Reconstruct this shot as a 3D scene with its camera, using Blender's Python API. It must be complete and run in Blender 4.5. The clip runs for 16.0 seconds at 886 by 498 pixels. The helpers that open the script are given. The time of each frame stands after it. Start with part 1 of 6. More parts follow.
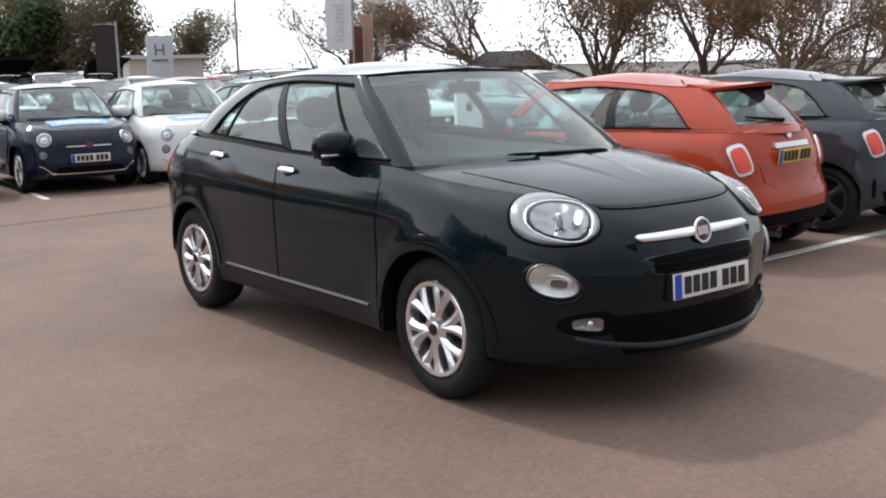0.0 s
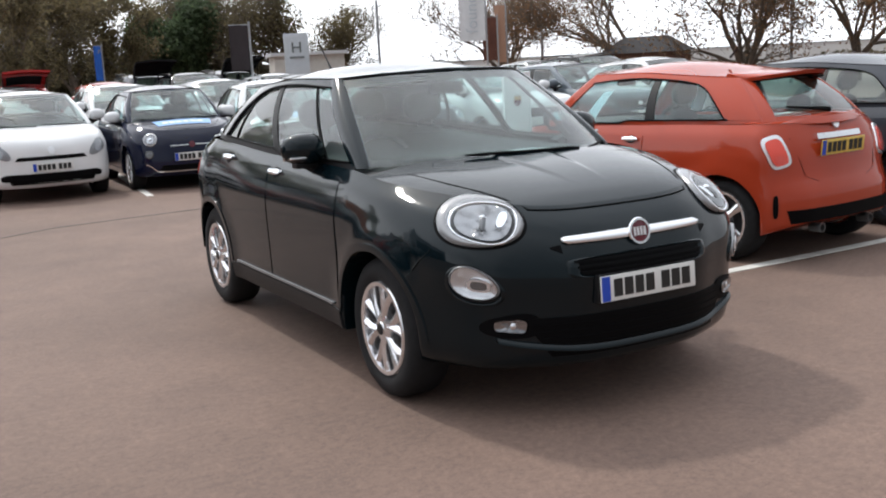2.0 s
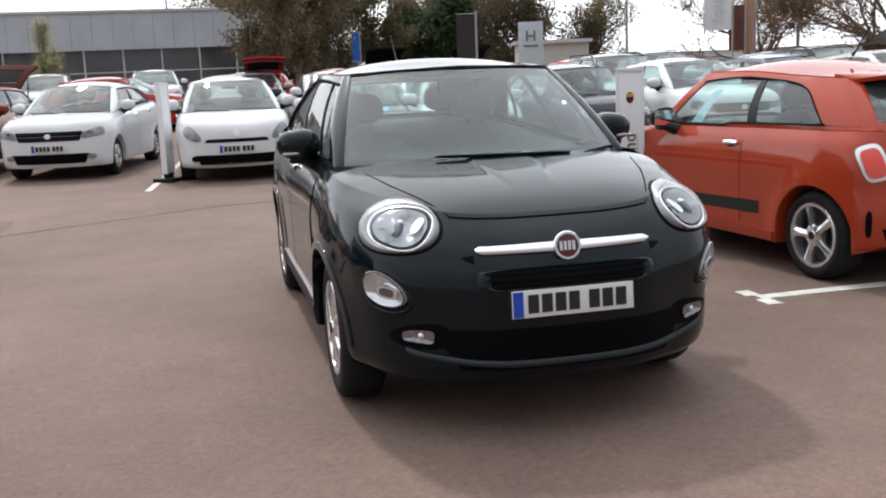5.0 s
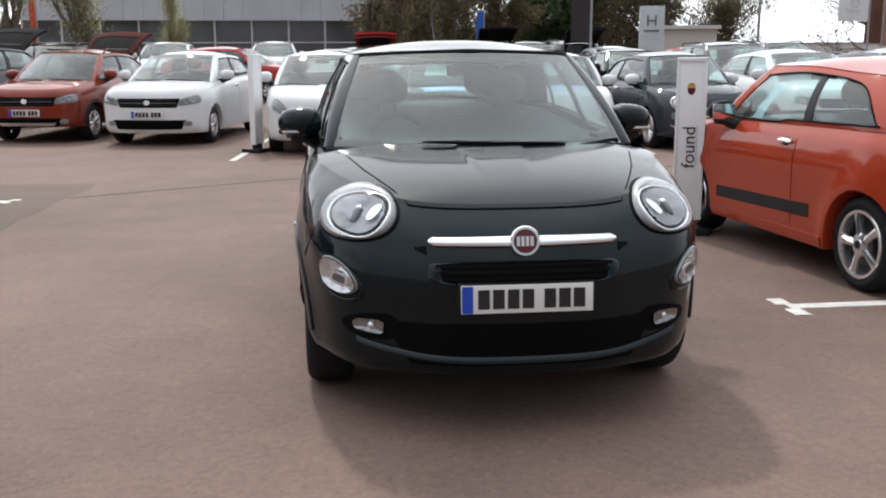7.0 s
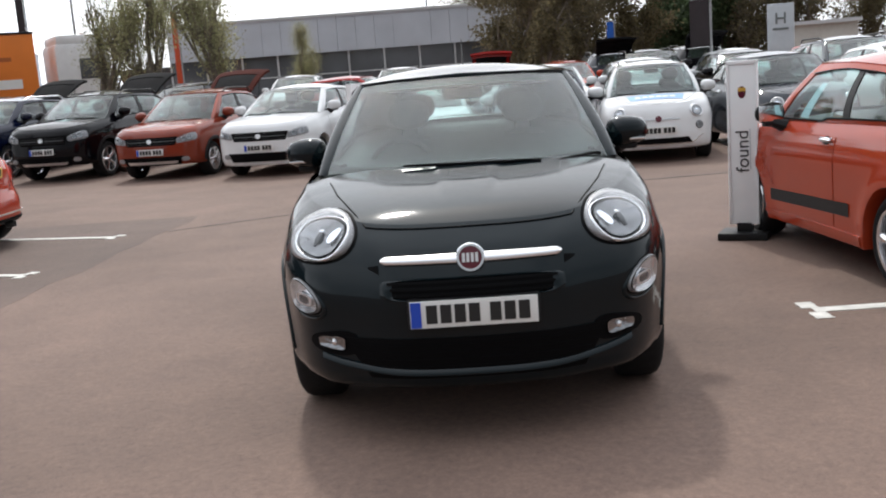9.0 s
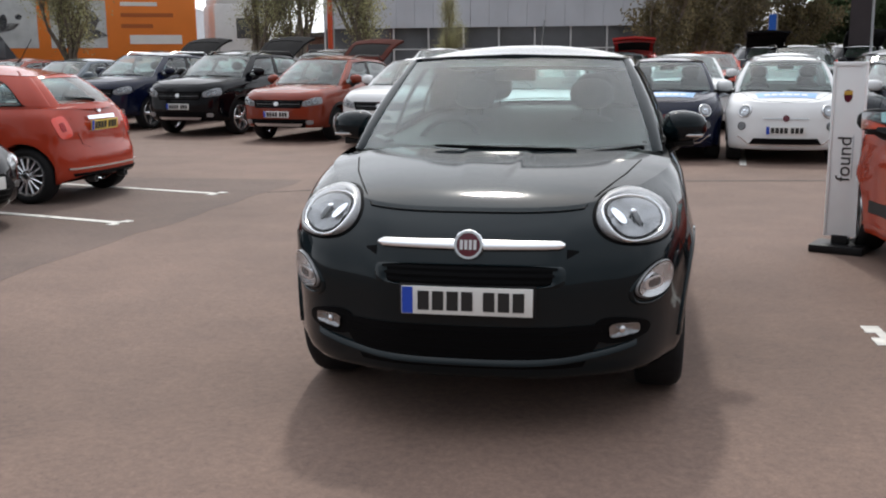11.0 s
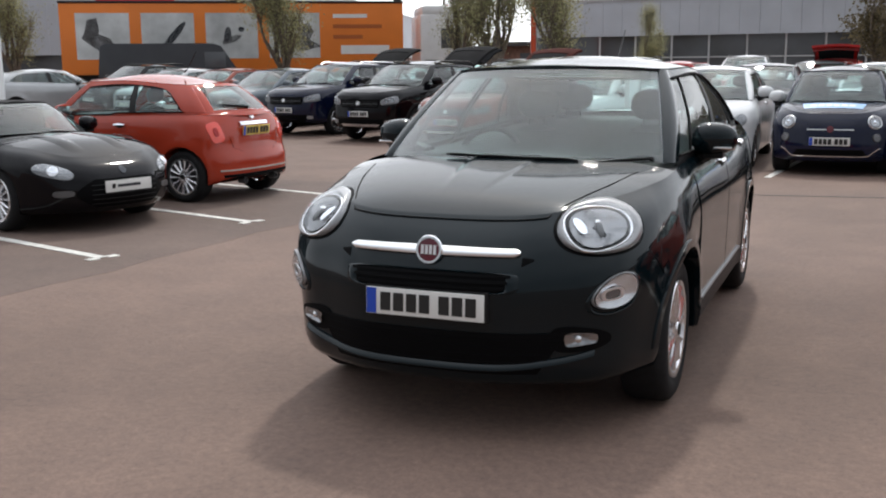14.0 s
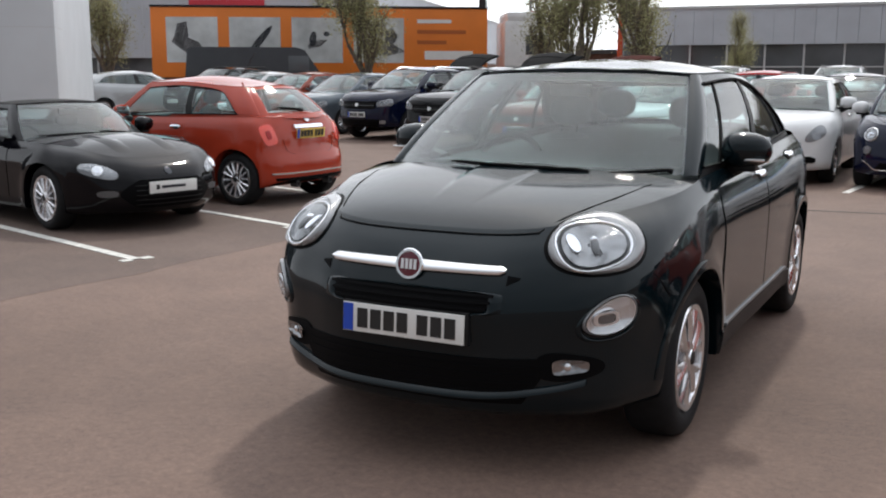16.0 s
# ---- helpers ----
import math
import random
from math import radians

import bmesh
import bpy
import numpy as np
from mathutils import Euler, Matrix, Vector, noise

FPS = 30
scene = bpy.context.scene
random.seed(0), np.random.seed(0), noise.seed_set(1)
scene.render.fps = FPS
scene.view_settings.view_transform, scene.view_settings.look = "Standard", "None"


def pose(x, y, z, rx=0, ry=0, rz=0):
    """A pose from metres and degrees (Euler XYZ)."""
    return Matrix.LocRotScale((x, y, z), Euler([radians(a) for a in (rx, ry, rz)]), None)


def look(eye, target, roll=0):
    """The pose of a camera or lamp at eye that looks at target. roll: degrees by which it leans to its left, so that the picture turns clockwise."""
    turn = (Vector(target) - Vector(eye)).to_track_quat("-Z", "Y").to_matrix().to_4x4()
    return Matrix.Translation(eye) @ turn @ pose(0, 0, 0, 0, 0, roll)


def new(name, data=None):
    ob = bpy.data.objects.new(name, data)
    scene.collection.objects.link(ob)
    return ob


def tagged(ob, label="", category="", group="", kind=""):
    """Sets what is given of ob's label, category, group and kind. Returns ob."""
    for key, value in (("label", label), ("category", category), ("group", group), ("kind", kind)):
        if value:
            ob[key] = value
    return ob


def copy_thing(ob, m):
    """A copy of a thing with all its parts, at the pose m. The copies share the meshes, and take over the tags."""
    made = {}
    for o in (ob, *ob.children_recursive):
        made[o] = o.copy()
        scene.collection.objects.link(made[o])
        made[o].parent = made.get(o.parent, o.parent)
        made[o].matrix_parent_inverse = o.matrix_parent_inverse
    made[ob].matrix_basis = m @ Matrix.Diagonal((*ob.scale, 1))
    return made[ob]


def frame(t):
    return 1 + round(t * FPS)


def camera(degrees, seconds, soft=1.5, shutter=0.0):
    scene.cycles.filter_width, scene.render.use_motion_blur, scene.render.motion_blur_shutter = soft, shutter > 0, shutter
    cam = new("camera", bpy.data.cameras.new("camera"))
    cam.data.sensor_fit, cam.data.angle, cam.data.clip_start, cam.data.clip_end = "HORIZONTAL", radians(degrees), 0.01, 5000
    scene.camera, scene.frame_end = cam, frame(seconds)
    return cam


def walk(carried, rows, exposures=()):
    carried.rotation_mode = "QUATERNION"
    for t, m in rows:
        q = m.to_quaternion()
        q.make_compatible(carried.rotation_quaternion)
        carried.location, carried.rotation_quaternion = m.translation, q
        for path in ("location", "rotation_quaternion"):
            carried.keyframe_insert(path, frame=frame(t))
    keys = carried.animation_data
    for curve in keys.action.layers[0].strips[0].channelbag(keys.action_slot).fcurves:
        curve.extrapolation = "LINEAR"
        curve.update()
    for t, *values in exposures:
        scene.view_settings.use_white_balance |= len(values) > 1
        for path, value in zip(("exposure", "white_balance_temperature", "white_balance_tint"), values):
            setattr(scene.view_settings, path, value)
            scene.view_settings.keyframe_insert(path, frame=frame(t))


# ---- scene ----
cam = camera(47.0, 16.0, soft=2.0)
PATH = [
    (0, (-3.639, -3.648, 1.507), (-2.43, -2.092, 1.164), -1.3),
    (0.5, (-3.512, -3.904, 1.529), (-2.377, -2.295, 1.18), -1.0),
    (1, (-3.314, -3.983, 1.518), (-2.224, -2.336, 1.201), -1.8),
    (1.5, (-3.047, -4.024, 1.519), (-1.992, -2.368, 1.14), -0.5),
    (2, (-2.837, -4.24, 1.536), (-1.891, -2.514, 1.183), -3.0),
    (2.5, (-2.645, -4.398, 1.55), (-1.788, -2.618, 1.234), -2.9),
    (3, (-2.383, -4.362, 1.529), (-1.57, -2.565, 1.199), -1.9),
    (3.5, (-2.147, -4.357, 1.536), (-1.368, -2.55, 1.177), -2.7),
    (4, (-1.878, -4.579, 1.535), (-1.215, -2.726, 1.178), -2.8),
    (6.5, (-0.954, -4.695, 1.517), (-0.655, -2.751, 1.151), -0.9),
    (7, (-0.765, -4.671, 1.528), (-0.54, -2.722, 1.142), -0.2),
    (7.5, (-0.59, -4.73, 1.537), (-0.46, -2.77, 1.158), -1.7),
    (8, (-0.365, -4.915, 1.548), (-0.309, -2.948, 1.192), -2.6),
    (10.5, (0.496, -4.901, 1.528), (0.199, -2.952, 1.191), -2.6),
    (11, (0.614, -4.723, 1.522), (0.258, -2.791, 1.149), -0.5),
    (11.5, (0.799, -4.673, 1.517), (0.376, -2.753, 1.152), -2.1),
    (12, (1.061, -4.778, 1.528), (0.521, -2.885, 1.174), -2.6),
    (12.5, (1.169, -4.738, 1.52), (0.555, -2.864, 1.185), -2.5),
    (13, (1.267, -4.625, 1.521), (0.631, -2.759, 1.183), -0.2),
    (13.5, (1.388, -4.531, 1.515), (0.708, -2.682, 1.172), -0.8),
    (14, (1.64, -4.576, 1.525), (0.874, -2.762, 1.172), -0.6),
    (14.5, (1.681, -4.414, 1.503), (0.866, -2.619, 1.166), -1.4),
    (15, (1.719, -4.33, 1.506), (0.879, -2.546, 1.171), -0.5),
    (15.5, (1.75, -4.195, 1.505), (0.897, -2.42, 1.154), 0.2),
    (16, (1.875, -4.106, 1.496), (0.952, -2.365, 1.157), 0.1),
]
walk(cam, [(t, look(eye, target, roll)) for t, eye, target, roll in PATH],
     [(0.0, -0.19), (4.0, -0.23), (7.0, -0.24), (9.0, -0.3), (11.0, -0.4), (14.0, -0.42), (16.0, -0.44)])


# ---- world, sun, exposure ----
SUN_EL, SUN_AZ = 49.5, -11.0        # degrees; azimuth from +y towards +x
sky_world = bpy.data.worlds.new("sky")
scene.world = sky_world
sky_world.use_nodes = True
wt = sky_world.node_tree
wt.nodes.clear()
sky = wt.nodes.new("ShaderNodeTexSky")
sky.sky_type, sky.sun_disc = "NISHITA", False
sky.sun_elevation, sky.sun_rotation = radians(SUN_EL), radians(SUN_AZ)
sky.air_density, sky.dust_density, sky.ozone_density = 1.0, 6.0, 1.0
cl = wt.nodes.new("ShaderNodeTexNoise")
cl.inputs["Scale"].default_value, cl.inputs["Detail"].default_value = 2.2, 6.0
tcw = wt.nodes.new("ShaderNodeTexCoord")
wt.links.new(tcw.outputs["Generated"], cl.inputs["Vector"])
crw = wt.nodes.new("ShaderNodeValToRGB")
crw.color_ramp.elements[0].position, crw.color_ramp.elements[0].color = 0.36, (0.68, 0.68, 0.68, 1)
crw.color_ramp.elements[1].position, crw.color_ramp.elements[1].color = 0.6, (0.97, 0.97, 0.97, 1)
wt.links.new(cl.outputs["Fac"], crw.inputs["Fac"])
mxw = wt.nodes.new("ShaderNodeMix")
mxw.data_type = "RGBA"
mxw.inputs["B"].default_value = (14.6, 15.2, 16.2, 1)
wt.links.new(crw.outputs["Color"], mxw.inputs["Factor"])
wt.links.new(sky.outputs["Color"], mxw.inputs["A"])
# hazy brightening of the sky towards the sun
_a, _e = radians(SUN_AZ), radians(SUN_EL)
SUN_DIR = (math.sin(_a) * math.cos(_e), math.cos(_a) * math.cos(_e), math.sin(_e))
dotw = wt.nodes.new("ShaderNodeVectorMath")
dotw.operation = "DOT_PRODUCT"
dotw.inputs[1].default_value = SUN_DIR
wt.links.new(tcw.outputs["Generated"], dotw.inputs[0])
hazew = wt.nodes.new("ShaderNodeMapRange")
hazew.inputs["From Min"].default_value, hazew.inputs["From Max"].default_value = -0.65, 1.0
hazew.inputs["To Min"].default_value, hazew.inputs["To Max"].default_value = 0.029, 0.152
hazew.interpolation_type = "SMOOTHSTEP"
wt.links.new(dotw.outputs["Value"], hazew.inputs["Value"])
bgw = wt.nodes.new("ShaderNodeBackground")
# bright veil low over the horizon
sepw = wt.nodes.new("ShaderNodeSeparateXYZ")
wt.links.new(tcw.outputs["Generated"], sepw.inputs[0])
loww = wt.nodes.new("ShaderNodeMapRange")
loww.interpolation_type = "SMOOTHSTEP"
loww.inputs["From Min"].default_value, loww.inputs["From Max"].default_value = 0.02, 0.3
loww.inputs["To Min"].default_value, loww.inputs["To Max"].default_value = 1.32, 1.0
wt.links.new(sepw.outputs["Z"], loww.inputs["Value"])
mulw = wt.nodes.new("ShaderNodeMath")
mulw.operation = "MULTIPLY"
wt.links.new(hazew.outputs["Result"], mulw.inputs[0])
wt.links.new(loww.outputs["Result"], mulw.inputs[1])
wt.links.new(mulw.outputs["Value"], bgw.inputs["Strength"])
wt.links.new(mxw.outputs["Result"], bgw.inputs["Color"])
wo = wt.nodes.new("ShaderNodeOutputWorld")
wt.links.new(bgw.outputs["Background"], wo.inputs["Surface"])
sun_data = bpy.data.lights.new("sun", "SUN")
sun_data.energy, sun_data.angle, sun_data.color = 2.1, radians(3.5), (1.0, 0.95, 0.88)
sun = new("sun", sun_data)
sun.matrix_world = look((0, 0, 40), (0 - math.sin(_a) * math.cos(_e), 0 - math.cos(_a) * math.cos(_e), 40 - math.sin(_e)))


# ---- materials ----
def mat(name, col, rough=0.5, metal=0.0, coat=0.0, spec=0.5, var=0.0, scale=4.0, bump=0.0, bscale=60.0):
    m = bpy.data.materials.new(name)
    m.use_nodes = True
    nt = m.node_tree
    b = nt.nodes["Principled BSDF"]
    b.inputs["Base Color"].default_value = (*col, 1)
    b.inputs["Roughness"].default_value = rough
    b.inputs["Metallic"].default_value = metal
    b.inputs["Coat Weight"].default_value = coat
    b.inputs["Coat Roughness"].default_value = 0.03
    b.inputs["Coat IOR"].default_value = 1.45
    b.inputs["Specular IOR Level"].default_value = spec
    tc = nt.nodes.new("ShaderNodeTexCoord")
    if var > 0:
        n = nt.nodes.new("ShaderNodeTexNoise")
        n.inputs["Scale"].default_value, n.inputs["Detail"].default_value = scale, 8
        nt.links.new(tc.outputs["Object"], n.inputs["Vector"])
        r = nt.nodes.new("ShaderNodeValToRGB")
        lo = [max(0.0, c * (1 - var)) for c in col]
        hi = [min(1.0, c * (1 + var)) for c in col]
        r.color_ramp.elements[0].position, r.color_ramp.elements[0].color = 0.3, (*lo, 1)
        r.color_ramp.elements[1].position, r.color_ramp.elements[1].color = 0.7, (*hi, 1)
        nt.links.new(n.outputs["Fac"], r.inputs["Fac"])
        nt.links.new(r.outputs["Color"], b.inputs["Base Color"])
    if bump > 0:
        n2 = nt.nodes.new("ShaderNodeTexNoise")
        n2.inputs["Scale"].default_value, n2.inputs["Detail"].default_value = bscale, 4
        nt.links.new(tc.outputs["Object"], n2.inputs["Vector"])
        bp = nt.nodes.new("ShaderNodeBump")
        bp.inputs["Strength"].default_value, bp.inputs["Distance"].default_value = bump, 0.01
        nt.links.new(n2.outputs["Fac"], bp.inputs["Height"])
        nt.links.new(bp.outputs["Normal"], b.inputs["Normal"])
    return m


def glass_mat(name, tint, ior=0.12, glare=0.0):
    m = bpy.data.materials.new(name)
    m.use_nodes = True
    nt = m.node_tree
    nt.nodes.clear()
    tr = nt.nodes.new("ShaderNodeBsdfTransparent")
    tr.inputs["Color"].default_value = (*tint, 1)
    gl = nt.nodes.new("ShaderNodeBsdfGlossy")
    gl.inputs["Roughness"].default_value = 0.02
    fr0 = nt.nodes.new("ShaderNodeLayerWeight")
    fr0.inputs["Blend"].default_value = 0.5
    fr1 = nt.nodes.new("ShaderNodeMath")
    fr1.operation = "POWER"
    fr1.inputs[1].default_value = 4.0
    fr = nt.nodes.new("ShaderNodeMath")
    fr.operation = "MULTIPLY_ADD"
    fr.inputs[1].default_value, fr.inputs[2].default_value = 0.8, ior
    nt.links.new(fr0.outputs["Facing"], fr1.inputs[0])
    nt.links.new(fr1.outputs["Value"], fr.inputs[0])
    mx = nt.nodes.new("ShaderNodeMixShader")
    o = nt.nodes.new("ShaderNodeOutputMaterial")
    nt.links.new(fr.outputs["Value"], mx.inputs["Fac"])
    nt.links.new(tr.outputs["BSDF"], mx.inputs[1])
    nt.links.new(gl.outputs["BSDF"], mx.inputs[2])
    if glare > 0:                     # pale film put into the colour for glare on the glass
        df = nt.nodes.new("ShaderNodeBsdfDiffuse")
        df.inputs["Color"].default_value = (0.56, 0.6, 0.6, 1)
        n = nt.nodes.new("ShaderNodeTexNoise")
        n.inputs["Scale"].default_value, n.inputs["Detail"].default_value = 3.0, 6
        tc = nt.nodes.new("ShaderNodeTexCoord")
        nt.links.new(tc.outputs["Object"], n.inputs["Vector"])
        mr = nt.nodes.new("ShaderNodeMapRange")
        mr.inputs["From Min"].default_value, mr.inputs["From Max"].default_value = 0.3, 0.75
        mr.inputs["To Min"].default_value, mr.inputs["To Max"].default_value = glare * 0.75, glare * 1.25
        nt.links.new(n.outputs["Fac"], mr.inputs["Value"])
        m2 = nt.nodes.new("ShaderNodeMixShader")
        nt.links.new(mr.outputs["Result"], m2.inputs["Fac"])
        nt.links.new(mx.outputs["Shader"], m2.inputs[1])
        nt.links.new(df.outputs["BSDF"], m2.inputs[2])
        mx = m2
    nt.links.new(mx.outputs["Shader"], o.inputs["Surface"])
    return m


def paint(name, col, metal=0.0, rough=0.35, coat_ior=1.45):
    m = mat("paint_" + name, col, rough=rough, metal=metal, coat=1.0, spec=0.0, var=0.08, scale=1.5)
    m.node_tree.nodes["Principled BSDF"].inputs["Coat IOR"].default_value = coat_ior
    m.node_tree.nodes["Principled BSDF"].inputs["Coat Roughness"].default_value = 0.07
    return m


M_GREEN = paint("dark_green", (0.0022, 0.0075, 0.0105), metal=0.2, rough=0.4, coat_ior=1.37)
M_GREEN.node_tree.nodes["Principled BSDF"].inputs["Coat Roughness"].default_value = 0.075
M_ORANGE = paint("orange_red", (0.37, 0.046, 0.018), rough=0.3)
M_RUST = paint("coral", (0.36, 0.04, 0.018), rough=0.3)
M_SLATE = paint("slate_grey", (0.035, 0.04, 0.05), rough=0.3)
M_NAVY = paint("navy", (0.004, 0.007, 0.026), rough=0.3)
M_WHITE = paint("white", (0.72, 0.73, 0.74), rough=0.3)
M_COPPER = paint("copper_red", (0.2, 0.035, 0.018), metal=0.2, rough=0.35)
M_BLACK = paint("black", (0.0025, 0.0025, 0.004), rough=0.3, coat_ior=1.33)
M_SILVER = paint("silver", (0.45, 0.46, 0.47), metal=0.4, rough=0.35)
M_RED = paint("red", (0.38, 0.02, 0.018), rough=0.3)
M_BLUEGREY = paint("blue_grey", (0.1, 0.12, 0.14), metal=0.3, rough=0.35)
M_GLASS = glass_mat("car_glass", (0.8, 0.95, 0.93), 0.085, 0.055)
M_LENS = glass_mat("lamp_lens", (0.97, 0.98, 0.99), 0.04)
M_CHROME = mat("chrome", (0.85, 0.86, 0.88), rough=0.12, metal=1.0)
M_SATIN = mat("satin_chrome", (0.86, 0.87, 0.89), rough=0.33, metal=1.0)
M_ALLOY = mat("alloy", (0.78, 0.78, 0.8), rough=0.2, metal=0.9, var=0.06)
M_ALLOY_DARK = mat("alloy_dark", (0.03, 0.03, 0.033), rough=0.5, metal=0.3)
M_RUBBER = mat("rubber", (0.011, 0.011, 0.012), rough=0.8, spec=0.25, var=0.25, scale=25, bump=0.2, bscale=120)
M_PLASTIC = mat("black_plastic", (0.009, 0.009, 0.010), rough=0.5, spec=0.3, var=0.15, scale=12, bump=0.1, bscale=300)
M_GRILLE = mat("grille_black", (0.003, 0.003, 0.0035), rough=0.55, spec=0.06)
M_CLOTH = mat("seat_cloth", (0.075, 0.078, 0.082), rough=0.9, var=0.2, scale=40)
M_DASH = mat("dash_plastic", (0.035, 0.036, 0.038), rough=0.7, var=0.1, scale=30)
M_HEADLINER = mat("headliner", (0.45, 0.44, 0.42), rough=0.95)
M_PLATE_W = mat("plate_white", (0.72, 0.72, 0.7), rough=0.4, var=0.03)
M_PLATE_Y = mat("plate_yellow", (0.72, 0.5, 0.1), rough=0.4, var=0.03)
M_PLATE_B = mat("plate_blue", (0.01, 0.06, 0.45), rough=0.4)
M_INK = mat("ink_black", (0.012, 0.012, 0.012), rough=0.5)
M_BADGE_RED = mat("badge_red", (0.10, 0.008, 0.02), rough=0.25, coat=0.6)
M_LAMPRING = mat("lamp_ring", (0.27, 0.275, 0.285), rough=0.3, metal=0.4, coat=0.6)
M_FLUTE = mat("fluted_reflector", (0.3, 0.305, 0.315), rough=0.14, metal=1.0)
M_FLUTE_D = mat("smoked_reflector", (0.2, 0.205, 0.215), rough=0.25, metal=0.8)
M_DRL = mat("daytime_reflector", (0.66, 0.67, 0.69), rough=0.18, metal=0.8)
M_FRIT = mat("glass_border", (0.006, 0.006, 0.007), rough=0.5, spec=0.1)
M_REFLECT = mat("lamp_reflector", (0.36, 0.37, 0.39), rough=0.35, metal=1.0)
M_LAMPBODY = mat("lamp_body", (0.13, 0.135, 0.14), rough=0.3, metal=0.6)
M_LAMPGREY = mat("lamp_grey", (0.26, 0.265, 0.275), rough=0.35, metal=0.5)
# matte darks for raised tailgates, their shade put into the colour
M_GATE = mat("gate_black", (0.014, 0.014, 0.015), rough=0.9, spec=0.1, var=0.2)
M_GATE_RED_SHADED = mat("gate_red_shaded", (0.06, 0.014, 0.01), rough=0.9, spec=0.1, var=0.2)
M_DARKGLASS = mat("dark_glazing", (0.085, 0.09, 0.098), rough=0.1, spec=0.7, var=0.3, scale=0.4)
M_TAIL = mat("tail_red", (0.8, 0.07, 0.04), rough=0.15, coat=1.0)
M_STICKER = mat("sticker_blue", (0.22, 0.42, 0.75), rough=0.4, var=0.05)
M_PAPER = mat("paper_blue", (0.5, 0.68, 0.75), rough=0.8)


# ---- mesh helpers ----
from mathutils.bvhtree import BVHTree


def mesh_from(name, verts, faces, material, smooth=True, angle=38):
    me = bpy.data.meshes.new(name)
    me.from_pydata([tuple(v) for v in verts], [], faces)
    me.materials.append(material)
    if smooth:
        me.polygons.foreach_set("use_smooth", [True] * len(me.polygons))
        me.set_sharp_from_angle(angle=radians(angle))
    me.update()
    return me


def part(name, geo, material, parent=None, label="", smooth=True, angle=38, fix=True):
    """One mesh object from (verts, faces) under a thing or a part."""
    me = mesh_from(name, geo[0], geo[1], material, smooth, angle)
    if fix:
        bm = bmesh.new()
        bm.from_mesh(me)
        bmesh.ops.recalc_face_normals(bm, faces=bm.faces)
        bm.to_mesh(me)
        bm.free()
        if smooth:
            me.set_sharp_from_angle(angle=radians(angle))
    ob = new(name, me)
    if parent is not None:
        ob.parent = parent
    if label:
        ob["label"] = label
    return ob


def empty(name, m, label, category, group=""):
    ob = new(name)
    ob.empty_display_size = 0.2
    ob.matrix_world = m
    return tagged(ob, label, category, group)


def join(*geos):
    vs, fs = [], []
    for v, f in geos:
        k = len(vs)
        vs += list(v)
        fs += [tuple(i + k for i in q) for q in f]
    return vs, fs


def moved(geo, m):
    return [m @ Vector(v) for v in geo[0]], geo[1]


def box(x0, x1, y0, y1, z0, z1, bev=0.0):
    """A box with chamfered edges."""
    bm = bmesh.new()
    bmesh.ops.create_cube(bm, size=1.0)
    for v in bm.verts:
        v.co = Vector(((x0 + x1) / 2 + v.co.x * (x1 - x0), (y0 + y1) / 2 + v.co.y * (y1 - y0), (z0 + z1) / 2 + v.co.z * (z1 - z0)))
    if bev > 0:
        bmesh.ops.bevel(bm, geom=bm.edges[:], offset=bev, segments=2, affect="EDGES", profile=0.6)
    bm.verts.index_update()
    g = [v.co.copy() for v in bm.verts], [tuple(v.index for v in f.verts) for f in bm.faces]
    bm.free()
    return g


def tube(pts, rad, n=8, cap=True):
    """A tube along points; rad is a number or a list."""
    pts = [Vector(p) for p in pts]
    rs = rad if isinstance(rad, (list, tuple)) else [rad] * len(pts)
    vs, fs = [], []
    up = None
    for i, p in enumerate(pts):
        d = (pts[min(i + 1, len(pts) - 1)] - pts[max(i - 1, 0)]).normalized()
        if up is None:
            up = Vector((0, 0, 1)) if abs(d.z) < 0.9 else Vector((1, 0, 0))
        a = d.cross(up).normalized()
        up = a.cross(d).normalized()
        for k in range(n):
            t = 2 * math.pi * k / n
            vs.append(p + (a * math.cos(t) + up * math.sin(t)) * rs[i])
    for i in range(len(pts) - 1):
        for k in range(n):
            fs.append((i * n + k, i * n + (k + 1) % n, (i + 1) * n + (k + 1) % n, (i + 1) * n + k))
    if cap:
        fs.append(tuple(range(n - 1, -1, -1)))
        fs.append(tuple((len(pts) - 1) * n + k for k in range(n)))
    return vs, fs


def lathe(profile, n=32, axis="x"):
    """Turns (radius, along) points round an axis; the profile is closed when its ends meet."""
    vs, fs = [], []
    for k in range(n):
        t = 2 * math.pi * k / n
        for r, a in profile:
            c, s = r * math.cos(t), r * math.sin(t)
            vs.append(Vector((a, c, s)) if axis == "x" else Vector((c, s, a)) if axis == "z" else Vector((c, a, s)))
    m = len(profile)
    for k in range(n):
        for i in range(m - 1):
            fs.append((k * m + i, k * m + i + 1, ((k + 1) % n) * m + i + 1, ((k + 1) % n) * m + i))
    return vs, fs


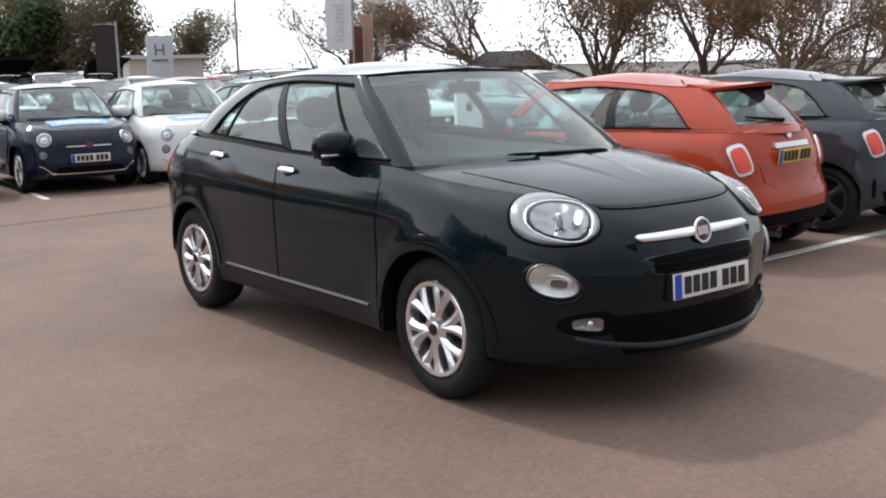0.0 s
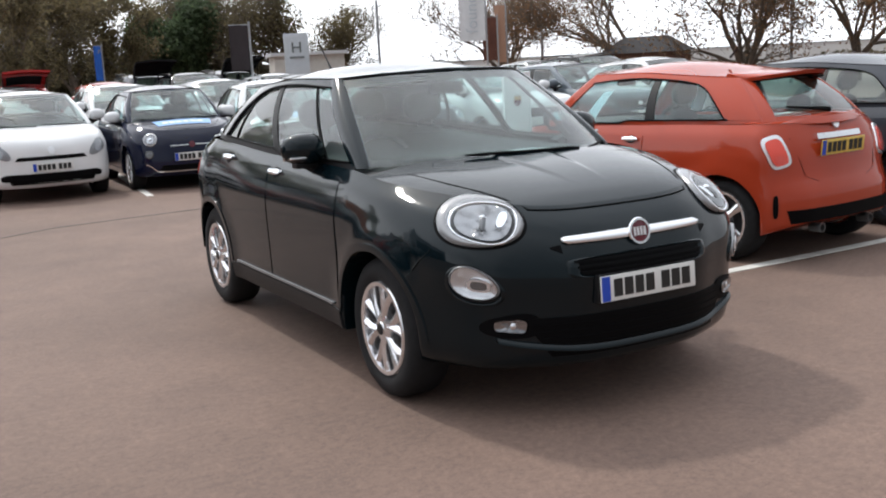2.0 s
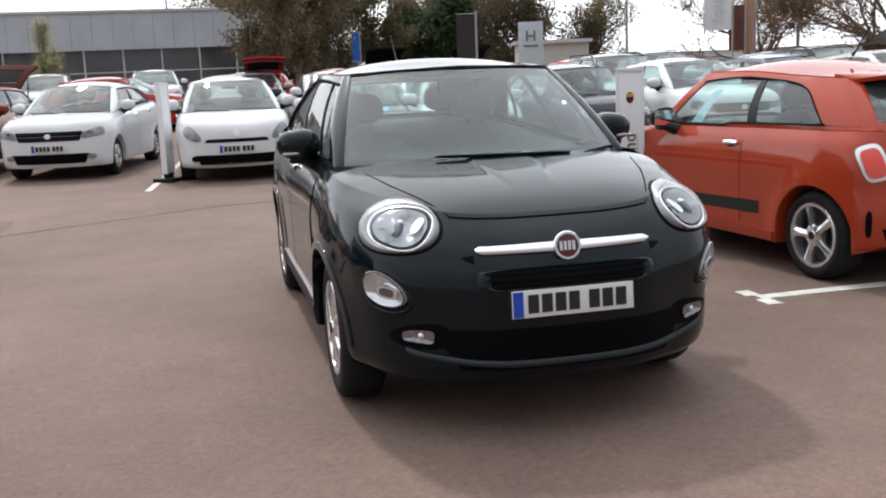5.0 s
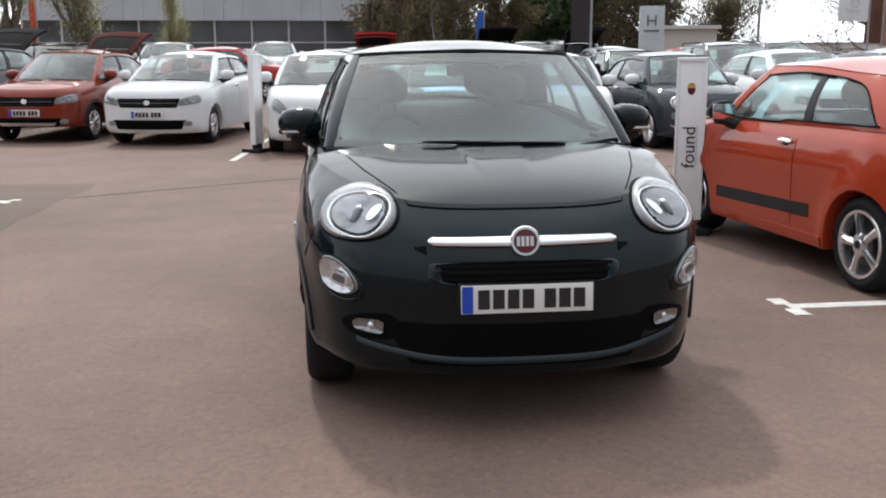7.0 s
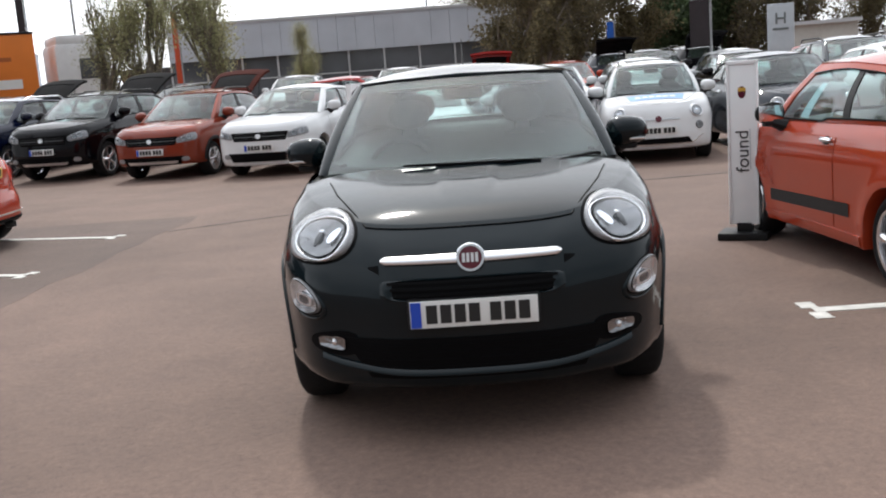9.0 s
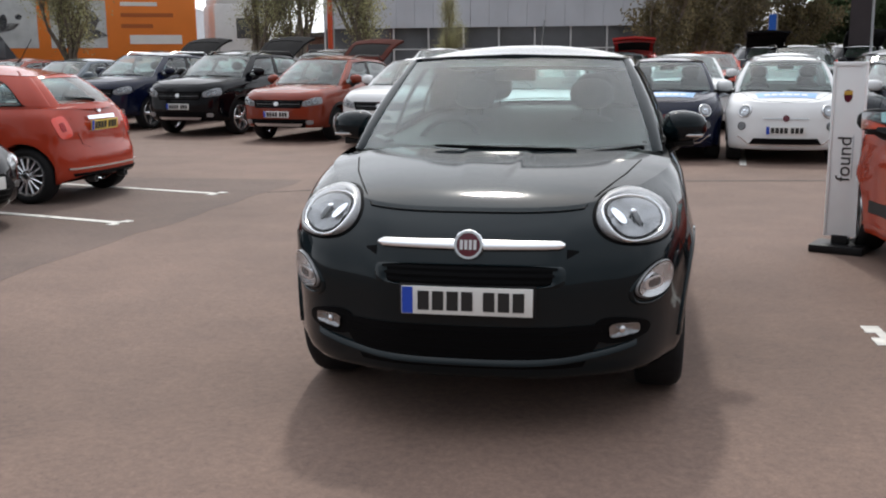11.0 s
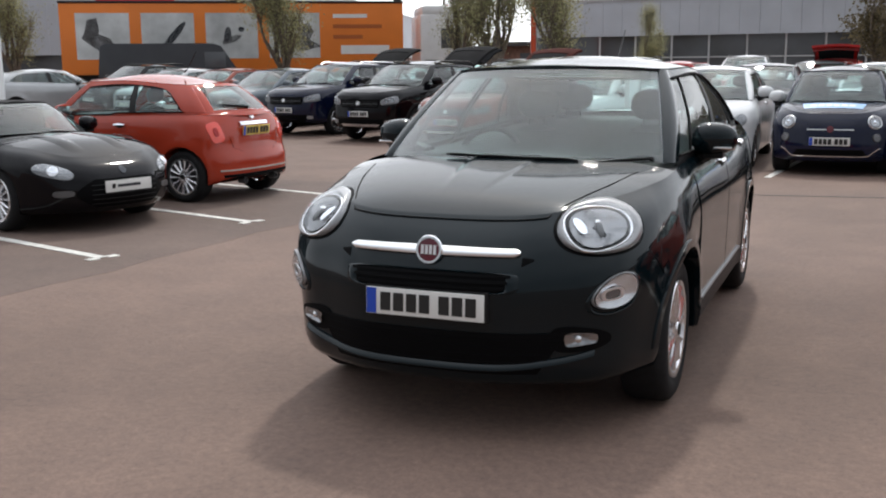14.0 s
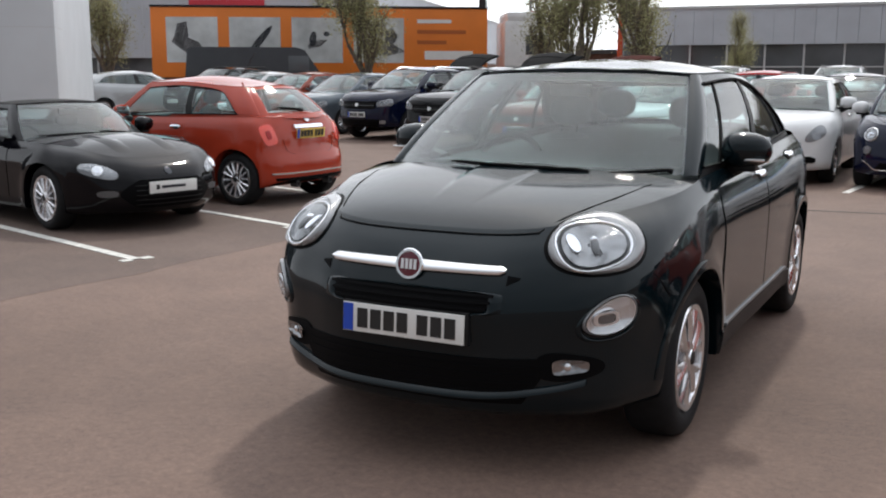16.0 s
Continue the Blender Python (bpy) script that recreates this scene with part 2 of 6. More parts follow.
def sheet(nu, nv, f, closed=False, skirt=None):
    """A grid of points f(u, v); skirt: a vector function by which the rim is turned down."""
    vs = [Vector(f(i / (nu - 1), j / (nv - 1))) for i in range(nu) for j in range(nv)]
    fs = [(i * nv + j, i * nv + j + 1, (i + 1) * nv + j + 1, (i + 1) * nv + j) for i in range(nu - 1) for j in range(nv - 1)]
    if skirt is not None:
        rim = [i * nv for i in range(nu)] + [(nu - 1) * nv + j for j in range(1, nv)] + [i * nv + nv - 1 for i in range(nu - 2, -1, -1)] + [j for j in range(nv - 2, 0, -1)]
        if closed:
            rim = [i * nv + nv - 1 for i in range(nu)]
        k = len(vs)
        for r in rim:
            vs.append(vs[r] + Vector(skirt))
        m = len(rim)
        for i in range(m if not closed else m - 1):
            fs.append((rim[i], rim[(i + 1) % m], k + (i + 1) % m, k + i))
    return vs, fs


def pchip(pts):
    xs, ys = np.array([p[0] for p in pts], float), np.array([p[1] for p in pts], float)
    h, d = np.diff(xs), np.diff(ys) / np.diff(xs)
    m = np.zeros(len(xs))
    m[0], m[-1] = d[0], d[-1]
    for i in range(1, len(xs) - 1):
        m[i] = 0 if d[i - 1] * d[i] <= 0 else 2 * d[i - 1] * d[i] / (d[i - 1] + d[i])

    def f(x):
        x = min(max(x, xs[0]), xs[-1])
        i = min(int(np.searchsorted(xs, x, side="right")) - 1, len(h) - 1)
        t = (x - xs[i]) / h[i]
        return float((2 * t**3 - 3 * t**2 + 1) * ys[i] + (t**3 - 2 * t**2 + t) * h[i] * m[i] + (3 * t**2 - 2 * t**3) * ys[i + 1] + (t**3 - t**2) * h[i] * m[i + 1])

    return f


def spline(knots):
    """Catmull-Rom through points, by knot number."""
    k = [np.array(p, float) for p in knots]
    k0, k1 = k[0].copy(), k[-1].copy()
    a, b = k[1].copy(), k[-2].copy()
    a[0], b[0] = -a[0], -b[0]           # mirrored ends keep the curve square to the middle line
    k = [a] + k + [b]

    def f(u):
        u = min(max(u, 0.0), len(k) - 3 - 1e-9)
        i = int(u)
        t = u - i
        p0, p1, p2, p3 = k[i], k[i + 1], k[i + 2], k[i + 3]
        return 0.5 * (2 * p1 + (p2 - p0) * t + (2 * p0 - 5 * p1 + 4 * p2 - p3) * t * t + (3 * p1 - p0 - 3 * p2 + p3) * t**3)

    return f


def sstep(a, b, x):
    t = min(max((x - a) / (b - a), 0.0), 1.0)
    return t * t * (3 - 2 * t)


# ---- wheels ----
WHEELS = {}


def wheel_geo(style, R):
    """Tyre, rim, hub disc and spokes of a wheel whose outer face looks to +x."""
    key = (style, R)
    if key in WHEELS:
        return WHEELS[key]
    r = R * {"steel": 0.6, "five": 0.71, "many": 0.69}.get(style, 0.655)
    tyre = lathe([(r, -0.02), (r + 0.012, 0.0), (r + 0.04, 0.012), (R - 0.035, 0.008), (R - 0.012, -0.008), (R, -0.035), (R, -0.16), (R - 0.012, -0.19),
                  (R - 0.04, -0.2), (r, -0.19), (r, -0.02)], 48)
    rim = lathe([(r + 0.008, 0.0), (r + 0.004, 0.007), (r - 0.016, 0.004), (r - 0.022, -0.02), (r - 0.026, -0.17), (r - 0.01, -0.18)], 48)
    disc = lathe([(0.0, -0.075), (r * 0.72, -0.075), (r * 0.72, -0.09), (0.0, -0.09)], 32)
    well = lathe([(0.0, -0.12), (r - 0.03, -0.12)], 32)
    n = {"twin": 6, "many": 14, "five": 5, "steel": 9, "ten": 10}[style]
    sp = []
    for k in range(n):
        rot = Matrix.Rotation(2 * math.pi * k / n + 0.3, 4, "X")
        if style == "twin":
            for sgn in (-1, 1):
                pts = []
                for i, q in enumerate((0.16, 0.34, 0.55, 0.78, 1.0)):
                    c = sgn * (0.008 + 0.047 * math.sin(q * 1.9) * r / 0.22)
                    pts.append((q * r, c, 0.012 + 0.004 * i if sgn else 0))
                g = ribbon(pts, [0.024, 0.021, 0.021, 0.026, 0.036], 0.0, 0.03)
                sp.append(moved(g, rot))
        else:
            wd = {"many": 0.011, "five": 0.03, "steel": 0.03, "ten": 0.017}[style]
            g = ribbon([(0.15 * r, 0, 0), (0.5 * r, 0, 0), (0.8 * r, 0, 0), (r, 0, 0)], [wd * 1.1, wd * 0.8, wd, wd * 1.4], 0.0, 0.03)
            sp.append(moved(g, rot))
    spokes = join(*sp)
    hub = lathe([(0.0, 0.012), (0.03, 0.012), (0.034, 0.006), (0.055, 0.004), (0.075, -0.004), (0.078, -0.05)], 28)
    cap = lathe([(0.0, 0.019), (0.026, 0.018), (0.03, 0.01)], 24)
    WHEELS[key] = dict(tyre=tyre, rim=join(rim, spokes, hub), disc=join(disc, well), cap=cap)
    return WHEELS[key]


def ribbon(pts, half, x_out, depth):
    """A raised bar along (radius, across) points in the wheel's plane, bowed a little outwards."""
    vs, fs = [], []
    for (q, c, _), h in zip(pts, half):
        bow = 0.004 - 0.35 * (q - 0.11) ** 2
        for dx, hh in ((-depth, -h), (bow - 0.011, -h), (bow - 0.003, -h * 0.55), (bow + 0.003, 0.0), (bow - 0.003, h * 0.55), (bow - 0.011, h), (-depth, h)):
            vs.append(Vector((x_out + dx, c + hh, q)))
    for i in range(len(pts) - 1):
        for j in range(6):
            fs.append((i * 7 + j, i * 7 + j + 1, i * 7 + 8 + j, i * 7 + 7 + j))
    return vs, fs


WHEEL_MESH = {}


def add_wheel(car, x, y, R, style, dark=False):
    g = wheel_geo(style, R)
    w = new("wheel")
    w.parent = car
    w.empty_display_size = 0.05
    w.matrix_basis = pose(x, y, R, 0, 0, 0 if x > 0 else 180)
    key = (style, R, dark)
    if key not in WHEEL_MESH:
        WHEEL_MESH[key] = [("tyre", mesh_from("tyre", *g["tyre"], M_RUBBER, angle=50)),
                           ("rim", mesh_from("rim", *g["rim"], M_ALLOY if not dark else M_SLATE)),
                           ("brake_disc", mesh_from("brake_disc", *g["disc"], M_ALLOY_DARK)),
                           ("centre_cap", mesh_from("centre_cap", *g["cap"], M_PLASTIC))]
    for nm, me in WHEEL_MESH[key]:
        o = new(nm, me)
        o.parent = w
    return w


# ---- the shape of a car ----
BASE = dict(w=0.895, fo=0.885, ro=0.81, wb=2.57, R=0.334, Ra=0.375, sill=0.25, zn=0.915, rf=1.0, rr=1.3,
            belt=[(-0.7, 0.908), (-0.56, 0.943), (-0.4, 0.969), (-0.15, 1.001), (0.12, 1.033), (0.36, 1.058), (1.3, 1.075), (2.3, 1.118), (3.0, 1.14), (3.38, 1.12)],
            dF=[(0, 0.05), (0.06, 0.015), (0.2, 0.011), (0.38, 0.012), (0.53, 0.0), (0.585, 0.001), (0.68, 0.027), (0.8, 0.07), (0.9, 0.13), (1, 0.22)],
            dS=[(0, 0.028), (0.08, 0.012), (0.3, 0.007), (0.5, 0.002), (0.6, 0.0), (0.68, 0.0), (0.8, 0.014), (0.9, 0.035), (1, 0.085)],
            dR=[(0, 0.10), (0.12, 0.02), (0.3, 0.0), (0.48, 0.01), (0.6, 0.05), (1, 0.18)],
            crown=0.055, yc=0.05, mir_back=0.62, yt=0.74, wg=0.80, wt=0.61, ym=1.42, yr=3.06, yu=2.6, zr=1.495, roof=0.07, bulge=0.03,
            dlo=[(2.9, 0.9), (4.0, 0.935), (4.5, 0.92), (4.75, 0.86), (5.02, 0.62), (5.17, 0.3), (5.25, 0.06), (7.2, 0.05)], bpil=(3.97, 4.09), quarter=3.3, ridge=0.0,
            rearglass=(6.95, 0.15, 0.9))


def shape(P):
    """The functions of a car's skin: side(u, s) and the greenhouse glasshouse(b, t), and their stations."""
    w, fo, ro, wb = P["w"], P["fo"], P["ro"], P["wb"]
    F = [(0, 1), (0.335, 0.975), (0.56, 0.885), (0.755, 0.79), (0.885, 0.625), (0.965, 0.36)]
    Rr = [(0.975, 0.45), (0.9, 0.75), (0.66, 0.93), (0.33, 0.985), (0, 1)]
    kn = [(w * a, -fo * (1 - (1 - b) * P["rf"])) for a, b in F] + [(w, 0.05), (w * 0.993, wb * 0.35), (w * 0.993, wb * 0.65), (w * P.get("tail_w", 1.0), wb - 0.05)]
    kn += [(w * a, wb + ro * (1 - (1 - b) * P["rr"])) for a, b in Rr]
    plan = spline(kn)
    FT = [(0, 0.76), (0.3, 0.748), (0.5, 0.69), (0.635, 0.56), (0.74, 0.38), (0.83, 0.16)]
    RT = [(0.885, 0.3), (0.79, 0.55), (0.57, 0.71), (0.285, 0.77), (0, 0.785)]
    kt = [(w * a, -fo * (1 - (1 - b) * P["rf"])) for a, b in FT] + [(w * 0.893, 0.12), (w * 0.9, wb * 0.35), (w * 0.9, wb * 0.65), (w * 0.9, wb - 0.1)]
    kt += [(w * a, wb + ro * (1 - (1 - b) * P["rr"])) for a, b in RT]
    rim = spline(kt)
    K = len(kn) - 1
    us = [K * i / 900 for i in range(901)]
    pts = np.array([plan(u) for u in us])
    # stations: even steps, with more of them round the wheel arches
    st = [0.0]
    for i in range(1, 901):
        y = pts[i][1]
        near = min(abs(abs(y - c) - P["Ra"]) for c in (0, wb)) < 0.1 and pts[i][0] > 0.8 * w
        step = 0.012 if near else 0.06
        j = int(round(st[-1] / K * 900))
        if np.hypot(*(pts[i] - pts[j])) >= step:
            st.append(us[i])
    if K - st[-1] > 1e-6:
        st.append(K)
    belt = pchip(P["belt"])
    dF, dS, dR = pchip(P["dF"]), pchip(P["dS"]), pchip(P["dR"])

    def low(y, x):
        z = P["sill"] + P.get("tail_up", 0.06) * sstep(wb + P["Ra"] - 0.05, wb + ro, y)
        if x > 0.6 * w:
            for c in (0, wb):
                q = P["Ra"] ** 2 - (y - c) ** 2
                if q > 0:
                    z = max(z, P["R"] + math.sqrt(q))
        return z

    memo = {}

    def station(u):
        if u not in memo:
            x, y = plan(u)
            e = min(0.35, max(u, 0.01), max(K - u, 0.01))
            d = plan(u + e) - plan(u - e) if 0.01 < u < K - 0.01 else np.array([1.0, 0.0]) * (1 if u < 1 else -1)
            k = max(1e-9, math.hypot(d[0], d[1]))
            tx, ty = rim(u)
            memo[u] = (float(x), float(y), (float(d[1] / k), float(-d[0] / k)), belt(float(ty)), low(y, x), float(tx), float(ty))
        return memo[u]

    def side(u, s):
        x, y, n, zb, zl, tx, ty = station(u)
        z = zl + s * (zb - zl)
        q = min(1.0, max(0.0, (z - P["sill"]) / (zb - P["sill"])))
        fx, fy = n[0] ** 2, n[1] ** 2
        end = dF(q) / dF(1) if n[1] < 0 else dR(q) / dR(1)
        f = fx * dS(q) / dS(1) + fy * end
        out = 0.0
        for c in (0, wb):            # flared arches
            if x > 0.7 * w:
                out += P.get("flare", 0.014) * sstep(P["Ra"] + 0.14, P["Ra"] + 0.02, math.hypot(y - c, z - P["R"]))
        return Vector((max(0.0, x + (tx - x) * f + n[0] * out), y + (ty - y) * f + n[1] * out, z))

    wg, wt, yc, yt, ym, yr, yu, zr = (P[k] for k in ("wg", "wt", "yc", "yt", "ym", "yr", "yu", "zr"))
    bot = spline([(0, yc, 0), (0.5 * wg, yc + 0.05, 0), (0.87 * wg, yc + 0.26, 0), (0.965 * wg, yc + 0.4, 0), (wg, ym, 0), (0.985 * wg, yr - 0.78, 0), (0.92 * wg, yr - 0.38, 0),
                  (0.74 * wg, yr - 0.14, 0), (0, yr, 0)])
    top = spline([(0, yt, zr + 0.015), (0.55 * wt, yt + 0.04, zr + 0.01), (0.88 * wt, yt + 0.15, zr - 0.003), (0.955 * wt, yt + 0.28, zr - 0.005), (wt, ym + 0.1, zr), (0.965 * wt, yu - 0.53, zr - 0.03),
                  (0.87 * wt, yu - 0.24, zr - 0.05), (0.67 * wt, yu - 0.08, zr - 0.055), (0, yu, zr - 0.04)])
    crown = P["crown"]

    def gh(b, t, off=0.0):
        sg = -1 if b < 0 else 1
        b = abs(b)
        p0, p1 = bot(b), top(b)
        zb = belt(p0[1]) - 0.012 + (crown * 0.9 * (1 - (p0[0] / wg) ** P.get("flat", 2)) if p0[1] < ym else 0.02)
        p = np.array([p0[0], p0[1], zb]) * (1 - t) + np.array(p1) * t
        e = 0.02
        d = bot(min(b + e, 8)) - bot(max(b - e, 0))
        n = np.array([d[1], -d[0], 0.0])
        n /= max(1e-9, np.linalg.norm(n))
        nn = n * 0.9 + np.array([0, 0, 0.43])
        p = p + n * P["bulge"] * 4 * t * (1 - t) + nn * off
        return Vector((sg * p[0], p[1], p[2]))

    def roof(b, q, off=0.0):
        """Across the roof: q from -1 to 1 at the station b of the upper rim."""
        p = top(b)
        rise = P["roof"] * sstep(0.0, 0.9, p[1] - yt + 0.15) * sstep(-0.15, 0.8, yu - p[1])
        return Vector((p[0] * q, p[1], p[2] + rise * (1 - abs(q) ** 2.2) + off))

    return dict(side=side, st=st, gh=gh, roof=roof, belt=belt, plan=plan, K=K, top=top, bot=bot)


def body_geo(P, S):
    """Sides, arches and floor as one sheet; the bonnet and the deck under the glass apart."""
    st, side = S["st"], S["side"]
    rows = [0, 0.04, 0.1, 0.17, 0.25, 0.33, 0.41, 0.49, 0.57, 0.64, 0.7, 0.76, 0.81, 0.86, 0.9, 0.935, 0.965, 0.985, 1.0]
    vs, fs = [], []
    m = len(rows) + 2
    cols = []
    for sg in (1, -1):
        base = len(vs)
        for u in st:
            p = side(u, 0)
            cy = min(max(p.y, -0.35), P["wb"] + 0.35)
            inner = Vector((p.x * 0.45, p.y + (cy - p.y) * 0.5, p.z))
            lip = p + (inner - p).normalized() * 0.025
            col = [inner, lip] + [side(u, s) for s in rows]
            vs += [Vector((sg * v.x, v.y, v.z)) for v in col]
        for i in range(len(st) - 1):
            for j in range(m - 1):
                a = base + i * m + j
                fs.append((a, a + 1, a + m + 1, a + m))
        cols.append(base)
    for i in range(len(st) - 1):     # floor
        a, b = cols[0] + i * m, cols[1] + i * m
        fs.append((a, a + m, b + m, b))
    # top skin: bonnet in front of the windscreen, deck behind it
    S["top_st"] = [(u, side(u, 1.0)) for u in st]
    return vs, fs


def top_skin(P, S, y0, y1, lift=0.0, n=30):
    """The upper skin between the belt lines for stations with y0 <= y <= y1."""
    tops = [p for u, p in S["top_st"] if y0 <= p.y <= y1]
    yf = S["top_st"][0][1].y
    crown = P["crown"]
    vs, fs = [], []
    for p in tops:
        c = crown * (1 - math.exp(-(p.y - yf) / 0.22))
        for k in range(n + 1):
            q = -1 + 2 * k / n
            ridge = P.get("ridge", 0.0) * (1 - sstep(0.15, 0.19, abs(q) - 0.07 * (p.y + 0.3))) * sstep(0.15, 0.5, p.y - yf)
            vs.append(Vector((p.x * q, p.y, p.z + c * (1 - abs(q) ** P.get("flat", 2)) + ridge + lift)))
    for i in range(len(tops) - 1):
        for k in range(n):
            a = i * (n + 1) + k
            fs.append((a, a + 1, a + n + 2, a + n + 1))
    return vs, fs


def drape(bvh, f, nu, nv, o, ax, ay, off=0.004, skirt=0.0, closed=False, reach=0.6):
    """A sheet laid on the skin: f(u, v) gives (a, b) along ax and ay from o; rays fall against their normal."""
    o, ax, ay = Vector(o), Vector(ax).normalized(), Vector(ay).normalized()
    d = ax.cross(ay).normalized()

    def g(u, v):
        a, b = f(u, v)
        p = o + ax * a + ay * b
        hit, nrm, _, _ = bvh.ray_cast(p + d * reach, -d, reach * 2)
        if hit is None:
            hit, nrm, _, _ = bvh.find_nearest(p)
        return hit + d * (off(u, v) if callable(off) else off)

    return sheet(nu, nv, g, closed, -d * skirt if skirt else None)


def oval(rx, ry, p=2.0, egg=0.0, r0=0.0, r1=1.0, tilt=0.0):
    """Polar outline for drape: a superellipse, made narrower to one side by egg."""
    def f(u, v):
        t = 2 * math.pi * u
        c, s = math.cos(t), math.sin(t)
        k = (abs(c) ** p + abs(s) ** p) ** (-1 / p)
        r = (r0 + (r1 - r0) * v) * k
        x, y = r * c * rx, r * s * ry * (1 + egg * c)
        ct, sn = math.cos(tilt), math.sin(tilt)
        return x * ct - y * sn, x * sn + y * ct
    return f


def rect(x0, x1, y0, y1, taper=0.0):
    """Outline for drape: a rectangle narrowed at its foot by taper."""
    def f(u, v):
        a, b = x0 + (x1 - x0) * u, y0 + (y1 - y0) * v
        mid = (x0 + x1) / 2
        return mid + (a - mid) * (1 - taper * (1 - v)), b
    return f


def plate_bars(car_plate, w, h, groups, mat_ink, y):
    """Plain upright bars in place of the characters."""
    x = -w / 2 + 0.066
    for n in groups:
        for _ in range(n):
            part("bar", box(x, x + 0.045, y - 0.003, y, -h * 0.34, h * 0.34), mat_ink, car_plate, smooth=False)
            x += 0.058 * w / 0.52
        x += 0.028


def number_plate(car, m, yellow=False, blue=True, w=0.52, h=0.111, bars=True, blank=False):
    pl = part("number_plate", box(-w / 2, w / 2, -0.006, 0.004, -h / 2, h / 2, 0.003), M_PLATE_Y if yellow else M_PLATE_W, car, "yellow number plate with dark bars" if yellow else "white number plate with dark bars")
    pl.matrix_basis = m
    if blue:
        part("blue_band", box(-w / 2 + 0.003, -w / 2 + 0.046, -0.0085, -0.005, -h / 2 + 0.003, h / 2 - 0.003), M_PLATE_B, pl, smooth=False)
    if bars:
        plate_bars(pl, w, h, (4, 3), M_INK, -0.006)
    if blank:
        part("bar", box(-0.13, 0.13, -0.009, -0.006, -0.012, 0.014), M_SLATE, pl, smooth=False)
        part("emblem", box(-0.19, -0.155, -0.009, -0.006, -0.02, 0.024), M_INK, pl, smooth=False)
    return pl


def round_lamp(car, bvh, o, ax, ay, rx, ry, name="headlight", p=2.0, egg=0.0, tilt=0.0, ring=0.2, inner=True, body=None):
    """A lamp set on the skin: bright ring, reflector bowl, bulb and a clear domed lens."""
    axv, ayv = Vector(ax).normalized(), Vector(ay).normalized()
    d = axv.cross(ayv).normalized()
    L = part(name, drape(bvh, oval(rx, ry, p, egg, 0, 1.0, tilt), 40, 6, o, ax, ay, 0.006, 0.03, True), body or M_LAMPBODY, car)
    part("ring", drape(bvh, oval(rx, ry, p, egg, 1 - ring, 0.985, tilt), 48, 6, o, ax, ay, lambda u, v: 0.010 + 0.012 * math.sin(math.pi * min(1, v * 0.9 + 0.1)), 0.012, True), M_SATIN if inner else M_LAMPBODY, L)
    ov = Vector(o)
    if inner:
        k = 1 - ring - 0.07
        part("reflector", drape(bvh, oval(rx * k, ry * k, p, egg, 0.0, 1.0, tilt), 32, 6, ov, ax, ay, lambda u, v: 0.007 + 0.007 * v * v, 0.0, True), M_REFLECT, L)
        for i in range(5):
            a = (-0.4 + 0.18 * i) * rx
            part("facet", drape(bvh, rect(a, a + 0.07 * rx, -ry * 0.42, ry * (0.3 - 0.03 * abs(i - 2))), 3, 5, ov, ax, ay, 0.012 + 0.003 * (i % 2), 0.004), M_CHROME, L)
        part("bulb", drape(bvh, oval(rx * 0.2, ry * 0.24, 2), 20, 5, ov + ayv * ry * 0.02, ax, ay, lambda u, v: 0.026 - 0.012 * v * v, 0.008, True), M_CHROME, L)
        part("brow", drape(bvh, oval(rx * k, ry * k, p, egg, 0.93, 1.03, tilt), 32, 4, ov, ax, ay, 0.016, 0.008, True), M_LAMPBODY, L)
    else:
        part("reflector", drape(bvh, oval(rx * 0.84, ry * 0.84, 2), 28, 5, ov, ax, ay, 0.011, 0.0, True), M_LAMPGREY, L)
        part("pill_light", drape(bvh, oval(rx * 0.36, ry * 0.26, 3.5, 0, 0.7, 1), 28, 3, ov, ax, ay, 0.017, 0.006, True), M_LAMPBODY, L)
    part("lens", drape(bvh, oval(rx * 0.98, ry * 0.98, p, egg, 0, 1, tilt), 40, 8, o, ax, ay, lambda u, v: 0.016 + 0.018 * (1 - v * v)), M_LENS, L)
    return L


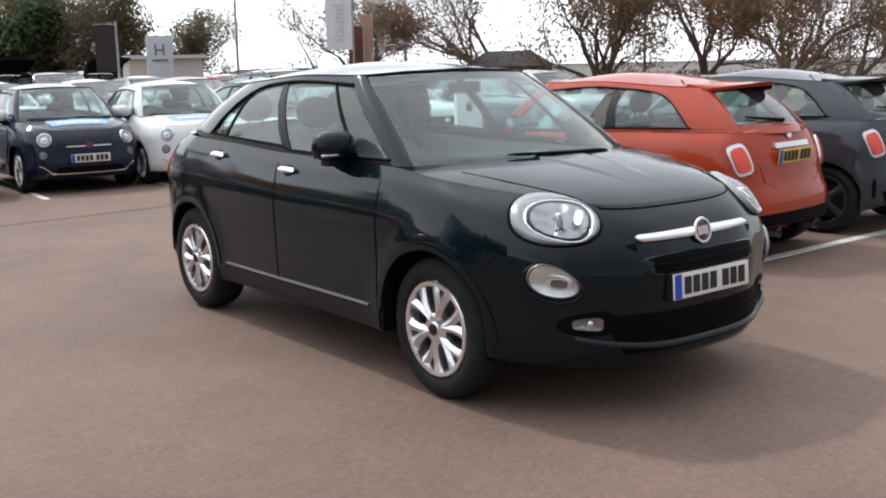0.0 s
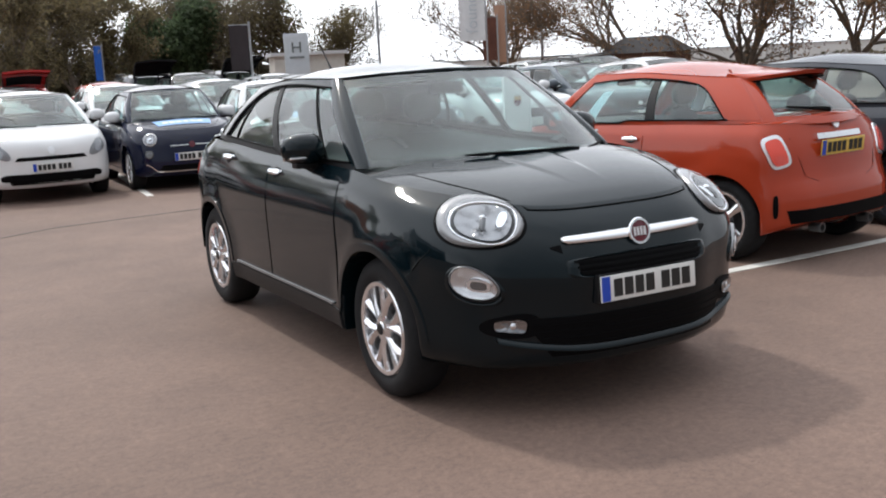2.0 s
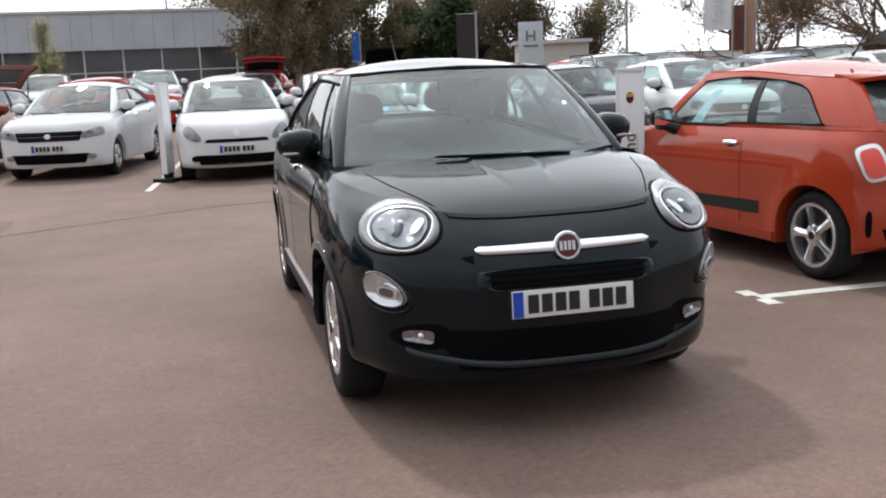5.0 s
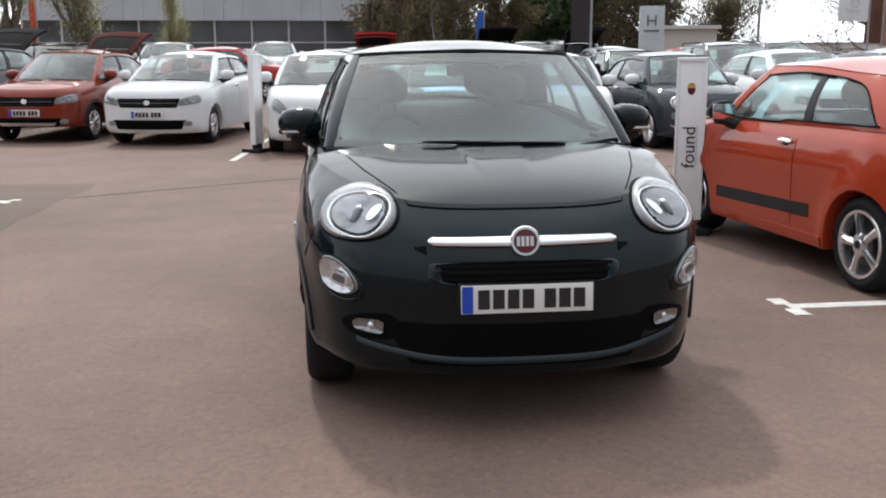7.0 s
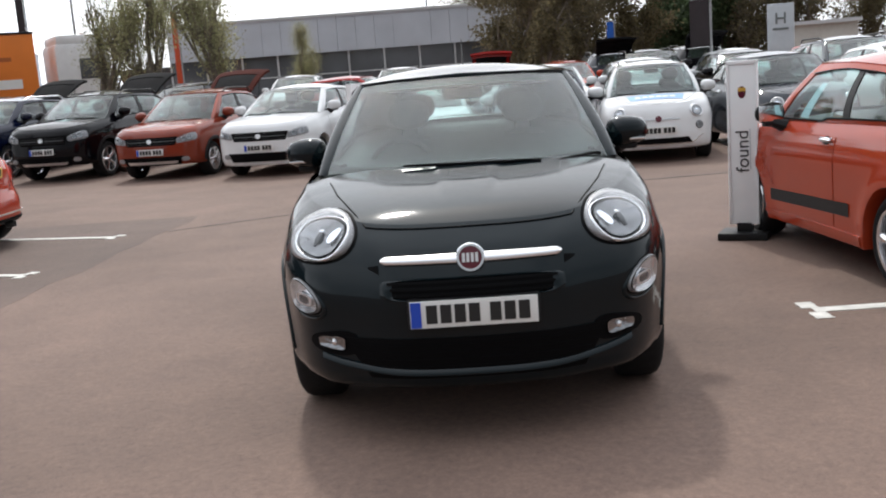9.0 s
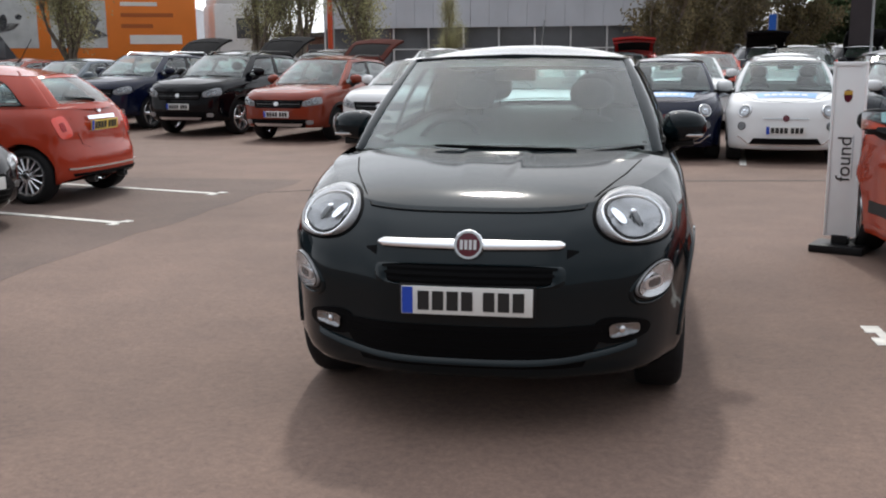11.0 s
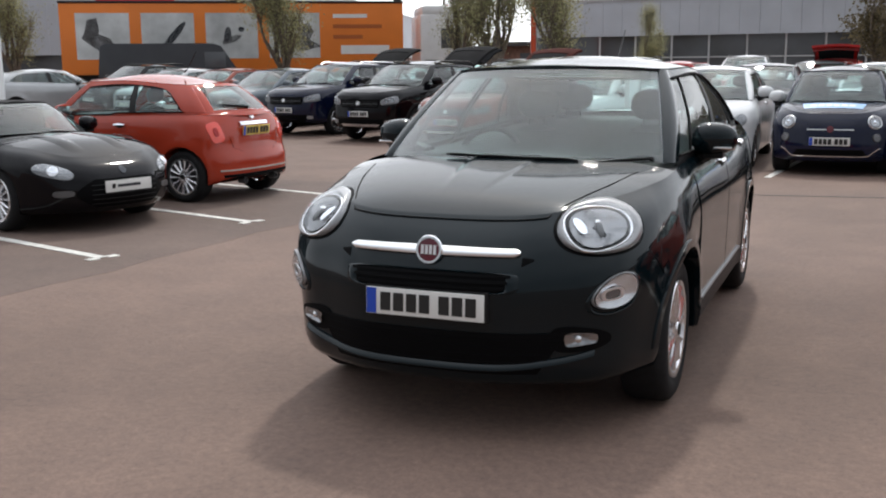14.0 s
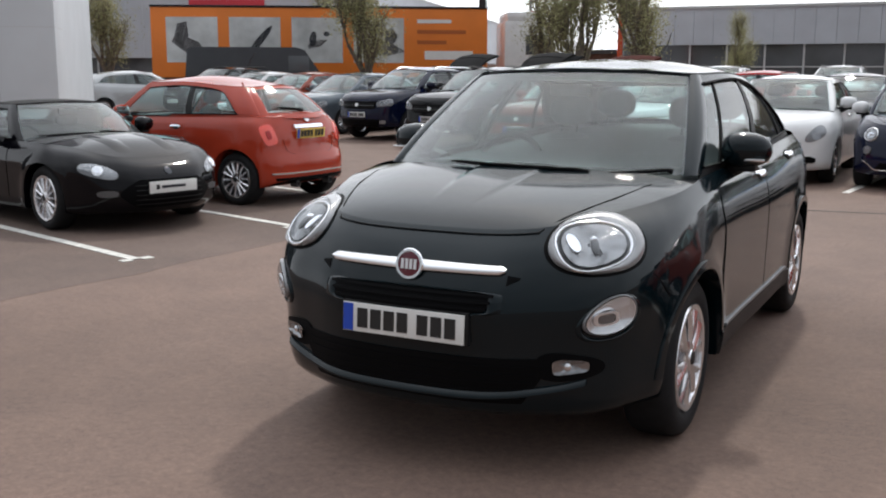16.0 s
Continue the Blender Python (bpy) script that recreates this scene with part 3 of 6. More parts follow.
def bean_lamp(car, bvh, sg):
    """The big egg-shaped headlight of the crossover: pale surround, deep fluted bowl, clear lens."""
    ax, ay = lamp_axes(sg * 34, 30)
    o = Vector((sg * 0.587, -0.49, 0.832))
    rim_f = oval(0.196, 0.14, 2.1, sg * 0.16, 0, 1, sg * 0.3)
    bowl_f = oval(0.148, 0.108, 2.3, -sg * 0.12, 0, 1, sg * 0.22)
    dx, dy = -sg * 0.012, -0.014

    def bowl(u, k):
        a, b = bowl_f(u, k)
        return a + dx, b + dy

    def between(u, v, k0=1.0, k1=0.965):
        (a0, b0), (a1, b1) = bowl(u, k0), rim_f(u, k1)
        return a0 + (a1 - a0) * v, b0 + (b1 - b0) * v

    L = part("headlight", drape(bvh, lambda u, v: rim_f(u, 1.04 * v), 48, 6, o, ax, ay, 0.003, 0.02, True), M_GRILLE, car)
    part("surround", drape(bvh, between, 56, 8, o, ax, ay, lambda u, v: 0.012 + 0.014 * math.sin(math.pi * (0.12 + 0.8 * v)), 0.02, True), M_LAMPRING, L)
    part("bowl_lip", drape(bvh, lambda u, v: bowl(u, 0.93 + 0.1 * v), 48, 4, o, ax, ay, lambda u, v: 0.019 + 0.006 * math.sin(math.pi * v), 0.006, True), M_CHROME, L)
    part("bowl_wall", drape(bvh, lambda u, v: bowl(u, 0.82 + 0.12 * v), 44, 4, o, ax, ay, lambda u, v: 0.005 + 0.015 * v), M_LAMPBODY, L)
    part("reflector", drape(bvh, lambda u, v: bowl(u, 0.83 * v), 120, 16, o, ax, ay,
                            lambda u, v: 0.003 + 0.016 * v * v + 0.003 * math.sin(70 * v * math.cos(2 * math.pi * u)) * min(1, 2 * v)), M_FLUTE, L)
    c = o + ax * dx + ay * dy
    part("bulb_shield", drape(bvh, oval(0.013, 0.036, 2.4), 20, 5, c - ay * 0.012, ax, ay, lambda u, v: 0.024 - 0.008 * v * v, 0.012, True), M_LAMPBODY, L)
    part("bulb", drape(bvh, oval(0.014, 0.013, 2), 18, 5, c + ay * 0.022, ax, ay, lambda u, v: 0.026 - 0.01 * v * v, 0.01, True), M_CHROME, L)
    part("side_reflector", drape(bvh, oval(0.02, 0.042, 2.2, 0, 0, 1, sg * 0.3), 22, 5, c - ax * sg * 0.08 + ay * 0.004, ax, ay, lambda u, v: 0.018 + 0.004 * v * v, 0.006, True), M_CHROME, L)
    part("lens", drape(bvh, lambda u, v: rim_f(u, 0.985 * v), 44, 8, o, ax, ay, lambda u, v: 0.016 + 0.022 * (1 - v * v)), M_LENS, L)
    # the smaller lamp below it
    ax, ay = lamp_axes(sg * 40, 4)
    o = Vector((sg * 0.69, -0.6, 0.628))
    rim2 = oval(0.114, 0.066, 2.1, sg * 0.16, 0, 1, sg * 0.33)
    D = part("daytime_light", drape(bvh, lambda u, v: rim2(u, 1.06 * v), 40, 5, o, ax, ay, 0.003, 0.02, True), M_GRILLE, car)
    part("ring", drape(bvh, lambda u, v: rim2(u, 0.93 + 0.07 * v), 44, 5, o, ax, ay, lambda u, v: 0.012 + 0.006 * math.sin(math.pi * v), 0.014, True), M_LAMPRING, D)
    part("bezel", drape(bvh, lambda u, v: (lambda a, b: (a, b - 0.014))(*rim2(u, 1.0 + 0.2 * v)), 44, 5, o, ax, ay, lambda u, v: 0.002 + 0.012 * (1 - v) * v * 4 * 0.6, 0.004, True), M_GREEN, D)
    part("reflector", drape(bvh, lambda u, v: rim2(u, 0.91 * v), 40, 8, o, ax, ay, lambda u, v: 0.002 + 0.018 * v * v), M_DRL, D)
    q = o - ax * sg * 0.022 - ay * 0.006
    part("pill_light", drape(bvh, oval(0.05, 0.025, 3.2, 0, 0.72, 1, sg * 0.12), 30, 4, q, ax, ay, 0.021, 0.008, True), M_SATIN, D)
    part("pill_centre", drape(bvh, oval(0.036, 0.017, 3.2, 0, 0, 1, sg * 0.12), 24, 4, q, ax, ay, 0.0165, 0.004, True), M_FLUTE_D, D)
    part("lens", drape(bvh, lambda u, v: rim2(u, 0.98 * v), 36, 7, o, ax, ay, lambda u, v: 0.016 + 0.014 * (1 - v * v)), M_LENS, D)
    # fog lamp in a dark recess
    ax, ay = lamp_axes(sg * 28, 0)
    o = Vector((sg * 0.595, -0.7, 0.447))
    part("fog_bezel", drape(bvh, oval(0.13, 0.05, 2.6, -sg * 0.3), 28, 5, o - ay * 0.004, ax, ay, 0.004, 0.012, True), M_GRILLE, car)
    F = part("fog_light", drape(bvh, oval(0.068, 0.026, 4.5, -sg * 0.22, 0, 1, sg * 0.06), 30, 5, o, ax, ay, lambda u, v: 0.006 + 0.008 * v * v + 0.002 * math.sin(40 * v * math.cos(2 * math.pi * u)), 0.012, True), M_FLUTE, car)
    part("bulb", drape(bvh, oval(0.013, 0.014), 16, 4, o - ax * sg * 0.012, ax, ay, lambda u, v: 0.017 - 0.005 * v * v, 0.004, True), M_CHROME, F)
    part("lens", drape(bvh, oval(0.069, 0.027, 4.5, -sg * 0.22, 0, 1, sg * 0.06), 28, 5, o, ax, ay, lambda u, v: 0.018 + 0.003 * (1 - v * v)), M_LENS, F)


def pad(cx, cy, cz, rx, ry, rz, p=3.2, n=20, m=11):
    """A padded block with rounded sides."""
    vs, fs = [], []
    for i in range(m):
        b = (-0.5 + i / (m - 1)) * math.pi
        for k in range(n):
            a = 2 * math.pi * k / n
            d = Vector((math.cos(a) * math.cos(b), math.sin(a) * math.cos(b), math.sin(b)))
            r = (abs(d.x) ** p + abs(d.y) ** p + abs(d.z) ** p) ** (-1 / p)
            vs.append(Vector((cx + rx * r * d.x, cy + ry * r * d.y, cz + rz * r * d.z)))
    for i in range(m - 1):
        for k in range(n):
            fs.append((i * n + k, i * n + (k + 1) % n, (i + 1) * n + (k + 1) % n, (i + 1) * n + k))
    return vs, fs


def seat_geo(x, y, z, w=0.5, tall=1.0):
    """Seat cushion, shouldered backrest and head restraint on two stalks."""
    c = pad(x, y - 0.04, z - 0.045, w / 2, 0.26, 0.08)
    vs, fs = pad(0, 0.0, 0.31 * tall, w / 2, 0.075, 0.31 * tall, 3.0)
    vs = [Vector((v.x * (1.0 - 0.22 * sstep(0.3 * tall, 0.62 * tall, v.z)), v.y, v.z)) for v in vs]
    b = moved((vs, fs), pose(x, y + 0.2, z, -14))
    h = moved(pad(0, 0, 0.745 * tall, 0.135, 0.05, 0.095 * tall, 2.6), pose(x, y + 0.2, z, -12))
    st = [moved(tube([(q, 0, 0.58 * tall), (q, 0, 0.68 * tall)], 0.007, 6), pose(x, y + 0.2, z, -12)) for q in (-0.05, 0.05)]
    return join(c, b, h, *st)


def build_car(name, P0, m, label, group="", wheels="many", paint_mat=None, detail=1, category="car", mirrors=None, rhd=True, glass=None, roofcol=None, dark_rims=False):
    P = dict(BASE)
    P.update(P0)
    S = shape(P)
    car = empty(name, m, label, category, group)
    pm = paint_mat
    wb, w = P["wb"], P["w"]
    glass = glass or M_GLASS
    g = body_geo(P, S)
    ycowl = P["yc"] + 0.12
    body = part("body", g, pm, car, angle=55)
    bon = top_skin(P, S, -5, ycowl + 0.02, n=110 if P["ridge"] else 30)
    bonnet = part("bonnet", bon, pm, car, angle=55)
    deck = part("deck", top_skin(P, S, ycowl, 9, -0.03, 6), M_DASH if P.get("yu", 0) else pm, car)
    gj = join(g, bon)
    bvh = BVHTree.FromPolygons([tuple(v) for v in gj[0]], gj[1])
    gh, roof = S["gh"], S["roof"]
    # tail skin between the glass and the rear edge
    part("tailgate_panel", top_skin(P, S, P["yr"] - 0.35, 9, 0.004, 10), pm, car, angle=55)
    U = pchip(P["dlo"])
    b_end = max(b for b, t in P["dlo"] if t > 0.07) + 0.1
    T0 = 0.055
    A0 = P.get("apil", 3.02)
    nb = 10 if detail < 1 else 18
    # glass
    part("windscreen", sheet(25, 10, lambda u, v: gh(-2.3 + 4.6 * u, 0.0 + 0.985 * v)), glass, car).visible_shadow = True
    if detail >= 1:                  # black band printed round the windscreen
        part("glass_border", join(sheet(25, 3, lambda u, v: gh(-2.3 + 4.6 * u, 0.9 + 0.085 * v, -0.006)), sheet(25, 3, lambda u, v: gh(-2.3 + 4.6 * u, 0.075 * v, -0.006)),
                                  *[sheet(4, 10, lambda u, v: gh(q * (2.06 + 0.24 * u), 0.98 * v, -0.006)) for q in (-1, 1)]), M_FRIT, car)
    bp0, bp1 = P["bpil"]
    for sg in (1, -1):
        part("side_window", sheet(nb, 8, lambda u, v: gh(sg * (A0 + (bp1 - A0) * u), T0 - 0.03 + (U(A0 + (bp1 - A0) * u) - T0 + 0.06) * v)), glass, car)
        part("rear_side_window", sheet(nb, 8, lambda u, v: gh(sg * (bp1 + (b_end - bp1) * u), T0 - 0.03 + (U(bp1 + (b_end - bp1) * u) - T0 + 0.06) * v)), P.get("rear_tint") or glass, car)
    rb, rt0, rt1 = P["rearglass"]
    part("rear_window", sheet(21, 8, lambda u, v: gh(rb + (8 - rb) * 2 * u if u < 0.5 else -(8 - (8 - rb) * (2 * u - 1)), rt0 - 0.03 + (rt1 - rt0 + 0.06) * v)), glass, car)
    # painted frame round the glass
    roofm = roofcol or pm
    for sg in (1, -1):
        sk = (-sg * 0.012, 0, -0.006)
        part("windscreen_pillar", sheet(8, 14, lambda u, v: gh(sg * (2.22 + (A0 - 2.18) * u), v * 1.0, 0.007 + 0.006 * math.sin(math.pi * u)), skirt=sk), pm, car)
        part("roof_rail", sheet(50, 9, lambda u, v: gh(sg * (A0 + 0.02 + (rb - A0) * u), U(A0 + 0.02 + (rb - A0) * u) * (1 - v) + v * 1.0, 0.008), skirt=sk), pm, car, angle=60)
        part("belt_rail", sheet(30, 4, lambda u, v: gh(sg * (2.9 + (rb - 2.9) * u), -0.03 + (T0 + 0.03) * v, 0.006), skirt=sk), M_PLASTIC if P.get("quarter") else pm, car)
        part("door_pillar", sheet(4, 10, lambda u, v: gh(sg * (bp0 + (bp1 - bp0) * u + P.get("blean", 0) * v), T0 - 0.02 + (U(4.0) - T0 + 0.04) * v, 0.004), skirt=sk), M_PLASTIC, car)
        part("rear_quarter", sheet(6, 8, lambda u, v: gh(sg * (rb - 0.05 + 0.35 * u), v, 0.007), skirt=sk), pm, car)
        if detail >= 1 and P.get("quarter"):
            part("window_divider", sheet(3, 10, lambda u, v: gh(sg * (P["quarter"] + 0.035 * u), T0 - 0.02 + (U(3.3) - T0 + 0.04) * v, 0.006), skirt=sk), M_GRILLE, car)
        if detail >= 1 and P.get("rear_div"):
            part("window_divider", sheet(3, 10, lambda u, v: gh(sg * (P["rear_div"] + 0.03 * u), T0 - 0.02 + (U(P["rear_div"] + 0.03 * u) - T0 + 0.02) * v, 0.006), skirt=sk), M_GRILLE, car)
        if detail >= 1:
            part("window_trim", tube([gh(sg * (A0 + 0.03 + (b_end - A0 - 0.03) * i / 40), U(A0 + 0.03 + (b_end - A0 - 0.03) * i / 40), 0.012) for i in range(41)] + [gh(sg * (b_end - (b_end - A0 - 0.03) * i / 30), T0 + 0.005, 0.012) for i in range(31)], 0.0065, 6), M_GRILLE, car)
    part("rear_header", sheet(21, 4, lambda u, v: gh(rb + (8 - rb) * 2 * u if u < 0.5 else -(8 - (8 - rb) * (2 * u - 1)), rt1 + (1 - rt1) * v, 0.006)), pm, car)
    part("rear_lower_frame", sheet(21, 4, lambda u, v: gh(rb + (8 - rb) * 2 * u if u < 0.5 else -(8 - (8 - rb) * (2 * u - 1)), -0.05 + (rt0 + 0.05) * v, 0.006)), pm, car)
    nr = 46
    rf = part("roof", sheet(nr, 15, lambda u, v: roof(8 * u, -1 + 2 * v, 0.012 if 0.02 < u < 0.98 else 0.0), skirt=(0, 0, -0.02)), roofm, car, angle=60)
    part("headliner", sheet(nr, 9, lambda u, v: roof(8 * u, (-1 + 2 * v) * 0.97, -0.03)), M_HEADLINER, car)
    # interior
    cx = -0.37 if rhd else 0.37
    zs = P["sill"] + 0.3
    part("dashboard", join(box(-0.68 * w / 0.895, 0.68 * w / 0.895, P["yc"] + 0.28, P["yc"] + 0.72, 0.72, S["belt"](0.5) - 0.02, 0.05)), M_DASH, car)
    if detail > 0:
        sw = new("steering_wheel", mesh_from("steering_wheel", *join(tube([(0.185 * math.cos(a * math.pi / 12), 0.185 * math.sin(a * math.pi / 12), 0) for a in range(25)], 0.016, 8, False), box(-0.17, 0.17, -0.03, 0.03, -0.015, 0.01, 0.008), box(-0.05, 0.05, -0.06, 0.06, -0.02, 0.02, 0.01)), M_DASH))
        sw.parent = car
        sw.matrix_basis = pose(cx, P["yc"] + 0.83, S["belt"](0.5) - 0.06, 68)
        for sx in (-0.37, 0.37):
            part("seat", seat_geo(sx, P["ym"] + 0.02, zs, 0.5, P.get("seat_tall", 1.0)), M_CLOTH, car)
        part("rear_seat", join(*[seat_geo(sx, P["ym"] + P.get("rear_row", 0.85), zs + 0.02, 0.46, P.get("rear_tall", 1.0)) for sx in (-0.36, 0.36)]), M_CLOTH, car)
        part("rear_view_mirror", box(-0.11, 0.11, P["yt"] + 0.02, P["yt"] + 0.05, P["zr"] - 0.11, P["zr"] - 0.045, 0.012), M_PLASTIC, car)
    part("load_cover", box(-w * 0.75, w * 0.75, -0.6 + wb, wb + 0.2, zs - 0.05, zs + 0.25, 0.03), M_DASH, car)
    # wheels
    for x in (w - 0.035, -(w - 0.035)):
        for y in (0, wb):
            add_wheel(car, x, y, P["R"], wheels, dark_rims)
    # door mirrors
    mz = S["belt"](0.5) + P.get("mir_up", 0.1)
    my = P["yc"] + P.get("mir_back", 0.55)
    for sg in (1, -1):
        mx = w * P.get("mir_out", 1.05)
        sp = [Vector((math.cos(a) * math.cos(b), math.sin(a) * math.cos(b), math.sin(b))) for b in [(-0.5 + i / 10) * math.pi for i in range(11)] for a in [2 * math.pi * k / 20 for k in range(20)]]
        vs = []
        for p in sp:
            r = (abs(p.x) ** 2.6 + abs(p.y) ** 2.6 + abs(p.z) ** 2.6) ** (-1 / 2.6)
            q = p * r
            yb = 0.06 if q.y > 0 else 0.10 * (1 - 0.25 * q.x)
            vs.append(Vector((sg * (mx + 0.115 * q.x), my + yb * q.y * (1 if q.y < 0 else 0.35), mz + 0.082 * q.z * (1 - 0.12 * q.x))))
        fs = [(i * 20 + k, i * 20 + (k + 1) % 20, (i + 1) * 20 + (k + 1) % 20, (i + 1) * 20 + k) for i in range(10) for k in range(20)]
        mr = part("wing_mirror", (vs, fs), mirrors or pm, car)
        part("mirror_foot", join(box(sg * mx - 0.05, sg * mx + 0.05, my - 0.05, my + 0.03, mz - 0.1, mz - 0.06, 0.012), tube([(sg * (mx - 0.02), my, mz - 0.07), (sg * (mx - 0.1), my + 0.03, mz - 0.1), (sg * (mx - 0.19), my - 0.02, mz - 0.13)], [0.036, 0.05, 0.062])), M_PLASTIC, mr)
        part("mirror_glass", box(sg * mx - 0.095, sg * mx + 0.095, my + 0.02, my + 0.026, mz - 0.06, mz + 0.06, 0.003), M_CHROME, mr)
    # wipers
    if detail > 0:
        for x0, x1, t1 in P.get("wipers", ((-0.05, -0.55, 0.1), (0.55, 0.02, 0.1))):
            def on_glass(x, t):
                b = np.interp(abs(x), [0, 0.5 * P["wg"], 0.87 * P["wg"]], [0, 1, 2])
                return gh(math.copysign(b, x), t, 0.016)
            pts = [on_glass(x0 + (x1 - x0) * i / 10, 0.012 + t1 * i / 10 * 0.32 + (0.02 if i > 0 else 0)) for i in range(11)]
            part("wiper", tube(pts, [0.013] + [0.0085] * 9 + [0.005], 6), M_GRILLE, car)
    # doors
    zb = S["belt"]
    doors = P.get("doors", [(0.42, 1.42), (1.44, 2.36)])
    if detail > 0:
        for sg in (1, -1):
            ax = Vector((0, sg, 0))
            for (y0, y1) in doors:
                def df(u, v, y0=y0, y1=y1):
                    z = P["sill"] + 0.10 + (zb(y0) - 0.06 - P["sill"] - 0.10) * v
                    clear = P["Ra"] + 0.05
                    dz = z - P["R"]
                    hi = y1
                    if abs(dz) < clear:
                        hi = min(y1, wb - math.sqrt(clear**2 - dz**2))
                    lo = y0
                    if abs(dz) < clear:
                        lo = max(y0, math.sqrt(clear**2 - dz**2)) if y0 < 1 else y0
                    y = lo + (hi - lo) * u
                    return sg * y, z
                dr = part("door", drape(bvh, df, 16, 16, (0, 0, 0), (0, sg, 0), (0, 0, 1), 0.0045, 0.012, reach=2.0), pm, car, angle=55)
                hy, hz = (y1 - 0.12 if y1 < 2 else y1 - 0.2), zb(y1) - 0.105 + P.get("handle_up", 0)
                part("door_handle", drape(bvh, oval(0.085, 0.016, 3), 20, 4, (0, hy, hz), (0, sg, 0), (0, 0, 1), lambda u, v: 0.034 - 0.008 * v * v, 0.02, True, reach=2.0), P.get("handle") or M_CHROME, dr, "chrome door handle")
                # flat black oval paints the shade of the hollow behind the handle
                part("handle_recess_shade", drape(bvh, oval(0.05, 0.03, 2.5), 16, 4, (0, hy, hz - 0.006), (0, sg, 0), (0, 0, 1), 0.007, 0.0, True, reach=2.0), M_GRILLE, dr)
    return car, P, S, bvh, gh, pm


# ---- car models ----
def lamp_axes(phi, psi):
    """Axes of a lamp on a front corner, turned phi outwards and psi upwards."""
    p, q = radians(phi), radians(psi)
    d = Vector((math.sin(p), -math.cos(p), 0))
    return Vector((math.cos(p), math.sin(p), 0)), Vector((-d.x * math.sin(q), -d.y * math.sin(q), math.cos(q)))


FX, FZ = Vector((1, 0, 0)), Vector((0, 0, 1))


def skin_y(bvh, x, z, front=True):
    d = Vector((0, 1, 0)) if front else Vector((0, -1, 0))
    hit = bvh.ray_cast(Vector((x + 0.004, -4.0 if front else 8.0, z)), d, 14)[0]
    return hit.y if hit else 0.0


def crossover(m):
    """The dark green crossover in the middle of the lot."""
    car, P, S, bvh, gh, pm = build_car("crossover_car", dict(flat=3.4, ridge=0.006, tail_w=0.98, ro=0.775, mir_back=0.745, mir_out=0.998, yt=0.775, wt=0.622, bpil=(3.93, 4.04), blean=0.27, mir_up=0.085, handle_up=0.022, wipers=((0.36, -0.3, 0.1), (0.66, 0.42, -0.1)), apil=2.9, rear_div=4.86), m, "glossy dark green compact crossover car standing on open tarmac", "", "twin", M_GREEN, mirrors=M_GREEN)
    for sg in (1, -1):
        bean_lamp(car, bvh, sg)
        part("bumper_seam", tube([bvh.ray_cast(Vector((sg * 3, y, z)), Vector((-sg, 0, 0)), 6)[0] for y, z in ((-0.34, 0.66), (-0.4, 0.72), (-0.46, 0.77))], 0.003, 5), M_GRILLE, car)
        # sill cladding with a bright strip
        part("sill_cladding", drape(bvh, lambda u, v: (sg * (0.4 + 1.76 * u), 0.255 + 0.1 * v), 24, 5, (0, 0, 0), (0, sg, 0), (0, 0, 1), 0.012, 0.02, reach=2.0), M_PLASTIC, car)
        part("sill_strip", drape(bvh, lambda u, v: (sg * (0.5 + 1.58 * u), 0.366 + 0.011 * v), 24, 4, (0, 0, 0), (0, sg, 0), (0, 0, 1), 0.016, 0.012, reach=2.0), M_LAMPGREY, car)
        for c in (0, P["wb"]):
            a0, a1 = (0.02, math.pi - 0.02)
            part("arch_trim", drape(bvh, lambda u, v: (sg * (c + (P["Ra"] + 0.004 + 0.034 * v) * math.cos(a0 + (a1 - a0) * u)), P["R"] + (P["Ra"] + 0.004 + 0.034 * v) * math.sin(a0 + (a1 - a0) * u)), 40, 4, (0, 0, 0), (0, sg, 0), (0, 0, 1), 0.009, 0.014, reach=2.0), pm, car)
        part("tail_light", drape(bvh, oval(0.12, 0.12, 2.6), 28, 5, (sg * 0.74, 3.12, 0.95), Vector((-math.cos(0.95), sg * math.sin(0.95), 0)), (0, 0, 1), 0.015, 0.02, True), M_TAIL, car)
        part("indicator_repeater", box(min(sg * 0.86, sg * 0.985), max(sg * 0.86, sg * 0.985), 0.705, 0.75, 1.098, 1.112, 0.004), M_CHROME, car)
    # chrome bar and badge
    bar = part("grille_bar", drape(bvh, lambda u, v: (-0.375 + 0.75 * u, (-0.5 + v) * (0.027 + 0.007 * (1 - abs(2 * u - 1))) * min(1.0, 0.35 + 26 * (0.5 - abs(u - 0.5)))), 40, 5, (0, -0.9, 0.79), FX, FZ, lambda u, v: 0.014 + 0.008 * math.sin(math.pi * v), 0.012), M_SATIN, car, "bright chrome bar across the nose")
    by = skin_y(bvh, 0, 0.79) - 0.022
    bd = part("badge", lathe([(0.0, 0.0), (0.056, 0.0), (0.06, -0.008), (0.056, -0.014), (0.047, -0.014), (0.046, -0.008)], 36, "y"), M_CHROME, car, "round red badge in a chrome ring")
    bd.matrix_basis = pose(0, by + 0.004, 0.79, -10)
    part("badge_face", lathe([(0.0, -0.011), (0.03, -0.0105), (0.047, -0.008)], 30, "y"), M_BADGE_RED, bd)
    for k in range(4):
        part("badge_bar", box(-0.034 + 0.018 * k, -0.022 + 0.018 * k, -0.0135, -0.009, -0.019, 0.019), M_SATIN, bd, smooth=False)
    # upper slot with slats
    gr = part("grille", drape(bvh, oval(0.37, 0.036, 6), 60, 6, (0, -0.9, 0.674), FX, FZ, 0.005, 0.012, True), M_GRILLE, car, "narrow black grille with slats")
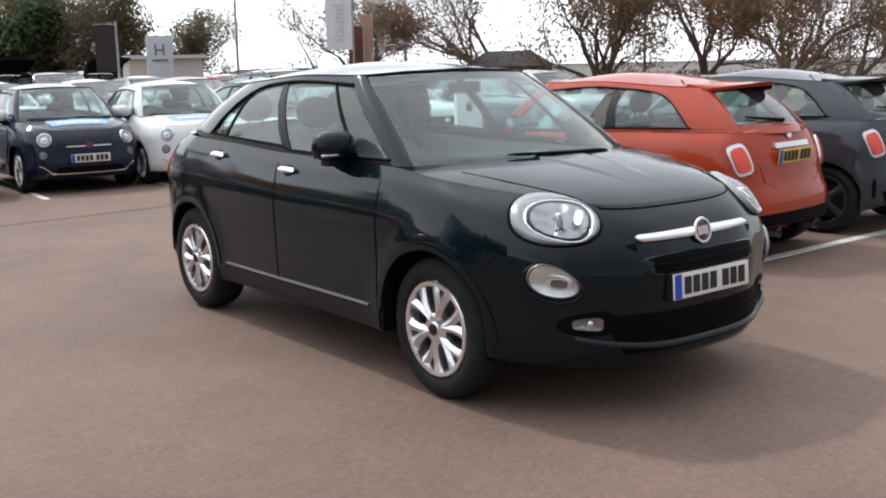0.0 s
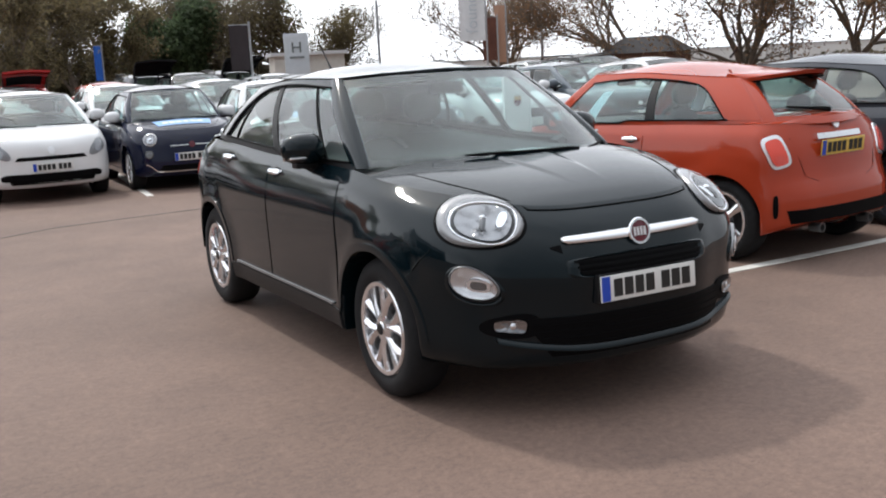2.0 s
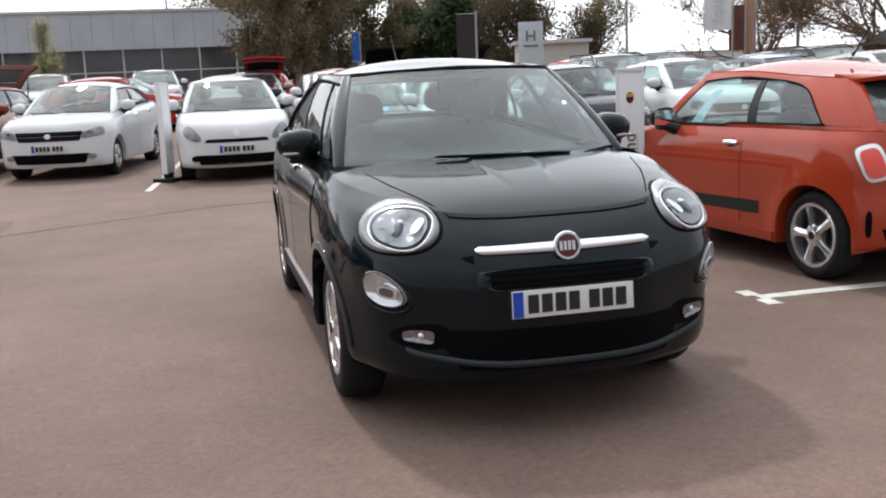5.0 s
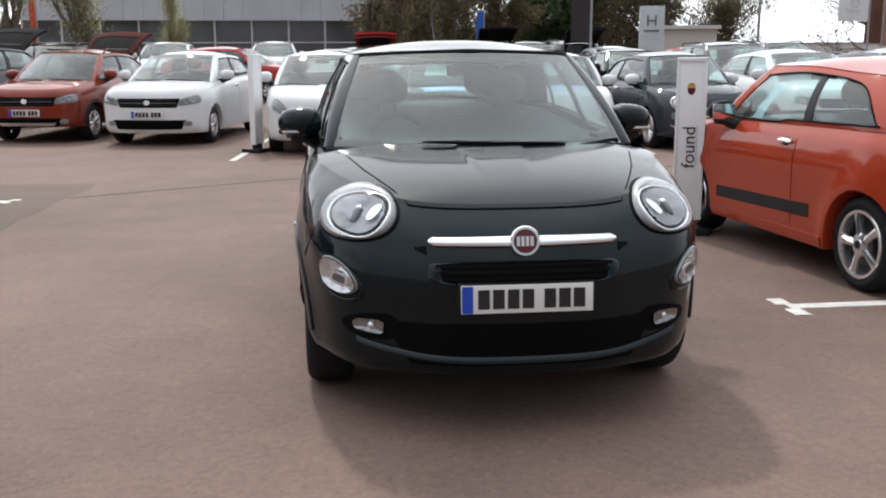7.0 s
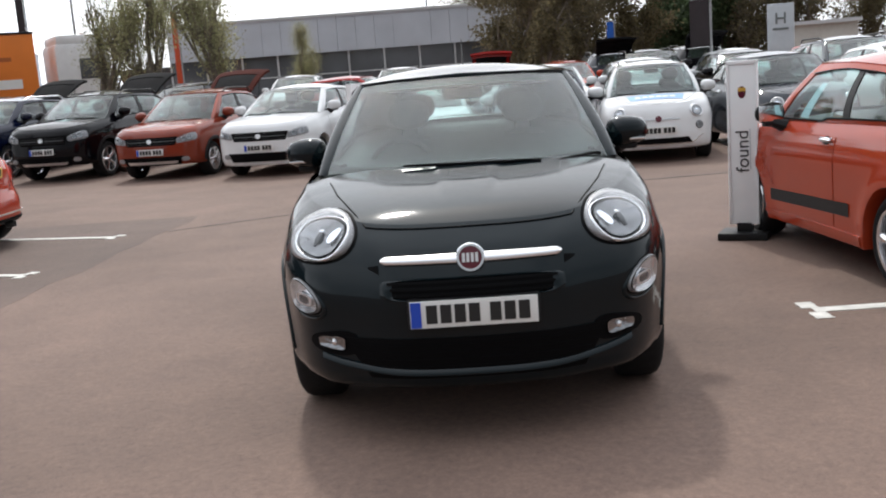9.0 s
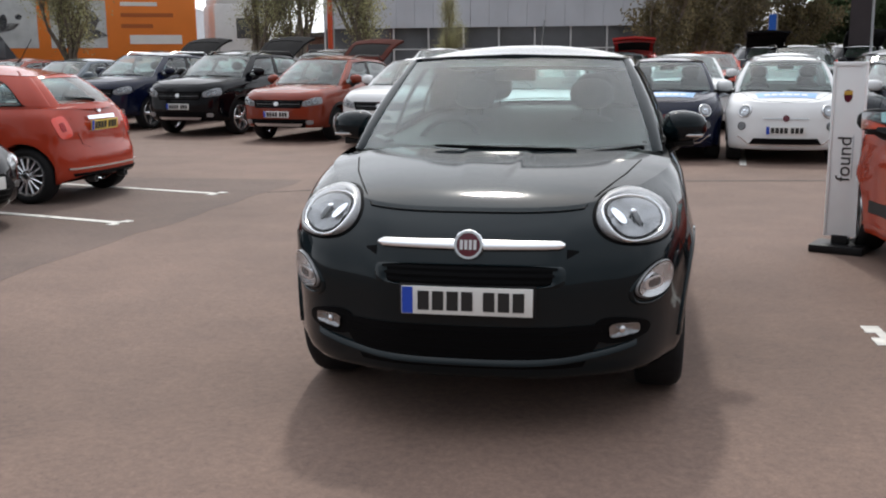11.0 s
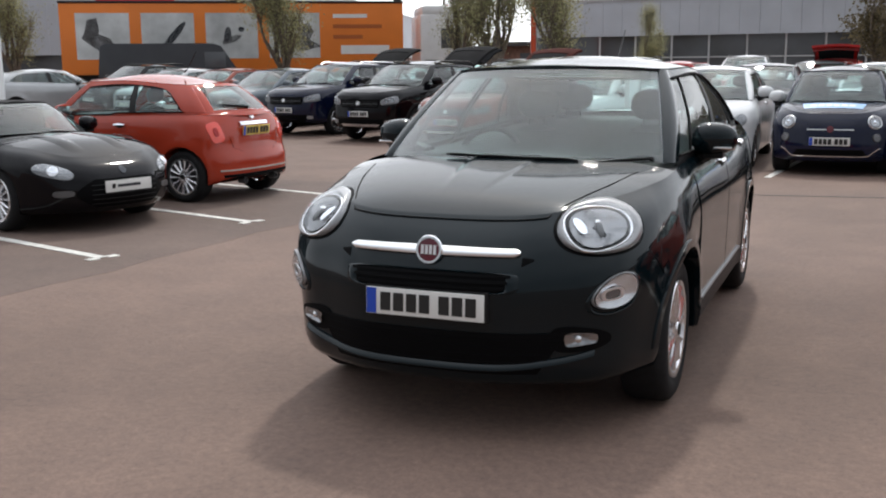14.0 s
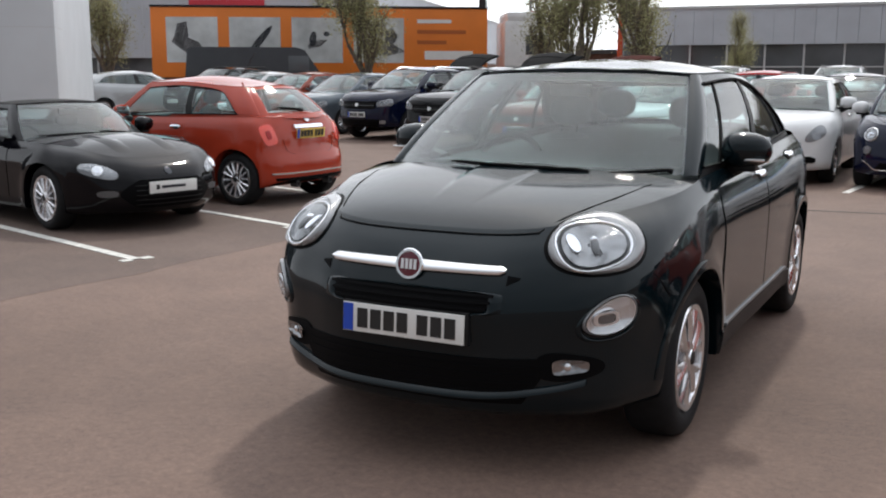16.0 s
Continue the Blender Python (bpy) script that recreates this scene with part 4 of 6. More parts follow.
    for k in range(3):
        part("slat", drape(bvh, rect(-0.34 + 0.012 * (2 - k) - 0.01, 0.34 - 0.012 * (2 - k) + 0.01, -0.005, 0.005), 24, 3, (0, -0.9, 0.654 + 0.024 * k), FX, FZ, 0.012, 0.008), M_GRILLE, gr)
    part("grille_frame", drape(bvh, oval(0.381, 0.045, 6, 0, 0.86, 1.0), 72, 5, (0, -0.9, 0.674), FX, FZ, lambda u, v: 0.003 + 0.008 * math.sin(math.pi * v), 0.004, True), pm, car)
    for sg in (1, -1):
        # flat black patch paints the shade at each end of the bar
        part("nose_recess_shade", drape(bvh, lambda u, v: (sg * (0.383 + 0.045 * u), (-0.028 + 0.036 * v) * (1 - 0.8 * u)), 6, 5, (0, -0.9, 0.765), FX, FZ, 0.003), M_GRILLE, car)
    lw = part("lower_grille", drape(bvh, rect(-0.56, 0.56, 0.0, 0.17, 0.2), 36, 8, (0, -0.9, 0.3), FX, FZ, 0.006, 0.014), M_GRILLE, car, "black lower grille of fine slats")
    for k in range(5):
        part("slat", drape(bvh, rect(-0.44 - 0.02 * k, 0.44 + 0.02 * k, -0.004, 0.004), 24, 3, (0, -0.9, 0.32 + 0.03 * k), FX, FZ, 0.011, 0.006), M_GRILLE, lw)
    part("front_lip", drape(bvh, lambda u, v: (-0.66 + 1.32 * u, 0.03 + 0.06 * abs(2 * u - 1) ** 3.5 + 0.024 * v), 48, 6, (0, -0.9, 0.285), FX, FZ, lambda u, v: 0.024 - 0.014 * v * v, 0.02), pm, car)
    py = skin_y(bvh, 0.26, 0.575)
    number_plate(car, pose(0, min(py, skin_y(bvh, 0, 0.575)) - 0.012, 0.577, -3))
    part("plate_holder", box(-0.27, 0.27, skin_y(bvh, 0, 0.575) - 0.006, py + 0.02, 0.515, 0.64, 0.004), M_PLASTIC, car)
    # bonnet shut line and creases
    for sg in (1, -1):
        edge = [p for u in S["st"] for p in (S["side"](u, 0.975),) if p.x < 0.44 and p.y < 0]
        part("bonnet_gap", tube([Vector((sg * p.x, p.y - 0.001, p.z + 0.001)) for p in edge] + [on_top(bvh, sg * x, y) for x, y in ((0.49, -0.53), (0.535, -0.42), (0.6, -0.24), (0.665, 0.02), (0.71, 0.22))], 0.0042, 6), M_GRILLE, car)
    part("antenna", tube([(0, 2.4, 1.54), (0, 2.46, 1.6), (0, 2.62, 1.76)], [0.012, 0.006, 0.003], 6), M_PLASTIC, car)
    number_plate(car, pose(0, skin_y(bvh, 0, 0.75, False) + 0.01, 0.75, 3, 0, 180), True, True)
    return car


def on_top(bvh, x, y, up=0.0):
    hit = bvh.ray_cast(Vector((x, y, 3)), Vector((0, 0, -1)), 5)[0]
    return (hit or Vector((x, y, 0.9))) + Vector((0, 0, up))


SMALL = dict(quarter=None, tail_up=0.09, w=0.8135, fo=0.70, ro=0.55, wb=2.30, R=0.302, Ra=0.345, sill=0.2, rf=0.95, rr=1.3, flare=0.012,
             belt=[(-0.7, 0.80), (-0.45, 0.86), (-0.1, 0.918), (0.3, 0.965), (1.2, 0.983), (2.0, 1.0), (2.5, 1.005), (2.85, 0.975)],
             dF=[(0, 0.08), (0.1, 0.02), (0.3, 0.0), (0.5, 0.02), (0.7, 0.05), (0.85, 0.1), (1, 0.2)],
             dR=[(0, 0.08), (0.1, 0.01), (0.3, 0.0), (0.42, 0.02), (0.5, 0.07), (0.75, 0.11), (1, 0.2)],
             crown=0.06, yc=-0.05, yt=0.55, wg=0.72, wt=0.555, ym=1.22, yr=2.72, yu=2.3, zr=1.388, roof=0.068, bulge=0.035,
             dlo=[(3.0, 0.84), (4.0, 0.9), (4.8, 0.89), (5.25, 0.84), (5.5, 0.74), (5.66, 0.5), (5.74, 0.22), (5.78, 0.06), (7.2, 0.05)], bpil=(4.34, 4.47),
             rearglass=(6.75, 0.12, 0.92), doors=[(0.34, 1.52)], rear_row=0.6, rear_tall=0.78, mir_up=0.07)


def small_hatch(name, m, label, paint_mat, group="", wheels="many", sporty=False, sticker=False, face="front", paper=False, detail=1, mirrors=None, dark_rims=False):
    """A little round three-door hatchback."""
    car, P, S, bvh, gh, pm = build_car(name, SMALL, m, label, group, wheels, paint_mat, mirrors=mirrors or paint_mat, detail=detail, dark_rims=dark_rims)
    if face != "rear":
        for sg in (1, -1):
            ax, ay = lamp_axes(sg * 24, 18)
            round_lamp(car, bvh, (sg * 0.535, -0.5, 0.715), ax, ay, 0.098, 0.1, "headlight", 2, 0, 0, 0.2)
            ax, ay = lamp_axes(sg * 30, 5)
            round_lamp(car, bvh, (sg * 0.575, -0.55, 0.52), ax, ay, 0.058, 0.058, "daytime_light", 2, 0, 0, 0.25, False)
            part("whisker_bar", drape(bvh, rect(0.05 if sg > 0 else -0.3, 0.3 if sg > 0 else -0.05, -0.008, 0.008), 14, 3, (0, -0.72, 0.63), FX, FZ, 0.012, 0.01), M_CHROME, car)
        part("badge", drape(bvh, oval(0.045, 0.045), 24, 5, (0, -0.72, 0.635), FX, FZ, 0.014, 0.014, True), M_BADGE_RED, car)
        part("lower_grille", drape(bvh, rect(-0.42, 0.42, 0, 0.09, -0.15), 26, 5, (0, -0.72, 0.27), FX, FZ, 0.006, 0.01), M_GRILLE, car)
        part("bumper_trim", drape(bvh, lambda u, v: (-0.64 + 1.28 * u, 0.262 + 0.11 * sstep(0.36, 0.5, abs(u - 0.5)) + 0.015 * v), 40, 3, (0, -0.72, 0.0), FX, FZ, 0.014, 0.012), M_CHROME, car)
        number_plate(car, pose(0, skin_y(bvh, 0, 0.5) - 0.014, 0.47))
        for sg in (1, -1):
            part("bonnet_gap", tube([on_top(bvh, sg * x, y) for x, y in ((0.0, -0.53), (0.25, -0.5), (0.42, -0.4), (0.52, -0.2), (0.6, 0.05))], 0.004, 6), M_GRILLE, car)
        if sticker:
            part("bonnet_sticker", drape(bvh, rect(-0.42, 0.42, -0.12, 0.14, 0.1), 20, 8, (0, -0.26, 0.95), FX, (0, 0.95, 0.3), 0.006), M_STICKER, car, "pale blue advertising panel on the bonnet")
            for k in range(6):
                part("bar", drape(bvh, rect(-0.3 + 0.1 * k, -0.22 + 0.1 * k, -0.045, 0.045), 4, 4, (0, -0.26, 0.95), FX, (0, 0.95, 0.3), 0.009), M_PLATE_W, car)
    BX = Vector((-1, 0, 0))
    for sg in (1, -1):
        ax = Vector((-math.cos(0.55), sg * math.sin(0.55), 0))
        tl = part("tail_light", drape(bvh, oval(0.092, 0.122, 4, 0, 0, 1, sg * 0.24), 32, 6, (sg * 0.585, 2.6, 0.79), ax, (0, -0.25, 1), 0.01, 0.02, True), M_SATIN if sporty else M_TAIL, car)
        if sporty:
            part("tail_lens", drape(bvh, oval(0.068, 0.098, 4, 0, 0, 1, sg * 0.24), 32, 6, (sg * 0.585, 2.6, 0.785), ax, (0, -0.25, 1), 0.02, 0.008, True), M_TAIL, tl)
            part("reverse_lens", drape(bvh, oval(0.04, 0.03, 3), 20, 4, (sg * 0.57, 2.6, 0.73), ax, (0, -0.25, 1), 0.028, 0.006, True), M_LENS, tl)
        else:
            part("tail_lens", drape(bvh, oval(0.03, 0.05, 3, 0, 0, 1, sg * 0.12), 24, 5, (sg * 0.585, 2.6, 0.79), ax, (0, -0.25, 1), 0.02, 0.006, True), M_RED, tl)
    if face != "front":
        part("tailgate_bar", drape(bvh, rect(-0.26, 0.26, -0.02, 0.02), 16, 4, (0, 2.9, 0.895), BX, FZ, 0.03, 0.03), M_CHROME, car)
        number_plate(car, pose(0, skin_y(bvh, 0, 0.8, False) + 0.022, 0.81, 6, 0, 180), True, True)
        part("tailgate_badge", drape(bvh, oval(0.04, 0.045), 18, 4, (0, 2.8, 0.985), BX, FZ, 0.02, 0.01, True), M_SATIN, car)
        # black diffuser; its extra height on sporty cars paints the bumper's shaded foot
        part("rear_diffuser", drape(bvh, rect(-0.62, 0.62, 0, 0.19 if sporty else 0.12, 0.1), 26, 5, (0, 2.9, 0.2), BX, FZ, 0.008, 0.014), M_GRILLE, car)
        if not sporty:
            part("bumper_trim", drape(bvh, rect(-0.66, 0.66, 0, 0.02), 30, 3, (0, 2.9, 0.36), BX, FZ, 0.014, 0.012), M_CHROME, car)
        for sg in (1, -1):
            part("tailgate_gap", tube([bvh.ray_cast(Vector((sg * x, 5, z)), Vector((0, -1, 0)), 6)[0] for x, z in ((0.0, 0.57), (0.3, 0.575), (0.42, 0.62), (0.46, 0.75), (0.5, 0.9)) if bvh.ray_cast(Vector((sg * x, 5, z)), Vector((0, -1, 0)), 6)[0]], 0.0022, 5), M_GRILLE, car)
            part("exhaust", moved(lathe([(0.028, 0.0), (0.036, 0.0), (0.036, -0.1), (0.028, -0.1)], 20, "y"), pose(sg * 0.3, 2.83, 0.235)), M_LAMPBODY, car)
        part("rear_wiper", tube([gh(7.98, 0.2, 0.02), gh(7.7, 0.24, 0.02), gh(7.3, 0.3, 0.02)], [0.02, 0.014, 0.008], 6), M_GRILLE, car)
        if sporty:
            def lip(u, v, dz=0.0):
                b = 6.7 + 2.6 * u if u < 0.5 else 6.7 + 2.6 * (1 - u)
                p = S["top"](min(b, 8.0))
                x = p[0] * (1 if u < 0.5 else -1)
                k = 1 - abs(2 * u - 1) ** 3
                return Vector((x * (1.03 - 0.02 * v), p[1] - 0.1 + (0.12 + 0.2 * k) * v, p[2] + 0.035 - 0.012 * v - 0.03 * v * v * (1 - k) + dz))
            part("spoiler", sheet(33, 9, lip, skirt=(0, -0.02, -0.03)), pm, car)
            part("spoiler_shade", sheet(33, 4, lambda u, v: lip(u, 0.25 + 0.68 * v, -0.045)), M_GRILLE, car)
        part("antenna", tube([(0, 1.75, 1.485), (0, 1.8, 1.53), (0.0, 1.95, 1.74)], [0.012, 0.006, 0.003], 6), M_PLASTIC, car)
    for sg in (1, -1):
        part("sill_trim", drape(bvh, lambda u, v: (sg * (0.36 + 1.56 * u), 0.21 + 0.07 * v), 20, 4, (0, 0, 0), (0, sg, 0), (0, 0, 1), 0.012, 0.02, reach=2.0), pm, car)
        if sporty:
            part("side_stripe", drape(bvh, lambda u, v: (sg * (0.45 + 1.3 * u), 0.36 + 0.09 * v + 0.03 * u), 20, 4, (0, 0, 0), (0, sg, 0), (0, 0, 1), 0.0065, 0, reach=2.0), M_PLASTIC, car)
            part("bumper_vent", drape(bvh, oval(0.018, 0.085, 3), 18, 4, (sg * 0.7, 2.72, 0.42), Vector((-math.cos(1.1), sg * math.sin(1.1), 0)), (0, 0, 1), 0.006, 0.004, True), M_GRILLE, car)
    if paper:
        for sg in (1, -1):
            part("window_sheet", sheet(3, 4, lambda u, v: gh(sg * (3.42 + 0.16 * u), 0.12 + 0.6 * v, -0.03)), M_PAPER, car, "pale blue price sheet inside the window")
    return car


HATCH = dict(quarter=None, w=0.865, fo=0.80, ro=0.70, wb=2.59, R=0.305, Ra=0.35, sill=0.21, rf=0.62, rr=0.75,
             belt=[(-0.8, 0.86), (-0.45, 0.93), (-0.1, 0.965), (0.3, 1.0), (1.2, 1.02), (2.3, 1.06), (3.0, 1.09), (3.3, 1.07)],
             crown=0.045, yc=0.0, yt=0.82, wg=0.77, wt=0.60, ym=1.42, yr=3.1, yu=2.75, zr=1.42, roof=0.07, bulge=0.025,
             dlo=[(3.0, 0.86), (4.0, 0.9), (5.0, 0.86), (5.5, 0.75), (5.85, 0.4), (6.0, 0.06), (7.2, 0.05)], bpil=(3.95, 4.1), rearglass=(6.9, 0.1, 0.9),
             dF=[(0, 0.08), (0.12, 0.01), (0.3, 0.0), (0.6, 0.01), (0.8, 0.04), (0.92, 0.1), (1, 0.2)])
SUV = dict(HATCH, w=0.91, fo=0.86, ro=0.80, wb=2.66, R=0.345, Ra=0.395, sill=0.3,
           belt=[(-0.86, 0.98), (-0.5, 1.05), (-0.1, 1.09), (0.3, 1.12), (1.2, 1.13), (2.4, 1.16), (3.1, 1.2), (3.46, 1.16)], zr=1.55, yc=0.0, yt=0.75, wg=0.82, wt=0.64, ym=1.45, yr=3.2, yu=2.85)
PUNTO = dict(HATCH, w=0.845, wb=2.51, fo=0.85, ro=0.68, rf=0.95, belt=[(-0.85, 0.82), (-0.5, 0.9), (-0.1, 0.955), (0.3, 1.0), (1.2, 1.01), (2.3, 1.06), (2.9, 1.09), (3.19, 1.07)],
             yc=-0.1, yt=0.72, yr=3.0, yu=2.6, zr=1.41, wg=0.76, wt=0.585)


def family_car(name, P, m, label, paint_mat, group="", wheels="ten", lamps="swept", grille="wide", mirrors=None, detail=1, cladding=False, rails=False, open_gate=False, bars=True, gate_mat=None):
    """A five-door hatchback, estate or off-roader."""
    car, P, S, bvh, gh, pm = build_car(name, P, m, label, group, wheels, paint_mat, mirrors=mirrors or paint_mat, detail=detail)
    fo, w, zn = P["fo"], P["w"], S["belt"](-P["fo"])
    k = zn / 0.86
    for sg in (1, -1):
        ax, ay = lamp_axes(sg * 30, 12)
        if lamps == "swept":
            lp = part("headlight", drape(bvh, oval(0.19, 0.062 * k, 4, -sg * -0.25, 0, 1, sg * 0.2), 40, 6, (sg * (w - 0.24), -fo + 0.2, zn - 0.15), ax, ay, 0.006, 0.02, True), M_LAMPGREY, car)
            for q in (-0.08, 0.07):
                part("reflector", drape(bvh, oval(0.05, 0.042 * k, 2.6), 24, 5, (sg * (w - 0.24 + q * 0.8), -fo + 0.2, zn - 0.15 + 0.2 * q), ax, ay, lambda u, v: 0.009 + 0.006 * v * v, 0.004, True), M_FLUTE, lp)
        else:
            lp = part("headlight", drape(bvh, oval(0.175, 0.085 * k, 2.3, sg * 0.25, 0, 1, sg * 0.55), 36, 6, (sg * (w - 0.235), -fo + 0.24, zn - 0.13), ax, ay, 0.006, 0.02, True), M_LAMPGREY, car)
        if lamps != "swept":
            part("reflector", drape(bvh, oval(0.065, 0.055 * k, 2), 24, 5, (sg * (w - 0.22), -fo + 0.2, zn - 0.15), ax, ay, lambda u, v: 0.010 + 0.006 * v, 0.006, True), M_REFLECT, lp)
        part("lens", drape(bvh, oval(0.185 if lamps == "swept" else 0.17, (0.058 if lamps == "swept" else 0.08) * k, 4 if lamps == "swept" else 2.3, sg * 0.25, 0, 1, sg * (0.2 if lamps == "swept" else 0.55)), 30, 6, (sg * (w - 0.24), -fo + 0.2, zn - (0.15 if lamps == "swept" else 0.13)), ax, ay, lambda u, v: 0.014 + 0.014 * (1 - v * v)), M_LENS, lp)
        part("fog_light", drape(bvh, oval(0.07, 0.04, 3), 20, 4, (sg * (w - 0.2), -fo, 0.365 * k), *lamp_axes(sg * 22, 0), 0.016, 0.012, True), M_LAMPRING if lamps == "swept" else M_GRILLE, car)
        part("tail_light", drape(bvh, oval(0.08, 0.17, 3), 24, 5, (sg * (w - 0.16), P["wb"] + P["ro"] - 0.2, zn + 0.02), Vector((-math.cos(0.7), sg * math.sin(0.7), 0)), (0, 0, 1), 0.01, 0.02, True), M_TAIL, car)
        if cladding:
            part("sill_cladding", drape(bvh, lambda u, v: (sg * (0.42 + (P["wb"] - 0.84) * u), P["sill"] + 0.01 + 0.12 * v), 20, 4, (0, 0, 0), (0, sg, 0), (0, 0, 1), 0.014, 0.02, reach=2.0), M_PLASTIC, car)
            for c in (0, P["wb"]):
                part("arch_trim", drape(bvh, lambda u, v: (sg * (c + (P["Ra"] + 0.004 + 0.05 * v) * math.cos(math.pi * u)), P["R"] + (P["Ra"] + 0.004 + 0.05 * v) * math.sin(0.02 + (math.pi - 0.04) * u)), 32, 3, (0, 0, 0), (0, sg, 0), (0, 0, 1), 0.01, 0.014, reach=2.0), M_PLASTIC, car)
        if rails:
            zt = P["zr"] + 0.045
            part("roof_bar", tube([(sg * P["wt"] * 0.93, P["yt"] + 0.35, zt - 0.03), (sg * P["wt"] * 0.95, P["yt"] + 0.5, zt + 0.03), (sg * P["wt"] * 0.95, P["yu"] - 0.5, zt + 0.02), (sg * P["wt"] * 0.9, P["yu"] - 0.3, zt - 0.05)], 0.018, 8), M_SATIN if rails == "bright" else M_PLASTIC, car)
    if grille == "wide":
        gr = part("grille", drape(bvh, rect(-0.52, 0.52, 0, 0.145 * k, 0.1), 26, 6, (0, -fo, zn - 0.243 * k), FX, FZ, 0.006, 0.012), M_GRILLE, car)
        for j in range(3):
            part("slat", drape(bvh, rect(-0.46, 0.46, -0.007, 0.007), 20, 3, (0, -fo, zn - 0.21 * k + 0.04 * j), FX, FZ, 0.016, 0.01), M_LAMPBODY if j == 1 else M_PLASTIC, gr)
        part("badge", drape(bvh, oval(0.05, 0.042, 1.6), 20, 4, (0, -fo, zn - 0.165 * k), FX, FZ, 0.022, 0.012, True), M_SATIN, car)
    else:
        part("grille", drape(bvh, rect(-0.42, 0.42, 0, 0.05, -0.1), 24, 4, (0, -fo, 0.575), FX, FZ, 0.006, 0.012), M_GRILLE, car)
        part("badge", drape(bvh, oval(0.045, 0.05), 20, 4, (0, -fo, 0.7), FX, FZ, 0.016, 0.012, True), M_SATIN, car)
    part("lower_grille", drape(bvh, rect(-0.6, 0.6, 0, 0.15 * k, 0.12), 26, 5, (0, -fo, 0.27 * k), FX, FZ, 0.006, 0.012), M_GRILLE, car)
    if cladding:
        part("skid_plate", drape(bvh, rect(-0.5, 0.5, 0, 0.05, 0.1), 22, 4, (0, -fo, P["sill"] + 0.02), FX, FZ, 0.014, 0.014), M_SATIN, car)
    number_plate(car, pose(0, skin_y(bvh, 0, 0.5 * k) - 0.014, 0.505 * k), bars=bars, blue=bars)
    if open_gate:
        hy, hz = P["yu"] - 0.1, P["zr"] + 0.03
        gm = gate_mat or (M_GATE if pm is not M_COPPER else M_GATE_RED_SHADED)
        gp = pose(0, hy, hz, 34)

        def bow(a, b, lift=0.0):
            """A point of the gate: a across from -1 to 1, b from hinge to lip."""
            return gp @ Vector((a * (0.56 - 0.07 * (1 - b)), 0.95 * b, -0.05 * a * a - 0.16 * b ** 3 + lift))

        tg = part("tailgate", join(sheet(13, 4, lambda u, v: bow(-1 + 2 * u, 0.64 + 0.36 * v), skirt=(0, 0, -0.05)), sheet(13, 3, lambda u, v: bow(-1 + 2 * u, 0.12 * v), skirt=(0, 0, -0.04)),
                                   *[sheet(4, 7, lambda u, v: bow(q * (1 - 0.2 * u), 0.1 + 0.56 * v), skirt=(0, 0, -0.05)) for q in (-1, 1)]), gm, car, "raised tailgate")
        # opaque matte black pane, so that no bright sky shows in it
        part("tailgate_glass", sheet(9, 7, lambda u, v: bow(0.82 * (-1 + 2 * u), 0.11 + 0.54 * v, -0.012)), M_GATE, tg)
        part("gas_strut", join(*[tube([gp @ Vector((q * 0.5, 0.5, -0.07)), (q * 0.52, hy + 0.28, hz - 0.32)], 0.012, 6) for q in (-1, 1)]), M_PLASTIC, tg)
    return car


ROADSTER = dict(BASE, quarter=None, w=0.87, fo=0.9, ro=0.78, wb=2.31, R=0.31, Ra=0.345, sill=0.18, rf=1.25,
                belt=[(-0.9, 0.62), (-0.55, 0.72), (-0.2, 0.80), (0.3, 0.83), (1.2, 0.82), (1.8, 0.84), (2.4, 0.88), (3.09, 0.86)],
                dF=[(0, 0.10), (0.15, 0.02), (0.35, 0.0), (0.6, 0.02), (0.8, 0.07), (1, 0.2)],
                crown=0.06, yc=0.42, yt=1.0, wg=0.74, wt=0.54, ym=1.45, yr=2.5, yu=1.9, zr=1.17, roof=0.055, bulge=0.03,
                dlo=[(3.0, 0.86), (4.0, 0.88), (4.3, 0.8), (4.6, 0.5), (4.75, 0.06), (7.2, 0.05)], bpil=(3.97, 4.02), rearglass=(7.0, 0.3, 0.8), doors=[(0.7, 1.62)], seat_tall=0.66, rear_row=0.5, rear_tall=0.3)


